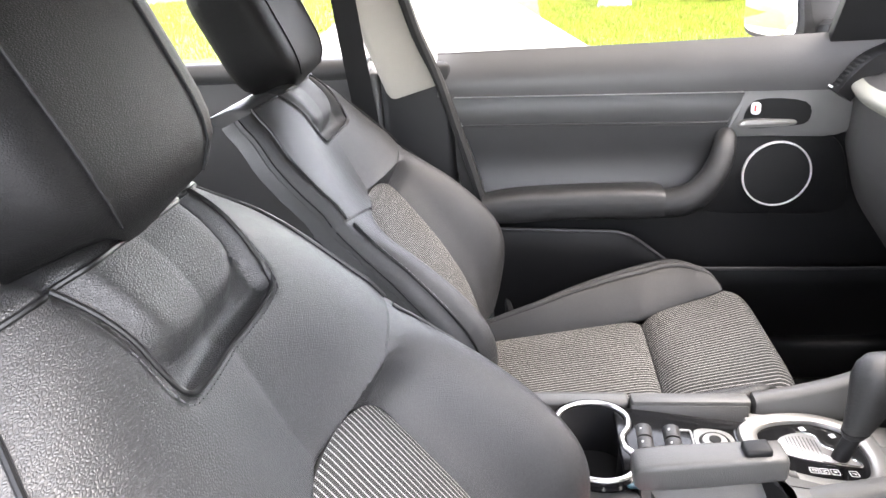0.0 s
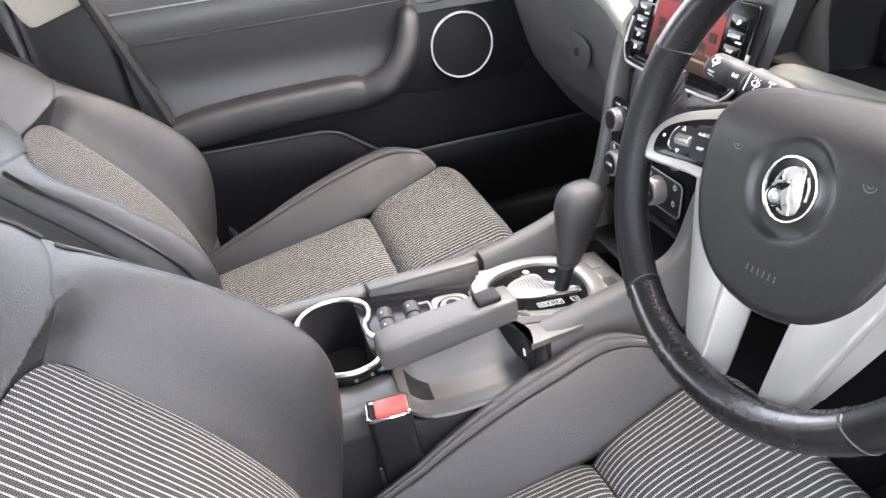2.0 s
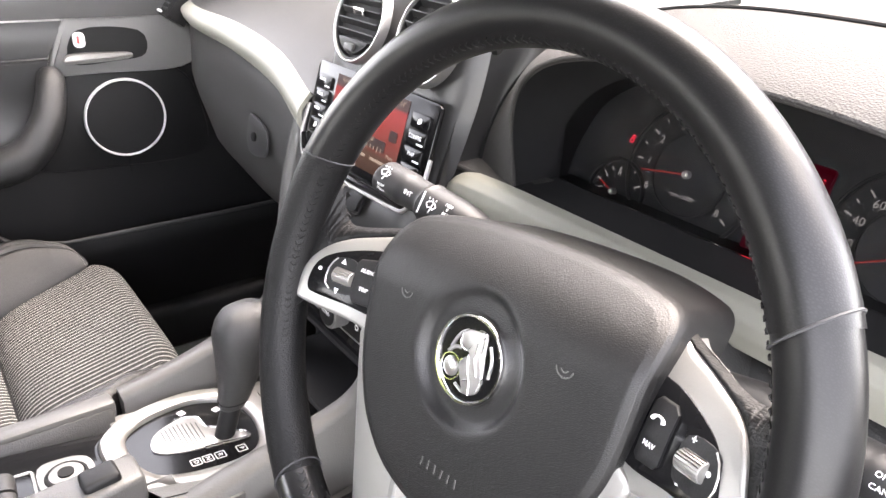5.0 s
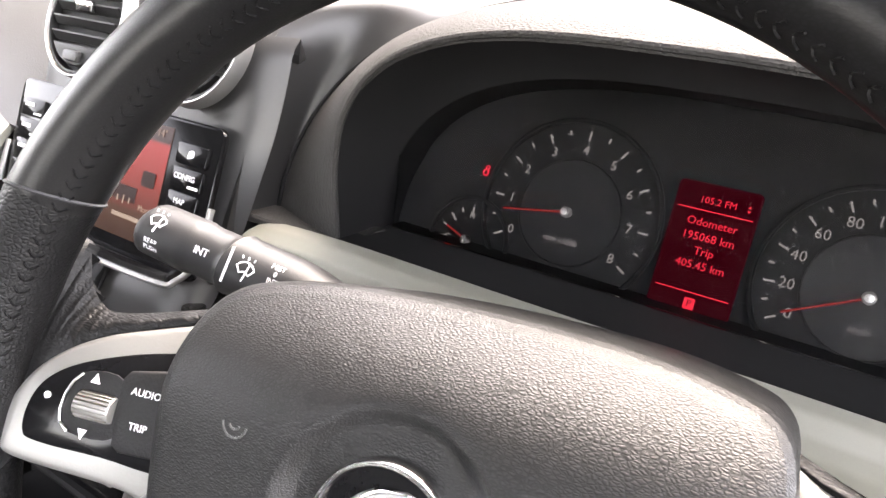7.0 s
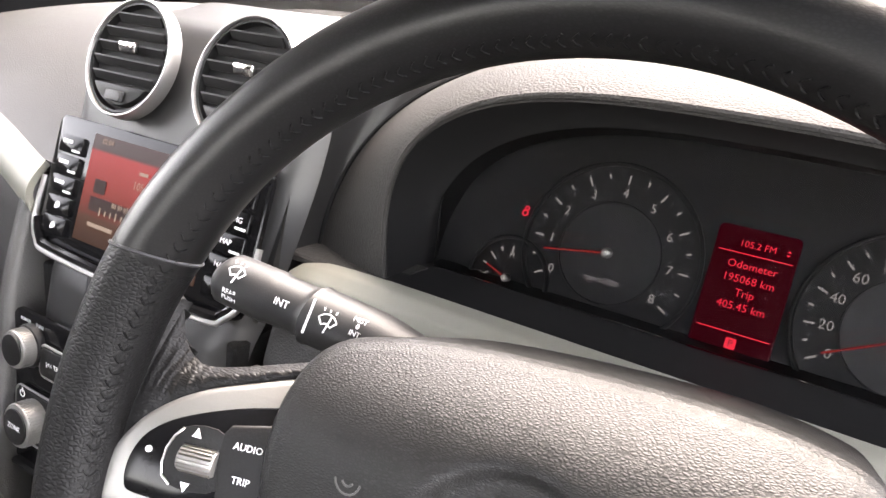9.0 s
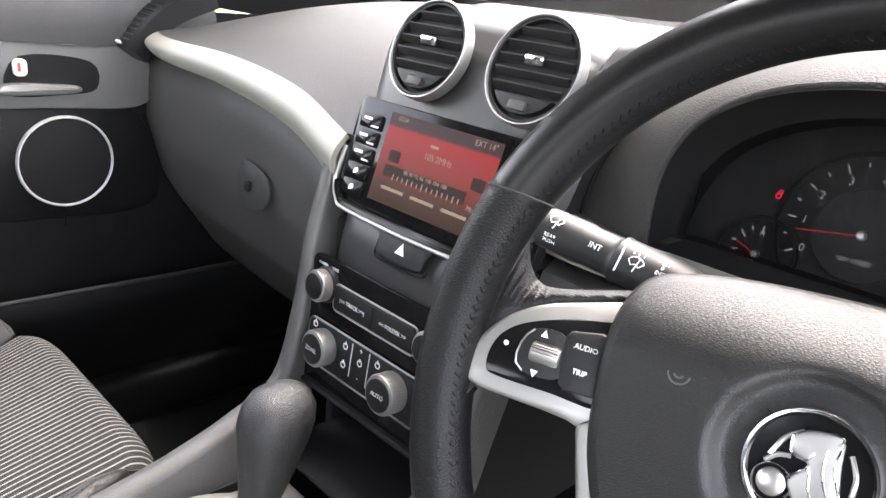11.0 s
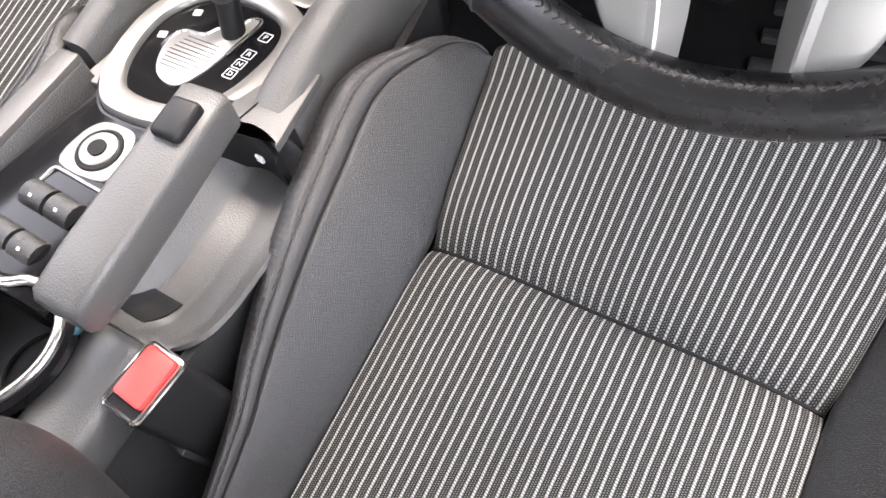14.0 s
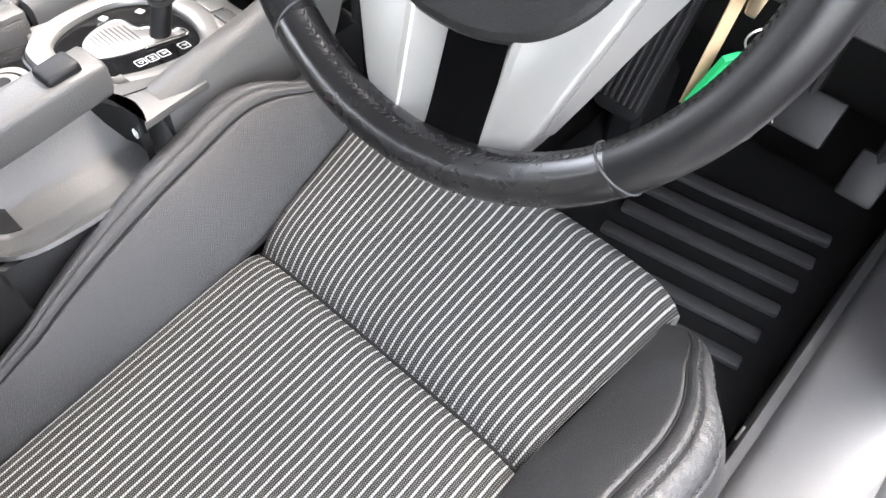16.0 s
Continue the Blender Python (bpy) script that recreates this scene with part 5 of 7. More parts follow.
for k in (-1, 1):
    part("display_arrow", prism([(-0.0011, 0), (0.0011, 0), (0, 0.0015)], 0.0004, 0, at=fm @ pose(0.0205, 0.0310 + 0.0006 * k, 0.0024, 0, 0, 0 if k > 0 else 180)), DISPLAY_TEXT, disp)
for y in (0.0252, -0.0222):
    part("display_rule", box((0.042, 0.0006, 0.0004), 0, at=fm @ pose(0.0030, y, 0.0024)), DISPLAY_TEXT, disp)
part("warning_mark", merge(ring(0.0024, 0.0014, 0.0005, 14, at=fm @ pose(-0.1475, 0.0165, 0)), ring(0.0018, 0.0010, 0.0005, 14, at=fm @ pose(-0.1468, 0.0198, 0))), DISPLAY_TEXT, cluster)


# panel between the centre stack and the cowl
def bridge_at(s, t):
    z = mixed(0.880, 1.072, min(1.0, t / 0.72))
    k = min(1.0, max(0.0, (z - 0.924) / 0.168)) ** 1.25
    seam = Vector((XC - 0.281 * (1 - k * k) ** 0.4, mixed(0.688, 0.750, k), z))
    edge = Vector((XS + 0.119 + 0.02 * max(0.0, z - 1.03), stack_y(z) + 0.012, z))
    p = edge.lerp(seam, s)
    back = max(0.0, t - 0.72) / 0.28
    p.y += 0.012 * math.sin(math.pi * s) * max(0.0, min(1.0, (z - 0.965) / 0.105)) ** 2
    return p + Vector((0.02 * back * s, 0.012 * math.sin(math.pi * s) + 0.16 * back * mixed(1.0, 0.8, s), 0.005 * math.sin(math.pi * s) + 0.010 * back))


part("bridge_panel", surf(bridge_at, 16, 30, thick=0.005, inside=(0.1, 1.0, 0.85)), SATIN_BLACK, dash, "smooth dark panel", 60)


# pale band under the instruments
def band_at(s, t):
    x = mixed(0.103, 0.74, s ** 1.4)
    drop = curve([(0.103, 1.0), (0.107, 0.60), (0.115, 0.33), (0.130, 0.14), (0.17, 0.03), (0.24, 0.0), (0.74, 0.0)], x)
    y = linear([(0, 0.640), (0.25, 0.639), (0.5, 0.641), (0.8, 0.648), (1, 0.658)], t) + 0.03 * max(0, (x - 0.6) / 0.14) ** 2
    z = linear([(0, 0.900), (0.25, 0.911), (0.5, 0.920), (0.8, 0.927), (1, 0.9295)], t)
    return (x, y + 0.010 * drop, 0.898 + (z - 0.898) * (1 - 0.9 * drop))


part("pale_band", surf(band_at, 50, 20, thick=0.006, inside=(0.4, 0.9, 0.75)), PALE, dash, "pale champagne trim band")
part("ledge", surf(lambda s, t: (mixed(0.182, 0.74, s), mixed(0.657, 0.815, t), 0.9275 - 0.006 * t), 20, 2, thick=0.006, inside=(0.4, 0.7, 0.0)), DARK, dash)


def knee_at(s, t):
    x = mixed(0.112, 0.74, s)
    low = 0.808
    y = linear([(0, 0.664), (0.06, 0.650), (0.14, 0.638), (0.35, 0.628), (0.62, 0.632), (0.72, 0.648), (1, 0.86)], t)
    z = linear([(0, 0.898), (0.06, 0.893), (0.14, 0.886), (0.35, mixed(0.886, low, 0.40)), (0.62, mixed(0.886, low, 0.88)), (0.72, low), (1, low - 0.01)], t)
    return (x, y, z)


part("knee_panel", surf(knee_at, 30, 36, thick=0.01, inside=(0.4, 1.2, 0.8)), PLASTIC, dash)
part("cowl_foot", box((0.088, 0.050, 0.006), 0.0015, 1, at=pose(0.146, 0.682, 0.9235)), SOFT, cluster)
part("knee_vent", merge(*[box((0.020, 0.003, 0.0022), 0.0006, 1, at=pose(0.164, 0.6300, 0.832 - 0.0055 * k)) for k in range(3)]), DARK, dash)
part("shadow_gap", box((0.60, 0.010, 0.006), 0.001, 1, at=(0.43, 0.662, 0.897)), DARK, dash)

# ---- steering column, stalks and key ----
column = thing("steering_column", (0.365, 0.56, 0.88), "black plastic steering column shroud with two stalks", "steering column")
col = []
for a in np.linspace(0, 1, 7):
    c = Vector((0.365, mixed(0.530, 0.70, a), mixed(0.872, 0.838, a)))
    w, h = mixed(0.072, 0.09, a), mixed(0.052, 0.062, a)
    col.append([c + Vector((w * math.copysign(abs(math.cos(b)) ** 0.6, math.cos(b)), 0, h * math.copysign(abs(math.sin(b)) ** 0.7, math.sin(b)))) for b in np.linspace(0, 2 * math.pi, 24, endpoint=False)])
part("shroud", loft(col), PLASTIC, column)


def stalk(a, b, label, words, fat=1.0, letter=0.0050):
    """A control stalk from the column outwards, with a thick tip, a turning collar and print facing the driver."""
    a, b = Vector(a), Vector(b)
    d = (b - a).normalized()
    rad = lambda t: fat * linear([(0, 0.006), (0.12, 0.0085), (0.34, 0.0150), (0.40, 0.0160), (0.61, 0.0165), (0.62, 0.0175), (0.635, 0.0145), (0.76, 0.0145), (0.78, 0.0155), (0.97, 0.0150), (1.0, 0.010)], t)
    pts = [a.lerp(b, k / 60) for k in range(61)]
    st = part("stalk", tube(pts, rad, 20, flat=0.8), STALK, column, label, 50)
    if fat > 1:
        tip = axes(b - d * 0.0035, Vector((0, 0, 1)), d.cross(Vector((0, 0, 1))))
        part("end_rim", ring(0.0138, 0.0112, 0.0052, 32, at=tip), STALK, st)
        part("end_button", disc(0.0110, 0.0062, 32, 0.0014, at=tip), PLASTIC_DARK, st, "round push button")
    eye = Vector((0.55, 0.1, 1.15))
    for at, body, off, turn in words:
        p = a.lerp(b, at)
        face = (eye - p)
        face = (face - d * face.dot(d)).normalized()
        xx = -d if turn else d
        up = face.cross(xx)
        tilt = (face + up * off / rad(at)).normalized()
        m = axes(p + tilt * (rad(at) * 0.985), xx, tilt.cross(xx))
        size = letter if body in ("INT", "CRUISE", "ON-OFF", "CANCEL") and at != 0.42 else 0.0034
        if body == "wiper":
            fan = [(0.0062 * math.sin(b), -0.0035 + 0.0075 * math.cos(b), 0) for b in np.linspace(-0.85, 0.85, 9)]
            fan += [(0.0030 * math.sin(b), -0.0035 + 0.0032 * math.cos(b), 0) for b in np.linspace(0.85, -0.85, 5)]
            part("icon", merge(tube([m @ Vector(q) for q in fan], 0.00038, 5, closed=True), tube([m @ Vector(q) for q in ((0, -0.0045, 0), (0.0015, 0.0035, 0))], 0.0004, 5), *[tube([m @ Vector((x, 0.0050, 0)), m @ Vector((x * 1.1, 0.0062, 0))], 0.0004, 5) for x in (-0.003, 0.0, 0.003)]), WHITE, st)
        elif body == "|":
            part("print_line", box((0.0010, 0.016, 0.0005), 0, at=m), WHITE, st)
        else:
            lettering(body, size, m, st)
    return st


stalk((0.322, 0.545, 0.948), (0.183, 0.527, 0.964), "grey wiper stalk with white print", ((0.895, "wiper", 0.004, True), (0.895, "REAR", -0.0055, True), (0.895, "PUSH", -0.0095, True), (0.70, "INT", 0.0, True), (0.585, "|", 0, True), (0.52, "wiper", 0.0, True), (0.42, "MIST", 0.0075, True), (0.42, "0", 0.0040, True), (0.42, "INT", 0.0005, True), (0.42, "1", -0.0035, True), (0.42, "2", -0.0075, True)))
stalk((0.440, 0.552, 0.930), (0.582, 0.553, 0.934), "grey cruise stalk with white print", ((0.60, "CRUISE", 0.0, False), (0.85, "ON-OFF", 0.0030, False), (0.85, "CANCEL", -0.0030, False)), 1.05, 0.0040)

keys = thing("car_keys", (0.507, 0.575, 0.75), "ignition key with green plastic tag and black fob", "keys")
part("ignition_ring", ring(0.015, 0.010, 0.005, 28, at=axes((0.497, 0.584, 0.872), (0, 0.4, 1), (1, 0, 0)) @ pose(0, 0, -0.003)), PLASTIC_DARK, keys)
part("key_ring", tube([Vector((0.512, 0.572, 0.825)) + Vector((0.008 * math.cos(a), 0.006 * math.cos(a), 0.009 * math.sin(a))) for a in np.linspace(0, 2 * math.pi, 24, endpoint=False)], 0.0008, 6, closed=True), SATIN, keys)
part("key_head", prism(rounded(0.022, 0.030, 0.007), 0.007, 0.002, at=axes((0.503, 0.576, 0.852), (0.3, -1, 0), (0.2, 0, 1))), KEYMETAL, keys, "brass coloured key head")
part("tag", prism(round_outline([(-0.007, 0.033), (0.007, 0.033), (0.009, 0.026), (0.009, -0.030), (0.005, -0.038), (-0.005, -0.038), (-0.009, -0.030), (-0.009, 0.026)], 3), 0.005, 0.0015, at=axes((0.4855, 0.5925, 0.767), (0.45, 0.85, 0.0), (0.34, -0.07, 1))), GREEN, keys, "bright green plastic tag")
part("fob", prism(rounded(0.020, 0.056, 0.008), 0.012, 0.004, at=axes((0.518, 0.578, 0.778), (0.75, 0.55, 0.05), (0.05, 0.05, 1))), PLASTIC_DARK, keys, "black key fob")
part("fob_blade", box((0.009, 0.040, 0.004), 0.001, 1, at=axes((0.521, 0.566, 0.776), (0.75, 0.55, 0.05), (0.05, 0.05, 1))), SHEER, keys)
part("wire_loop", tube([(0.516, 0.574, 0.832), (0.527, 0.576, 0.803), (0.539, 0.578, 0.772)], 0.0006, 5), SATIN, keys)
part("strap", box((0.009, 0.112, 0.0014), 0.0005, 1, at=axes((0.479, 0.592, 0.787), (0.75, 0.5, 0), (0.42, 0.0, 1))), SHEER, keys, "tan strip on the key ring")

# ---- steering wheel, turned a little to the left ----
wheel = thing("steering_wheel", (0.379, 0.455, 0.939), "black leather steering wheel with silver spokes, turned slightly", "steering wheel")
W0 = axes((0.3791, 0.4548, 0.939), (0.9935, 0.0853, 0.0750), (-0.0996, 0.3353, 0.9368))


def rim_at(a, k, grow=0.0):
    """A place on the rim: a round the wheel, k round its section; thicker at the thumb grips."""
    swell = 0.0009 * (bell(a - radians(152), 0.22) + bell(a - radians(28), 0.22))
    r = 0.1776 + (0.0157 + grow + swell) * math.cos(k)
    return W0 @ Vector((r * math.cos(a), r * math.sin(a), (0.0160 + grow + swell) * math.sin(k)))


for a0, a1, skin, words in ((24, 155, LEATHER_WORN, "smooth black leather"), (155, 229, LEATHER_CREASED, "creased black leather"), (229, 311, LEATHER_POLISHED, "worn shiny black leather"), (311, 384, LEATHER_WORN, "smooth black leather")):
    part("rim", loft([[rim_at(radians(a), k) for k in np.linspace(0, 2 * math.pi, 24, endpoint=False)] for a in np.linspace(a0, a1, 48)], cap=False), skin, wheel, words, 60)
for a in (-49, -131, 24, 155):
    part("rim_seam", tube([rim_at(radians(a + 2.0 * math.cos(k)), k, 0.0003) for k in np.linspace(0, 2 * math.pi, 24, endpoint=False)], 0.0007, 5, closed=True), THREAD, wheel)
lace = []
for i_ in range(210):
    a = 2 * math.pi * i_ / 210
    for k0, k1 in ((2.50, 2.66), (2.82, 2.66)):
        lace.append(tube([rim_at(a, k0, 0.0002), rim_at(a + 0.009, (k0 + k1) / 2, 0.0002), rim_at(a + 0.014, k1, -0.0002)], 0.00045, 4))
part("rim_stitching", merge(*lace), LEATHER_CREASED, wheel, "cross-laced black thread")


def pod_z(x, y):
    """How deep the bent face of a side spoke lies at a place of the wheel's plane."""
    d = y - 0.004
    return -0.0165 + 0.30 * (abs(x) - 0.110) - 0.13 * d - (9.5 * d * d if d > 0 else 0.0)


def on_pod(x, y, lift=0.0):
    """A frame on that face, its x along the wheel's."""
    e = 0.002
    dx, dy = Vector((2 * e, 0, pod_z(x + e, y) - pod_z(x - e, y))), Vector((0, 2 * e, pod_z(x, y + e) - pod_z(x, y - e)))
    m = axes((x, y, pod_z(x, y)), dx, dy)
    return W0 @ m @ Matrix.Translation((0, 0, lift))


def bent(bm):
    """Lays a flat slab on the spoke's face; its z becomes the lift."""
    for k in range(-4, 8):
        bmesh.ops.bisect_plane(bm, geom=bm.verts[:] + bm.edges[:] + bm.faces[:], plane_co=(0, 0.007 * k, 0), plane_no=(0, 1, 0))
    for v in bm.verts:
        v.co = W0 @ Vector((v.co.x, v.co.y, pod_z(v.co.x, v.co.y) + v.co.z))
    return bm


POD = {-1: [(0.093, 0.0412), (0.100, 0.0390), (0.120, 0.0325), (0.140, 0.0248), (0.154, 0.0140), (0.1625, 0.0), (0.1650, -0.0120), (0.1635, -0.0205), (0.1570, -0.0238), (0.1400, -0.0246), (0.1180, -0.0250), (0.1080, -0.0262), (0.0980, -0.0300), (0.093, -0.0310), (0.092, 0.0050)],
       1: [(0.093, 0.0435), (0.105, 0.0400), (0.122, 0.0345), (0.140, 0.0265), (0.150, 0.0160), (0.1565, 0.0), (0.1600, -0.0140), (0.1600, -0.0210), (0.1540, -0.0236), (0.1400, -0.0238), (0.1240, -0.0245), (0.1100, -0.0265), (0.0980, -0.0300), (0.093, -0.0310), (0.092, 0.0050)]}
PANEL = {-1: [(0.094, 0.0290), (0.101, 0.0272), (0.122, 0.0222), (0.141, 0.0146), (0.151, 0.0065), (0.1548, -0.0030), (0.1540, -0.0128), (0.1480, -0.0158), (0.122, -0.0156), (0.094, -0.0145), (0.093, 0.0080)],
         1: [(0.094, 0.0280), (0.098, 0.0268), (0.114, 0.0243), (0.132, 0.0168), (0.1405, 0.0095), (0.1450, -0.0010), (0.1475, -0.0122), (0.1440, -0.0157), (0.122, -0.0160), (0.094, -0.0152), (0.093, 0.0080)]}
# leather that runs from the rim round each side spoke to the hub
for sg in (-1, 1):
    inner_edge = smooth_path([(x, y, 0) for x, y in POD[sg][:9]], 6)
    outer_edge = smooth_path([(0.082, 0.0525, 0), (0.098, 0.0465, 0), (0.120, 0.0395, 0), (0.138, 0.0345, 0), (0.1485, 0.0345, 0), (0.1555, 0.0420, 0), (0.1660, 0.0600, 0), (0.1762, 0.0230, 0), (0.1770, -0.0150, 0), (0.1690, -0.0550, 0)], 6)

    def web_at(s, t, sg=sg, a=inner_edge, b=outer_edge):
        p, q = a[min(len(a) - 1, round(s * (len(a) - 1)))], b[min(len(b) - 1, round(s * (len(b) - 1)))]
        c = p.lerp(q, t)
        far = max(0.0, (q.x - 0.150) / 0.027)
        z0, z1 = pod_z(p.x, p.y) - 0.0030, mixed(pod_z(q.x, q.y) - 0.004, 0.004, min(1.0, far))
        wrinkle = 0.0002 * math.sin(70 * s + 9 * t) * math.sin(math.pi * t) * min(1.0, far)
        return W0 @ Vector((sg * c.x, c.y, mixed(z0, z1, t) + 0.0030 * math.sin(math.pi * t) + wrinkle))

    part("spoke_leather", surf(web_at, 96, 10, thick=0.005, inside=W0 @ Vector((sg * 0.12, 0, -0.3))), LEATHER_CREASED, wheel, "creased black leather", 60)
hub_line = [(0, 0.0655), (0.050, 0.0640), (0.082, 0.0590), (0.0955, 0.0530), (0.1005, 0.040), (0.1005, 0.012), (0.0975, -0.020), (0.0915, -0.042), (0.0785, -0.068), (0.058, -0.089), (0.034, -0.1005), (0, -0.1055)]
hub_line = hub_line + [(-x, y) for x, y in hub_line[-2:0:-1]]
outline = round_outline(hub_line, 5)
HUB0 = W0 @ pose(-0.0014, 0, -0.0088)


def hub_z(x, y):
    z = 0.003 - 0.034 * max(0.0, (y - 0.012) / 0.050) ** 2 - 0.003 * (abs(x) / 0.1) ** 4 - 0.0015 * max(0.0, (-y - 0.03) / 0.07) ** 2
    r = math.hypot(x + 0.0025, y + 0.0065)
    return z - 0.0065 / (1 + math.exp(min(50.0, (r - 0.0375) / 0.0014)))


def hub_at(s, t):
    x, y = outline[round(s * len(outline)) % len(outline)]
    k = linear([(0, 1.0), (0.16, 1.0), (0.21, 0.992), (0.27, 0.972), (0.36, 0.93), (1.0, 0.0)], t)
    edge = linear([(0, -0.060), (0.16, -0.0075), (0.21, -0.0034), (0.27, -0.0012), (0.36, 0.0)], t)
    return HUB0 @ Vector((x * k, y * k, hub_z(x * k, y * k) + edge))


part("airbag_cover", surf(hub_at, len(outline), 100, closed=True, inside=W0 @ Vector((0, 0, -0.3))), HUB, wheel, "grained black airbag cover", 50)
bm_ = HUB0 @ pose(-0.0028, -0.0065, -0.0036)
badge = part("badge", ring(0.0258, 0.0226, 0.0048, 48, at=bm_), CHROME, wheel, "chrome ringed round badge")
part("badge_disc", disc(0.0236, 0.0025, 36, 0, at=bm_), GLOSS, badge)
for pts in (((-0.0150, 0.0020), (-0.0110, 0.0105), (-0.0050, 0.0150)), ((-0.0165, -0.0010), (-0.0120, 0.0030), (-0.0075, 0.0040)), ((0.0125, 0.0120), (0.0160, 0.0040), (0.0160, -0.0050)), ((-0.0060, -0.0165), (0.0000, -0.0185), (0.0070, -0.0170)), ((0.0020, -0.0070), (0.0070, -0.0090), (0.0130, -0.0085))):
    part("badge_fold", tube([bm_ @ Vector(p) for p in smooth_path([(x, y, 0.0026) for x, y in pts], 4)], 0.0011, 6), SATIN_RIM, badge)
# a plain raised figure: an upright body with three ridges, resting on a ball
part("badge_figure", prism(round_outline([(-0.0085, 0.0125), (-0.002, 0.0165), (0.0085, 0.0175), (0.0105, 0.006), (0.0125, -0.007), (0.0110, -0.0155), (0.0020, -0.0195), (-0.0035, -0.0120), (-0.0065, -0.0050), (-0.0010, 0.0030), (-0.0075, 0.0060)], 3), 0.0038, 0.0014, at=bm_, seg=3), SATIN_RIM, badge)
for pts in (((-0.0085, 0.0125), (-0.002, 0.0165), (0.0085, 0.0175), (0.0075, 0.0140)), ((0.0090, 0.0150), (0.0085, 0.004), (0.0125, -0.006), (0.0110, -0.0150)), ((0.0045, 0.0110), (0.0050, 0.001), (0.0085, -0.0070)), ((-0.0085, 0.0125), (-0.0078, 0.0060), (-0.0020, 0.0045), (0.0005, 0.0085)), ((-0.0070, -0.0045), (-0.0005, 0.0015), (0.0015, -0.0060), (0.0040, -0.0110)), ((-0.0005, -0.0130), (0.0040, -0.0110), (0.0060, -0.0185))):
    part("badge_ridge", tube([bm_ @ Vector(p) for p in smooth_path([(x, y, 0.0038) for x, y in pts], 4)], 0.00048, 6), CHROME, badge)
part("badge_ball", disc(0.0062, 0.0040, 24, 0.0025, at=bm_ @ pose(-0.0120, -0.0085, 0)), SATIN, badge)
part("badge_ball_edge", ring(0.0082, 0.0070, 0.0036, 28, at=bm_ @ pose(-0.0120, -0.0085, 0)), CHROME, badge)
for sx in (-1, 1):
    for rad, a0, a1 in ((0.0052, 3.3, 6.1), (0.0024, 3.6, 5.8)):
        part("horn_mark", tube([HUB0 @ Vector((x, y, hub_z(x, y) + 0.0001)) for x, y in ((sx * 0.0604 + rad * math.cos(a), 0.0150 + rad * math.sin(a)) for a in np.linspace(a0, a1, 9))], 0.00045, 5), PLASTIC_GREY, wheel)
part("cover_print", merge(*[box((0.0010, 0.0052, 0.0004), 0, at=HUB0 @ pose(-0.0155 + 0.0056 * k, -0.073, hub_z(0, -0.073) + 0.0001, 0, 0, -8 + 5 * (k % 3))) for k in range(6)]), PLASTIC_GREY, wheel)
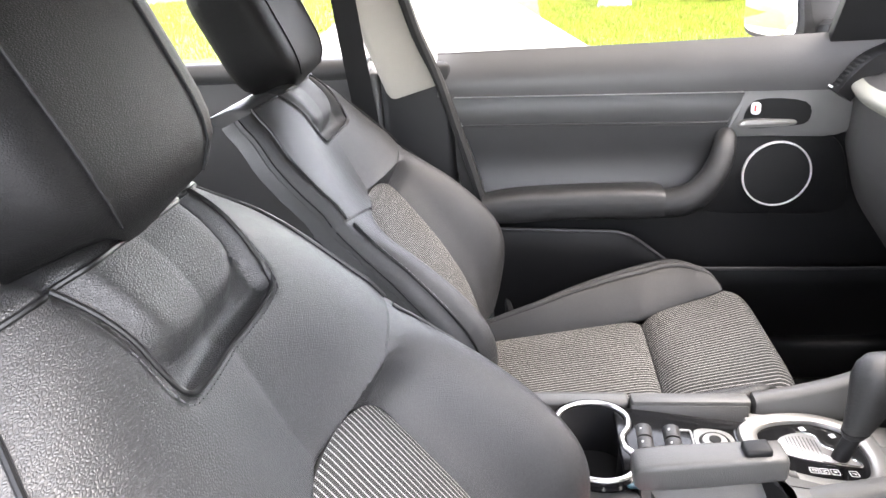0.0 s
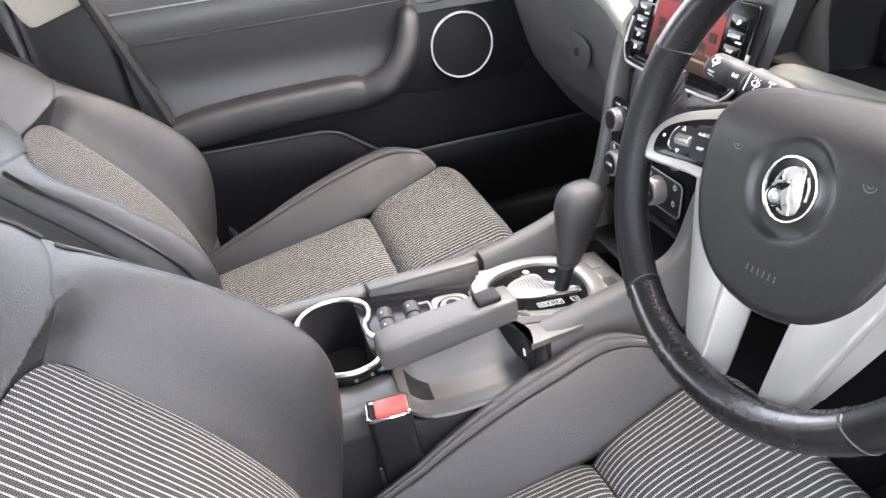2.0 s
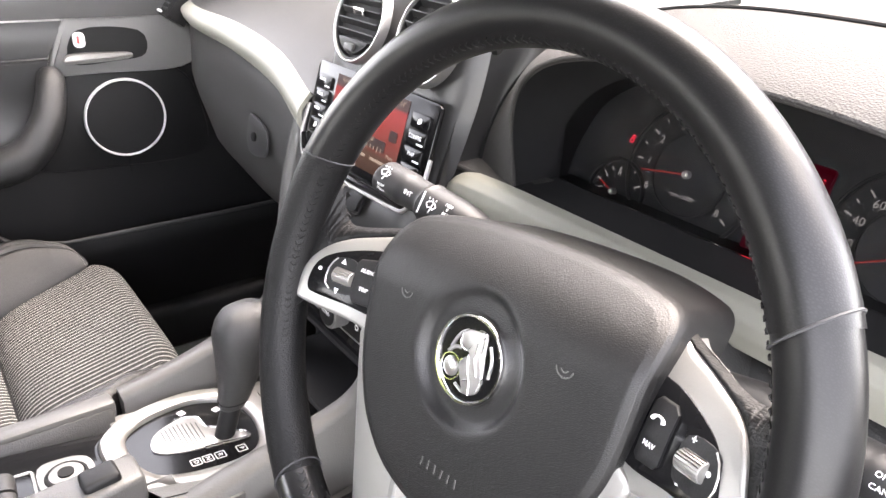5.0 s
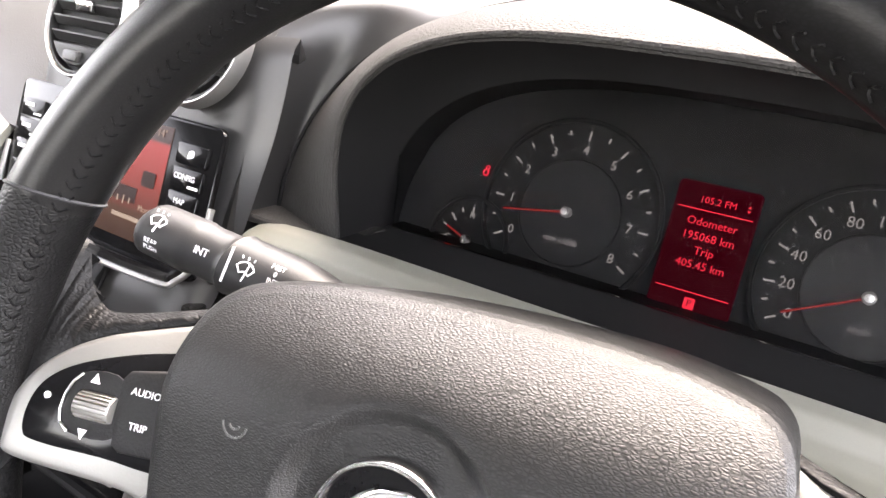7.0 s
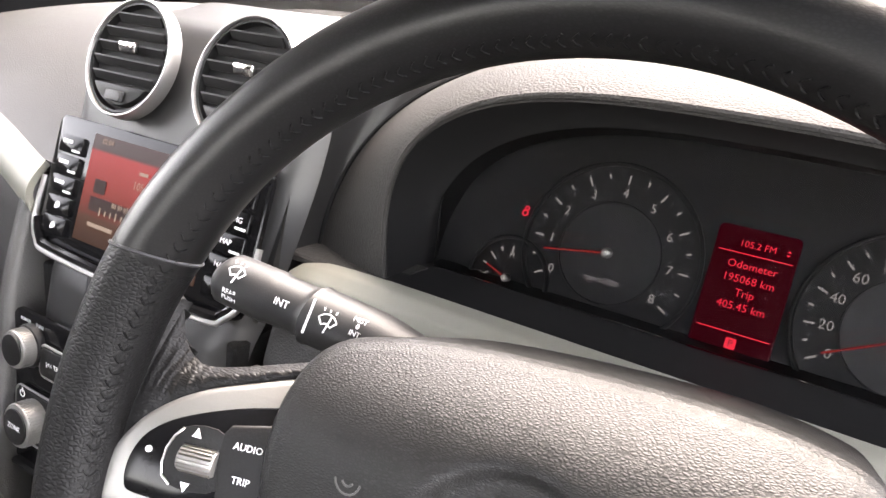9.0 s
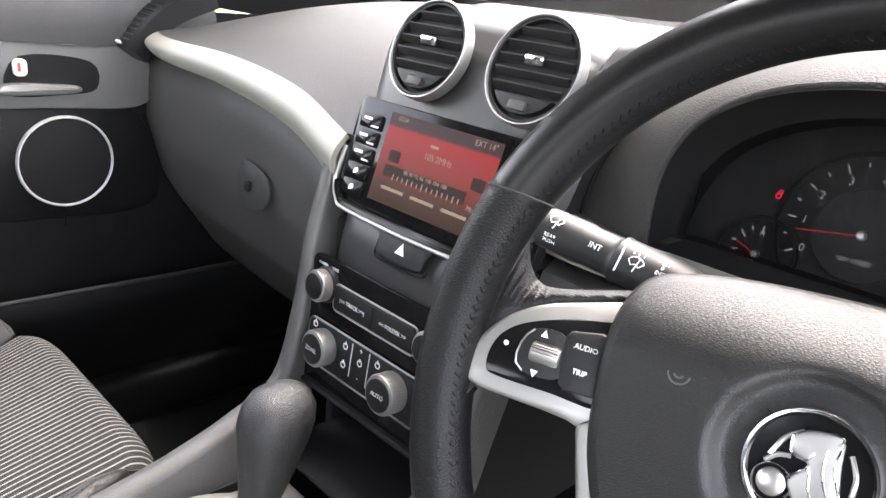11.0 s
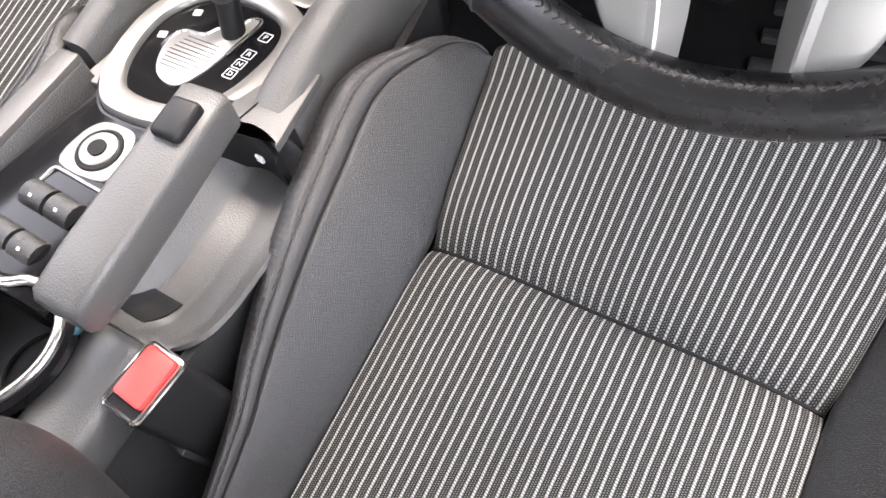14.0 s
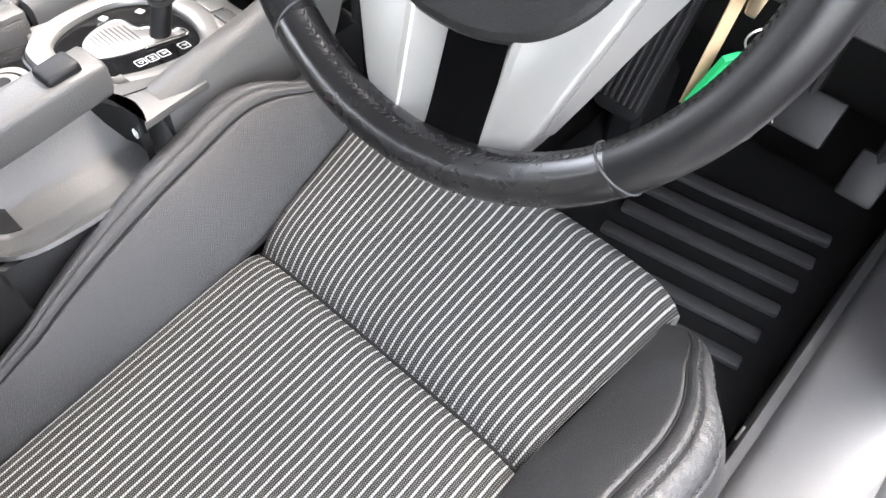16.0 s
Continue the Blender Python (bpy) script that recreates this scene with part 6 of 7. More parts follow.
# silver frame of the spokes
for sx in (-1, 1):
    flip = lambda pts: [(sx * a, b) for a, b in pts]
    pod = part("spoke", bent(prism(round_outline(flip(POD[sx]), 5), 0.018, 0.0028, at=pose(0, 0, -0.018), seg=3)), SILVER, wheel, "silver side spoke with buttons")
    part("button_panel", bent(prism(round_outline(flip(PANEL[sx]), 5), 0.004, 0.0006, at=pose(0, 0, -0.0032))), GLOSS, pod)
    keys_ = [(0.1200, 0.0165), (0.1060, 0.0195), (0.1020, 0.0180), (0.0985, -0.0085), (0.1010, -0.0112), (0.1150, -0.0118), (0.1180, -0.0095), (0.1215, 0.0135)] if sx < 0 else [(0.1130, 0.0186), (0.1035, 0.0190), (0.1010, 0.0165), (0.1000, -0.0090), (0.1025, -0.0116), (0.1125, -0.0112), (0.1152, -0.0085), (0.1160, 0.0155)]
    key = part("rocker_button", bent(prism(flip(keys_), 0.0026, 0.0010, at=pose(0, 0, 0.0004))), PLASTIC_DARK, pod)
    mid = -0.1112 if sx < 0 else 0.1080
    lettering("AUDIO" if sx < 0 else "NAV", 0.0037, on_pod(mid, 0.0096 if sx < 0 else -0.0026, 0.0032), key)
    if sx < 0:
        lettering("TRIP", 0.0037, on_pod(mid + 0.0006, -0.0020, 0.0032), key)
    else:
        part("phone_mark", tube([on_pod(mid, 0.0080, 0.0031) @ Vector((0.0036 * math.cos(a), 0.0028 * math.sin(a), 0)) for a in np.linspace(0.1, 3.0, 9)], lambda t: linear([(0, 0.0011), (0.2, 0.0011), (0.3, 0.0006), (0.7, 0.0006), (0.8, 0.0011), (1, 0.0011)], t), 6), WHITE, key)
    rc = (-0.1285, 0.0014) if sx < 0 else (0.1312, 0.0006)
    rm2 = on_pod(rc[0], rc[1], 0.0012)
    roll = part("roller", tube([rm2 @ Vector((-0.0072, 0, 0)), rm2 @ Vector((-0.0062, 0, 0)), rm2 @ Vector((0.0062, 0, 0)), rm2 @ Vector((0.0072, 0, 0))], lambda t: 0.0052 if 0.1 < t < 0.9 else 0.0046, 22, flat=0.95), SILVER, pod, "ribbed silver thumb roller")
    part("roller_rib", merge(*[tube([rm2 @ Vector((-0.0066, 0.0050 * math.cos(a), 0.0048 * math.sin(a))), rm2 @ Vector((0.0066, 0.0050 * math.cos(a), 0.0048 * math.sin(a)))], 0.00045, 4) for a in np.linspace(0.3, 2.8, 9)]), CHROME, roll)
    part("roller_cradle", prism(round_outline([(-0.0095, 0.0105), (0.0080, 0.0110), (0.0095, -0.0090), (-0.0100, -0.0110), (-0.0140, -0.0030)] if sx < 0 else [(0.0095, 0.0105), (-0.0080, 0.0100), (-0.0085, -0.0095), (0.0085, -0.0110), (0.0135, -0.0020)], 4), 0.0008, 0.0003, at=rm2 @ pose(0, 0, -0.0008)), PLASTIC_DARK, pod)
    part("cradle_edge", tube([rm2 @ Vector((sx * x, y, 0.0004)) for x, y in ((0.0085, 0.0105), (0.0115, 0.0070), (0.0135, 0.0020), (0.0140, -0.0035), (0.0130, -0.0080), (0.0090, -0.0108))], 0.0005, 5), SATIN, pod)
    for y, tri in ((0.0096, 1), (-0.0105, -1)):
        if sx < 0:
            part("arrow_mark", prism([(-0.0019, y - tri * 0.0016), (0.0019, y - tri * 0.0016), (0, y + tri * 0.0020)][::tri], 0.0003, 0, at=rm2 @ pose(-0.003, 0, 0.0002)), WHITE, pod)
        else:
            lettering("+" if tri > 0 else "-", 0.0062, rm2 @ pose(-0.004, y, 0.0003), pod)
    part("dot_mark", disc(0.0013, 0.0005, 12, 0, at=on_pod(-0.1483 if sx < 0 else 0.1392, 0.0012, 0.0008)), WHITE, pod)
    # lower spoke: a broad face, its inner side bent back along a ridge
    low = part("lower_spoke", prism(round_outline(flip([(0.1040, -0.026), (0.1020, -0.038), (0.0955, -0.057), (0.0870, -0.080), (0.0740, -0.115), (0.0640, -0.142), (0.0580, -0.155), (0.0480, -0.168), (0.0330, -0.173), (0.0315, -0.150), (0.0345, -0.100), (0.0420, -0.080), (0.0700, -0.052), (0.0860, -0.020)]), 4), 0.026, 0.0035, at=W0 @ pose(0, 0, -0.0401, -3.0), seg=3), SILVER, wheel, "satin silver lower spoke", 30)
    edge = [[W0 @ pose(0, 0, -0.0061, -3.0) @ Vector((sx * a, y, z)) for a, z in ((x0 + 0.008, -0.0082), (x0 + 0.0008, -0.0076), (x0 - 0.0008, -0.0084), (x1, -0.030), (x1 + 0.002, -0.034), (x0 + 0.008, -0.034))] for x0, x1, y in ((0.0365, 0.0235, -0.086), (0.0340, 0.0215, -0.104), (0.0315, 0.0215, -0.150), (0.0310, 0.0225, -0.172))]
    part("spoke_edge", loft(edge), SILVER, low, "", 16)
    if sx > 0:
        # its outer flank leans back
        flank = [[W0 @ Vector((sx * x, y, z)) for x, y, z in ((x0 - 0.004, y0, -0.0180), (x0, y0, -0.0160), (x1, y1, -0.0300), (x1 - 0.004, y1, -0.0340), (x0 - 0.006, y0, -0.0300))] for x0, y0, x1, y1 in ((0.1040, -0.026, 0.1225, -0.032), (0.1015, -0.038, 0.1165, -0.044), (0.0955, -0.057, 0.1085, -0.059), (0.0870, -0.080, 0.0970, -0.081), (0.0740, -0.115, 0.0800, -0.116), (0.0635, -0.144, 0.0650, -0.145))]
        part("spoke_flank", loft(flank), SILVER, low, "", 30)
part("hub_back", disc(0.075, 0.05, 28, 0.01, at=W0 @ pose(0, -0.02, -0.105)), PLASTIC_DARK, wheel)


# ---- centre console ----
console = thing("centre_console", (-0.01, 0.30, 0.30), "grey plastic centre console with cup holder and silver shifter ring", "console")
KX = 0.0
part("body", merge(box((0.19, 0.62, 0.26), 0.02, 2, at=(KX - 0.005, 0.235, 0.430)), box((0.20, 0.28, 0.12), 0.02, 2, at=(KX - 0.01, 0.50, 0.540))), PLASTIC_DARK, console)
# rails on the passenger's side
part("rail", merge(box((0.024, 0.165, 0.055), 0.004, 2, at=pose(-0.101, 0.273, 0.624, -2.5, 0, 4)), box((0.03, 0.20, 0.055), 0.008, 3, at=pose(-0.108, 0.092, 0.62, 0, 0, 0))), PLASTIC_GREY, console)
part("rail_inner", box((0.008, 0.162, 0.036), 0.002, 2, at=pose(-0.084, 0.271, 0.628, -2.5, -24, 4)), PLASTIC, console)
part("rail_driver", box((0.055, 0.155, 0.05), 0.012, 3, at=pose(0.103, 0.105, 0.614, 0, 0, 2)), PLASTIC_GREY, console)
# gloss deck
part("deck", prism([(-0.080, 0.165), (-0.070, 0.34), (-0.078, 0.36), (-0.078, 0.52), (0.066, 0.52), (0.058, 0.352), (0.046, 0.33), (0.056, 0.165)], 0.010, 0.002, at=pose(0, 0, 0.6562, -5.7)), GLOSS, console)
part("front_deck", prism([(-0.098, 0.345), (-0.092, 0.54), (0.068, 0.54), (0.074, 0.390), (0.058, 0.352)], 0.010, 0.003, at=pose(0, 0, 0.6542, -5.7)), SILVER, console, "silver painted shifter surround plate")
# cup holder: two joined wells with a bright lip
lobes = [(0.010, 0.171), (0.026, 0.180), (0.048, 0.181), (0.070, 0.167), (0.079, 0.140), (0.070, 0.108), (0.045, 0.090), (0.0, 0.086), (-0.045, 0.085), (-0.073, 0.099), (-0.087, 0.130), (-0.080, 0.162), (-0.058, 0.180), (-0.032, 0.180), (-0.012, 0.170)]
lip = round_outline(lobes, 5)
part("cup_holder", surf(lambda s, t: Vector((lip[round(s * len(lip)) % len(lip)][0] * mixed(1, 0.86, t) - 0.002 * t, (lip[round(s * len(lip)) % len(lip)][1] - 0.135) * mixed(1, 0.90, t) + 0.135, mixed(0.648, 0.575, t))), len(lip), 8, closed=True, thick=0.003, inside=(0.3, 0.12, 0.6)), DARK, console, "deep black cup well", 60)
part("cup_floor", prism([(x * 0.87, (y - 0.135) * 0.91 + 0.135) for x, y in lip], 0.004, 0, at=Matrix.Translation((0, 0, 0.574))), RUBBER, console)
part("cup_ridge", tube([(0.028 + 0.034 * math.cos(a), 0.134 + 0.034 * math.sin(a), 0.580) for a in np.linspace(0, 2 * math.pi, 30, endpoint=False)], 0.0025, 6, closed=True), RUBBER, console)
part("cup_lip", tube([(x, y, 0.650) for x, y in lip], 0.0040, 10, closed=True), SATIN, console, "bright chrome cup holder lip", 60)
part("cup_collar", tube([(x * 1.07, (y - 0.135) * 1.06 + 0.135, 0.645) for x, y in lip], 0.006, 8, closed=True), GLOSS, console)
# flat dark teal patch on the deck beside the cup lip
part("teal_patch", prism(round_outline([(0.056, 0.188), (0.074, 0.174), (0.083, 0.163), (0.084, 0.184), (0.068, 0.194)], 3), 0.003, 0.001, at=Matrix.Translation((0, 0, 0.6455))), TEAL, console)

# window switches
sm = Matrix.Translation((-0.010, 0.222, 0.638)) @ pose(0, 0, 0, 0, 0, -3)
part("switch_frame", tube([sm @ Vector((x, y, 0.003)) for x, y in rounded(0.058, 0.078, 0.004)], 0.0018, 6, closed=True), SILVER, console)
part("switch_well", prism(rounded(0.056, 0.076, 0.004), 0.0015, 0, at=sm), GLOSS, console)
for y in (-0.018, 0.018):
    for x in (-0.014, 0.014):
        sw = part("window_switch", (lambda b: b)(tube([sm @ Vector((x - 0.012, y - 0.005, 0.005)), sm @ Vector((x + 0.012, y - 0.005, 0.005))], 0.0115, 14, flat=0.85, up=(0, 0, 1))), PLASTIC, console, "black rocker window switch")
        part("switch_mark", box((0.0032, 0.0026, 0.0005), 0, at=sm @ pose(x, y - 0.009, 0.0147, 20)), GREYPRINT, sw)
# lock dial behind the shifter
km = Matrix.Translation((-0.014, 0.289, 0.638))
part("dial_plate", prism(round_outline([(-0.024, -0.022), (-0.027, 0.005), (-0.018, 0.022), (0.0, 0.026), (0.018, 0.022), (0.026, 0.0), (0.022, -0.022)], 4), 0.003, 0.001, at=km), SILVER, console)
dl = part("mirror_dial", disc(0.0160, 0.006, 36, 0.002, at=km), SILVER, console, "silver round dial with a dark centre")
part("dial_edge", ring(0.0200, 0.0158, 0.0045, 36, at=km), DARK, dl)
part("dial_hub", disc(0.0075, 0.0015, 24, 0, at=km @ pose(0, 0, 0.006)), DARK, dl)

# shifter gate
shifter = thing("gear_selector", (0.005, 0.41, 0.64), "automatic gear lever with black knob in a silver ring", "gear lever")
gm = pose(-0.015, 0.415, 0.6222, -5.7)
rl = round_outline([(-0.020, -0.093), (-0.042, -0.085), (-0.063, -0.060), (-0.077, -0.020), (-0.081, 0.022), (-0.067, 0.062), (-0.038, 0.083), (0.004, 0.088), (0.046, 0.074), (0.070, 0.052), (0.080, 0.020), (0.080, -0.010), (0.075, -0.042), (0.060, -0.072), (0.022, -0.090)], 5)
inner_rl = round_outline([(-0.014, -0.068), (-0.034, -0.062), (-0.050, -0.040), (-0.060, -0.008), (-0.061, 0.020), (-0.050, 0.046), (-0.030, 0.061), (0.000, 0.064), (0.030, 0.057), (0.048, 0.044), (0.056, 0.020), (0.056, -0.008), (0.052, -0.032), (0.042, -0.054), (0.016, -0.066)], 5)
rings = []
for (x, y), (u, v) in zip(rl, inner_rl):
    p, q = Vector((x, y, 0)), Vector((u, v, 0))
    rings.append([gm @ (p.lerp(q, f) + Vector((0, 0, z))) for f, z in ((0.0, 0.0), (0.02, 0.0060), (0.10, 0.0092), (0.55, 0.0100), (0.92, 0.0085), (1.0, 0.0055), (1.0, 0.0))])
part("ring", loft(rings, closed=True), SILVER, shifter, "broad satin silver ring", 50)
part("ring_edge", tube([gm @ Vector((x * 1.02, y * 1.02, 0.001)) for x, y in rl], 0.0022, 6, closed=True), GLOSS, shifter)
part("gate_plate", prism([(x * 1.02, y * 1.02) for x, y in inner_rl], 0.003, 0, at=gm), GLOSS, shifter)
gate = [(-0.022, -0.039), (-0.038, -0.012), (-0.034, 0.010), (-0.014, 0.014), (-0.006, 0.026), (0.006, 0.024), (0.010, 0.044), (0.022, 0.046), (0.020, 0.010), (0.016, -0.022), (0.004, -0.046)]
part("gate_cover", prism(round_outline(gate, 4), 0.0048, 0.001, at=gm), SATIN_RIM, shifter, "ribbed silver grey gate slide")
for k in range(9):
    part("slide_rib", box((0.044 - 0.0022 * abs(k - 4), 0.0012, 0.0008), 0.0003, 1, at=gm @ pose(-0.008, -0.030 + 0.0046 * k, 0.0050)), PLASTIC_GREY, shifter)
part("gate_edge", tube([gm @ Vector((x * 1.04, y * 1.04, 0.0042)) for x, y in round_outline(gate, 4)[4:34]], 0.0016, 6), CHROME, shifter)
for w, y in zip("PRND", (0.0345, 0.0115, -0.0015, -0.0140)):
    sq = part("gear_mark", tube([gm @ Vector((0.0372 + x, y + b_, 0.0033)) for x, b_ in rounded(0.0100, 0.0100, 0.001, 2)], 0.0005, 4, closed=True), WHITE, shifter)
    lettering(w, 0.0074, gm @ pose(0.0372, y, 0.0033), sq, WHITE)
for x, y in ((-0.050, 0.000), (-0.040, 0.036)):
    part("gear_mark", prism(rounded(0.008, 0.008, 0.001), 0.0006, 0, at=gm @ pose(x, y, 0.0031, 0, 0, 20)), GREYPRINT, shifter)
# lever: slim shaft, then a leaning bulb
base = Vector((-0.006, 0.441, 0.620))
tip = Vector((-0.017, 0.490, 0.748))
part("shaft", tube([base, base.lerp(tip, 0.34)], 0.0105, 14), PLASTIC_DARK, shifter)
kn = []
for a, w, d, off in ((0.28, 0.012, 0.013, 0), (0.33, 0.014, 0.016, 0), (0.45, 0.0165, 0.0195, 0), (0.62, 0.0205, 0.0245, -0.002), (0.80, 0.0250, 0.0300, -0.005), (0.92, 0.0270, 0.0325, -0.008), (1.02, 0.0260, 0.0310, -0.010), (1.10, 0.0210, 0.0250, -0.012), (1.145, 0.012, 0.015, -0.013), (1.155, 0.002, 0.003, -0.013)):
    c = base.lerp(tip, a) + Vector((0, off, 0))
    kn.append([c + Vector((w * math.copysign(abs(math.cos(b)) ** 0.85, math.cos(b)), d * math.copysign(abs(math.sin(b)) ** 0.85, math.sin(b)), 0)) for b in np.linspace(0, 2 * math.pi, 28, endpoint=False)])
part("knob", loft(kn), LEATHER, shifter, "black leather gear knob", 60)
part("knob_trim", tube([p + Vector((0, 0, 0.001)) for p in kn[1]], 0.0008, 6, closed=True), DARK, shifter)
# button plate before the tray
part("button_plate", prism(rounded(0.112, 0.036, 0.005), 0.004, 0.0015, at=pose(-0.022, 0.5135, 0.6120, -5.7)), SILVER, console)
for x in (-0.018, 0.012, 0.042):
    part("console_button", prism(rounded(0.027, 0.018, 0.003), 0.003, 0.001, at=pose(x - 0.034, 0.5135, 0.6155, -5.7)), SILVER if x < 0.02 else PLASTIC_GREY, console)

# ---- handbrake along the console's driver side ----
brake = thing("handbrake", (0.08, 0.25, 0.60), "grey moulded handbrake lever with a black button", "handbrake")
hb = []
for a, w, h in ((0.0, 0.017, 0.012), (0.03, 0.0205, 0.016), (0.2, 0.0215, 0.018), (0.5, 0.0210, 0.018), (0.8, 0.0200, 0.017), (0.98, 0.0195, 0.016), (1.0, 0.017, 0.013)):
    c = Vector((0.1005, 0.168, 0.686)).lerp(Vector((0.0945, 0.335, 0.698)), a)
    d = Vector((-0.04, 1, 0)).normalized()
    sd = Vector((d.y, -d.x, 0))
    hb.append([c + sd * w * math.copysign(abs(math.cos(b)) ** 0.3, math.cos(b)) + Vector((0, 0, h * math.copysign(abs(math.sin(b)) ** 0.35, math.sin(b)))) for b in np.linspace(0, 2 * math.pi, 24, endpoint=False)])
part("grip", loft(hb), PLASTIC_GREY, brake, "", 50)
part("release_button", box((0.024, 0.030, 0.016), 0.004, 3, at=pose(0.0965, 0.304, 0.7120, 5, 0, 2)), PLASTIC_DARK, brake, "black square release button")


# hollow between the lever and the driver's seat
def hollow(s, t):
    y = mixed(0.185, 0.372, s)
    x = mixed(0.040, 0.140 - 0.030 * abs(2 * s - 1) ** 5, t)
    ends = max(0.0, 1 - (1 - s) / 0.10) ** 2 * 0.045 + max(0.0, 1 - s / 0.16) ** 2 * 0.030
    z = linear([(0, 0.640), (0.16, 0.612), (0.34, 0.593), (0.6, 0.588), (0.85, 0.594), (1, 0.603)], t) + ends
    return (x, y, min(z - ends * t ** 3, 0.640))


part("bin", surf(hollow, 40, 24, thick=0.004, inside=(0.09, 0.28, 0.3)), PLASTIC_GREY, console, "smooth grey hollow", 60)
BIN_ARC = [(0.048, 0.335), (0.061, 0.343), (0.074, 0.3495), (0.088, 0.352), (0.103, 0.3495), (0.116, 0.344)]
rim_line = smooth_path([(x, y, 0.638 - 0.25 * max(0.0, x - 0.09)) for x, y in BIN_ARC], 5)
# front wall of the hollow, its black colour standing in for shade down there
part("bin_end_shaded", loft([[p + Vector((0, -0.0035, 0)), p + Vector((0, -0.001, 0.003)), p + Vector((0, 0.003, 0.002)), p + Vector((0, 0.004, -0.042)), p + Vector((0, -0.0035, -0.042))] for p in rim_line]), PLASTIC_DARK, console)
apron = [(p.x, p.y + 0.003) for p in rim_line] + [(0.113, 0.372), (0.108, 0.420), (0.080, 0.420), (0.060, 0.372)]
part("bin_apron", prism(apron, 0.008, 0.002, at=Matrix.Translation((0, 0, 0.6365))), PLASTIC_GREY, console)
part("apron_joint", tube([(0.0735, 0.354, 0.6446), (0.078, 0.372, 0.6448), (0.082, 0.390, 0.6448)], 0.0008, 5), DARK, console)
part("bin_clip", box((0.008, 0.003, 0.008), 0.001, 1, at=pose(0.0875, 0.3475, 0.613, 0, 0, -8)), WHITE, console)


def slot(s, t):
    x, y, z = hollow(mixed(0.07, 0.21, s), mixed(0.20 + 0.12 * s, 0.56 - 0.06 * (1 - s), t))
    return (x, y, z + 0.0012)


part("lever_slot", surf(slot, 10, 10, thick=0.001, inside=(0.09, 0.28, 0.3)), DARK, brake)
part("side_skirt", surf(lambda s, t: (mixed(0.112, 0.122, t) + 0.024 * math.sin(math.pi * s), mixed(0.02, 0.58, s), mixed(0.596, 0.30, t)), 20, 6, thick=0.008, inside=(-0.5, 0.3, 0.4)), PLASTIC, console)
part("side_skirt", surf(lambda s, t: (-mixed(0.112, 0.118, t), mixed(0.02, 0.58, s), mixed(0.615, 0.30, t)), 20, 6, thick=0.008, inside=(0.5, 0.3, 0.4)), PLASTIC, console)
part("rear_cover", box((0.20, 0.10, 0.09), 0.025, 3, at=(-0.005, 0.005, 0.615)), LEATHER, console)

# ---- seat belt buckle ----
buckle = thing("belt_buckle", (0.145, 0.155, 0.50), "black seat belt buckle with a red release button", "belt buckle")
um = axes((0.143, 0.161, 0.643), (0.94, -0.10, -0.02), (0.10, 0.94, 0.05))
part("stem", prism(rounded(0.034, 0.050, 0.008), 0.13, 0.004, at=um @ pose(0, 0, -0.134)), PLASTIC_DARK, buckle)
part("silver_frame", tube([um @ Vector((x, y, -0.003)) for x, y in rounded(0.030, 0.046, 0.004)], 0.0022, 8, closed=True), CHROME, buckle)
part("release_button", prism(rounded(0.025, 0.036, 0.003), 0.006, 0.002, at=um @ pose(-0.001, 0.003, -0.005)), RED, buckle, "bright red release button")
part("latch_slot", prism(rounded(0.024, 0.006, 0.002), 0.001, 0, at=um @ pose(0, -0.018, -0.0035)), DARK, buckle)
part("ribbed_sleeve", merge(*[box((0.030, 0.005, 0.05), 0.001, 1, at=um @ pose(0.0, -0.026 + 0.0065 * k, -0.10)) for k in range(8)]), PLASTIC, buckle)
for k in range(4):
    part("print_bar", box((0.004, 0.0006, 0.006), 0, at=um @ pose(-0.010 + 0.006 * k, -0.0253, -0.035)), PLASTIC, buckle)

# ---- pedals and mat ----
mat_ = thing("floor_mat", (0.45, 0.80, 0.31), "black rubber floor mat with ribs", "floor mat")
part("mat_sheet", prism(rounded(0.42, 0.62, 0.04), 0.010, 0.004, at=Matrix.Translation((0.44, 0.80, 0.302)) @ pose(0, 0, 0, 3)), CARPET, mat_)
for k in range(6):
    part("rib", box((0.25, 0.020, 0.012), 0.004, 2, at=pose(0.488, 0.73 + 0.050 * k, 0.315 + 0.0026 * k, 3, 0, 9)), MATRUBBER, mat_)
for name, x, z, w in (("brake_pedal", 0.500, 0.540, 0.086), ("accelerator_pedal", 0.602, 0.500, 0.045)):
    pd = thing(name, (x, 1.0, 0.5), "black rubber foot pedal", "pedal")
    part("pad", box((w, 0.012, 0.06), 0.005, 2, at=pose(x, 0.93, z, -28)), PLASTIC_DARK, pd)
    part("arm", tube(smooth_path([(x, 0.94, z + 0.01), (x, 0.97, z + 0.12), (x, 1.06, z + 0.25)], 4), 0.008, 8), DARK, pd)

rest = thing("footrest", (0.285, 0.95, 0.30), "black ribbed rubber footrest beside the pedals", "footrest")
fr = pose(0.288, 0.965, 0.50, 62)
part("pad", prism(rounded(0.078, 0.205, 0.018), 0.014, 0.004, at=fr), DARK, rest)
for k in range(7):
    part("rib", box((0.0045, 0.170, 0.005), 0.0015, 1, at=fr @ pose(-0.030 + 0.010 * k, 0, 0.015)), RUBBER, rest)
part("bracket", box((0.05, 0.10, 0.14), 0.01, 1, at=(0.288, 1.0, 0.372)), DARK, rest)

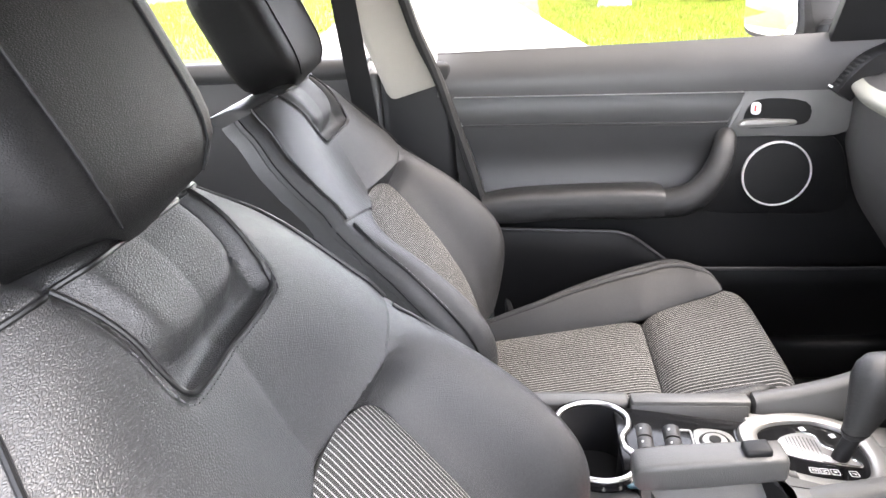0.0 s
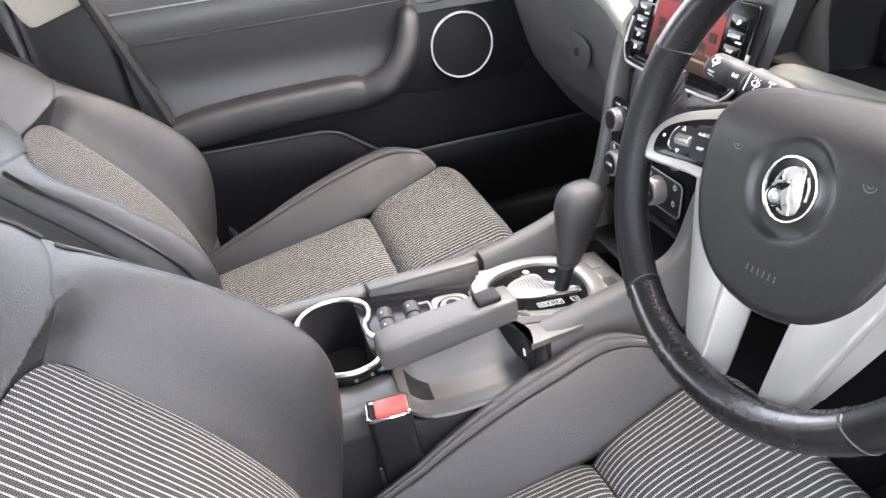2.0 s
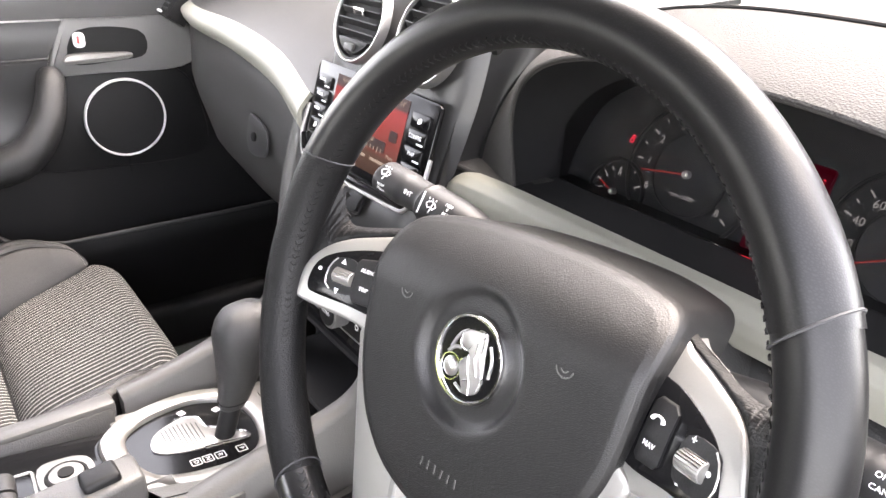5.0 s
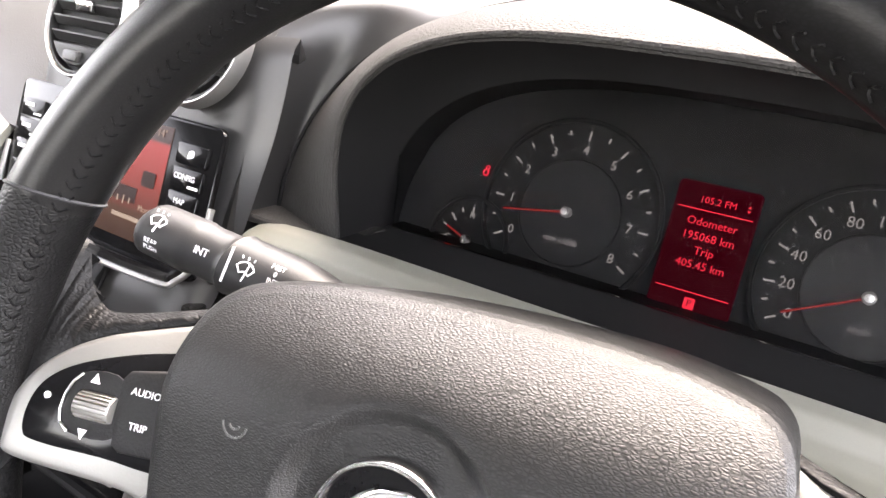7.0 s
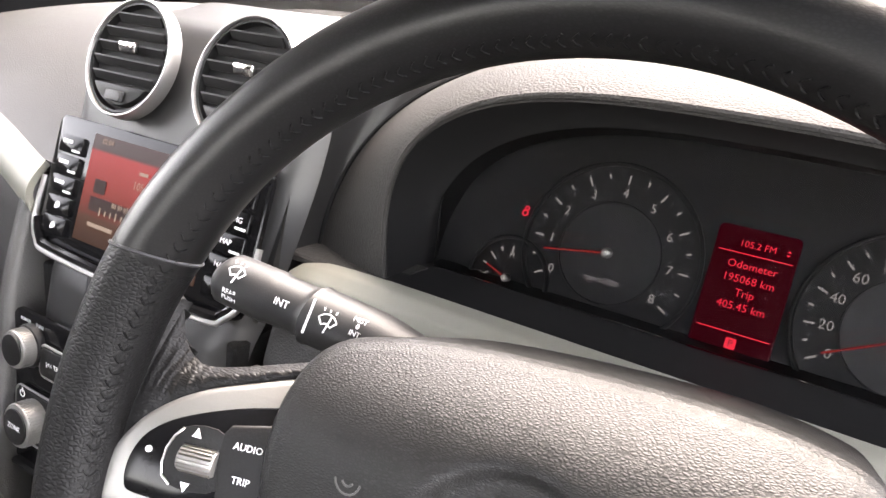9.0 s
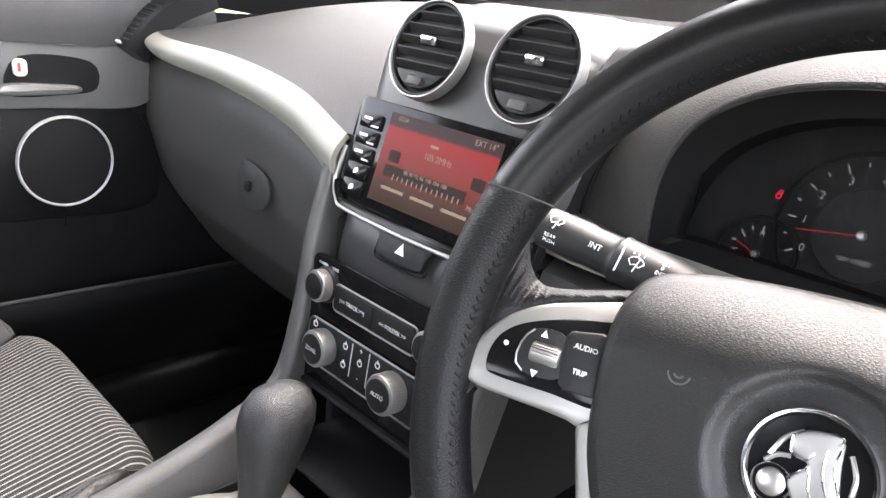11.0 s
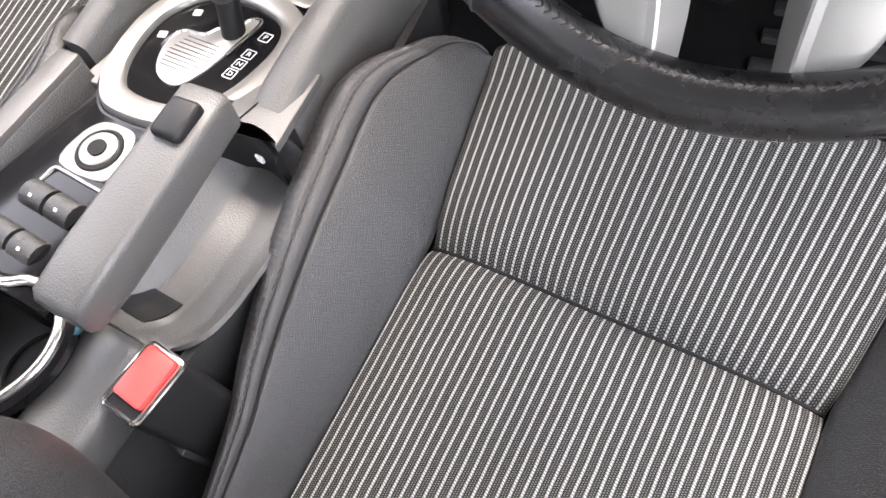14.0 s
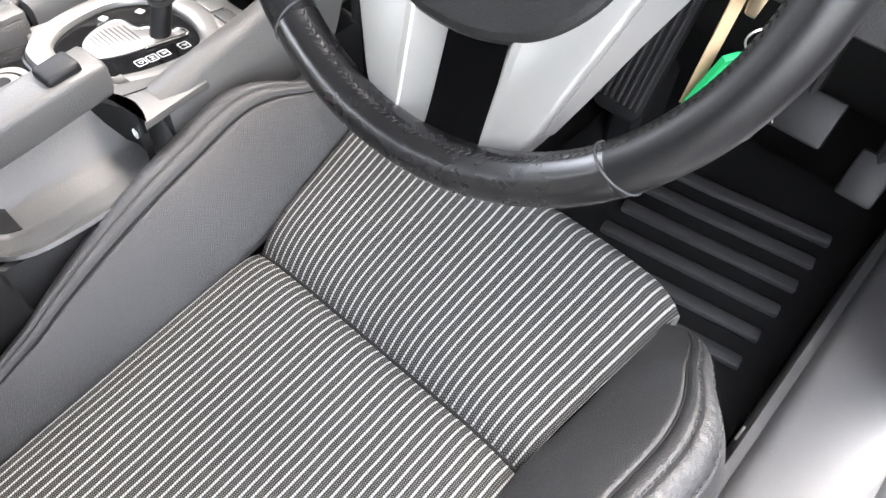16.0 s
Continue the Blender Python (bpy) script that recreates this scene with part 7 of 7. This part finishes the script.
# ---- outside ----
setting("ground", prism([(-400, -400), (400, -400), (400, 400), (-400, 400)], 0.02, 0, at=Matrix.Translation((0, 0, -0.06))), ASPHALT, "grey asphalt road and distance", "ground")
setting("verge", surf(lambda s, t: (mixed(-40, -1.9, s), mixed(-40, 40, t), 0.04 + 0.02 * noise.noise(Vector((s * 30, t * 40, 0)))), 60, 80, thick=0.06, inside=(-20, 0, -5)), LAWN, "bright green lawn beside the road", "lawn")
setting("footpath", prism([(-30, -5.4), (-30, -3.2), (-20, -0.75), (-8.6, 0.70), (-5.0, 1.15), (-2.2, 1.5), (-2.2, -4.0), (-6.0, -3.4), (-10, -3.0), (-18, -4.0)], 0.06, 0.01, at=Matrix.Translation((0, 0, 0.035))), CONCRETE, "pale concrete footpath", "footpath")
setting("kerb", box((0.16, 60, 0.16), 0.03, 2, at=(-1.95, 0, 0.03)), CONCRETE, "pale concrete kerb", "kerb")
setting("driveway", box((6, 5, 0.03), 0.01, 1, at=pose(-18.5, 5.2, 0.07, 0, 0, -12)), ASPHALT, "grey driveway across the lawn", "driveway")




def blades(count, x0, x1, y0, y1, tall, keep):
    """Grass tufts as crossed thin blades."""
    bm = bmesh.new()
    rnd = random.Random(4)
    for _ in range(count):
        x, y = rnd.uniform(x0, x1), rnd.uniform(y0, y1)
        if not keep(x, y):
            continue
        a, h = rnd.uniform(0, math.pi), tall * rnd.uniform(0.5, 1.3)
        dx, dy = 0.012 * math.cos(a), 0.012 * math.sin(a)
        lx, ly = rnd.uniform(-0.03, 0.03), rnd.uniform(-0.03, 0.03)
        bm.faces.new([bm.verts.new(p) for p in ((x - dx, y - dy, 0.03), (x + dx, y + dy, 0.03), (x + lx, y + ly, 0.04 + h))])
    return bm


path_line = lambda x: linear([(-20, -0.75), (-8.6, 0.70), (-5.0, 1.15), (-2.2, 1.5)], x)
tagged(part("grass", blades(60000, -16, -4.0, 0.3, 6.5, 0.07, lambda x, y: y > path_line(x) + 0.03), BLADES), "short bright green grass on the lawn", "grass", kind="stuff")
tagged(part("grass", blades(26000, -24, -9.0, -12.0, -3.3, 0.08, lambda x, y: True), BLADES), "short bright green grass behind the car", "grass", kind="stuff")

tree = thing("street_tree", (-13.6, 1.65, 0.04), "street tree with a broad grey trunk on the lawn", "tree")
trunk = [[Vector((-13.6 + r * math.cos(a) * (1 + 0.08 * math.sin(3 * a)), 1.65 + r * math.sin(a), z)) for a in np.linspace(0, 2 * math.pi, 16, endpoint=False)] for z, r in ((0.0, 0.34), (0.2, 0.27), (0.8, 0.24), (2.0, 0.21), (3.2, 0.16))]
part("trunk", loft(trunk), BARK, tree)
rnd = random.Random(9)
for k in range(6):
    a = 1.05 * k
    part("limb", tube(smooth_path([(-13.6, 1.65, 2.6 + 0.1 * k), (-13.6 + 0.7 * math.cos(a), 1.65 + 0.7 * math.sin(a), 3.5 + 0.1 * k), (-13.6 + 1.7 * math.cos(a), 1.65 + 1.7 * math.sin(a), 4.6 + 0.15 * k)], 4), lambda t: mixed(0.08, 0.02, t), 7), BARK, tree)
crown = bmesh.new()
for _ in range(5000):
    v = Vector((rnd.gauss(0, 1), rnd.gauss(0, 1), rnd.gauss(0, 1))).normalized() * rnd.uniform(0.3, 1) ** 0.5
    if noise.noise(v * 2.2) < -0.12:
        continue
    c = Vector((-13.6 + 2.5 * v.x, 1.65 + 2.5 * v.y, 5.0 + 1.7 * v.z))
    a, b = Vector((rnd.gauss(0, 1), rnd.gauss(0, 1), rnd.gauss(0, 1))).normalized() * 0.10, Vector((rnd.gauss(0, 1), rnd.gauss(0, 1), rnd.gauss(0, 1))).normalized() * 0.05
    crown.faces.new([crown.verts.new(c + q) for q in (a, b, -a, -b)])
part("crown", crown, LEAF, tree)

# red car parked across the verge
red = thing("parked_car", (-14.0, 4.6, 0.0), "red parked car with a silver alloy wheel", "car")
cmx = pose(-14.2, 4.95, 0.0, 0, 0, -14)
sil = [(-2.1, 0.35), (-2.15, 0.7), (-1.6, 0.88), (-0.9, 0.95), (-0.35, 1.35), (0.9, 1.40), (1.6, 1.05), (2.15, 0.95), (2.2, 0.4)]
part("body", prism([(a, b) for a, b in sil], 1.7, 0.08, at=cmx @ axes((0, 0.85, 0), (0, 1, 0), (0, 0, 1)) @ pose(0, 0, 0)), PAINT_RED, red)
for yy in (-1.35, 1.35):
    for xx in (0.86, -0.80):
        wm = cmx @ axes((xx, yy, 0.33), (0, 1, 0), (0, 0, 1))
        w = part("wheel", ring(0.33, 0.22, 0.12, 36, at=wm @ pose(0, 0, -0.06)), RUBBER, red)
        part("rim", merge(ring(0.225, 0.195, 0.05, 30, at=wm @ pose(0, 0, -0.01)), disc(0.05, 0.05, 16, 0, at=wm), *[box((0.18, 0.035, 0.03), 0.006, 1, at=wm @ pose(0, 0, 0.02, 0, 0, 36 * k) @ pose(0.11, 0, 0)) for k in range(10)]), SILVER, w)
        part("wheel_well", disc(0.21, 0.01, 24, 0, at=wm @ pose(0, 0, -0.03)), DARK, w)

# passenger's outside mirror
mirror = thing("wing_mirror", (-0.83, 0.66, 1.03), "passenger's black door mirror with a clear glass", "wing mirror")
mm = axes((-0.870, 0.562, 1.090), (0.93, 0.36, 0.0), (0.0, 0.05, 1))
part("housing", prism(round_outline([(0.086, -0.054), (0.090, 0.02), (0.06, 0.074), (-0.06, 0.080), (-0.100, 0.054), (-0.103, -0.02), (-0.07, -0.059)], 5), 0.09, 0.02, at=mm @ pose(0, 0, -0.094)), PLASTIC_DARK, mirror)
part("glass", prism(round_outline([(0.070, -0.042), (0.073, 0.018), (0.05, 0.060), (-0.052, 0.066), (-0.084, 0.044), (-0.086, -0.016), (-0.06, -0.044)], 5), 0.003, 0.001, at=mm @ pose(0, 0, -0.004)), MIRROR, mirror)
part("foot", tube([(-0.80, 0.655, 1.05), (-0.76, 0.665, 1.055)], 0.03, 10), PLASTIC_DARK, mirror)
part("sail_panel", prism([(0.635, -0.002), (1.14, -0.06), (1.14, 0.03), (0.84, 0.195), (0.655, 0.285)], 0.02, 0.004, at=axes((-0.752, 0, 1.045), (0, 1, 0), (0.42, 0, 1))), PLASTIC_DARK, mirror)
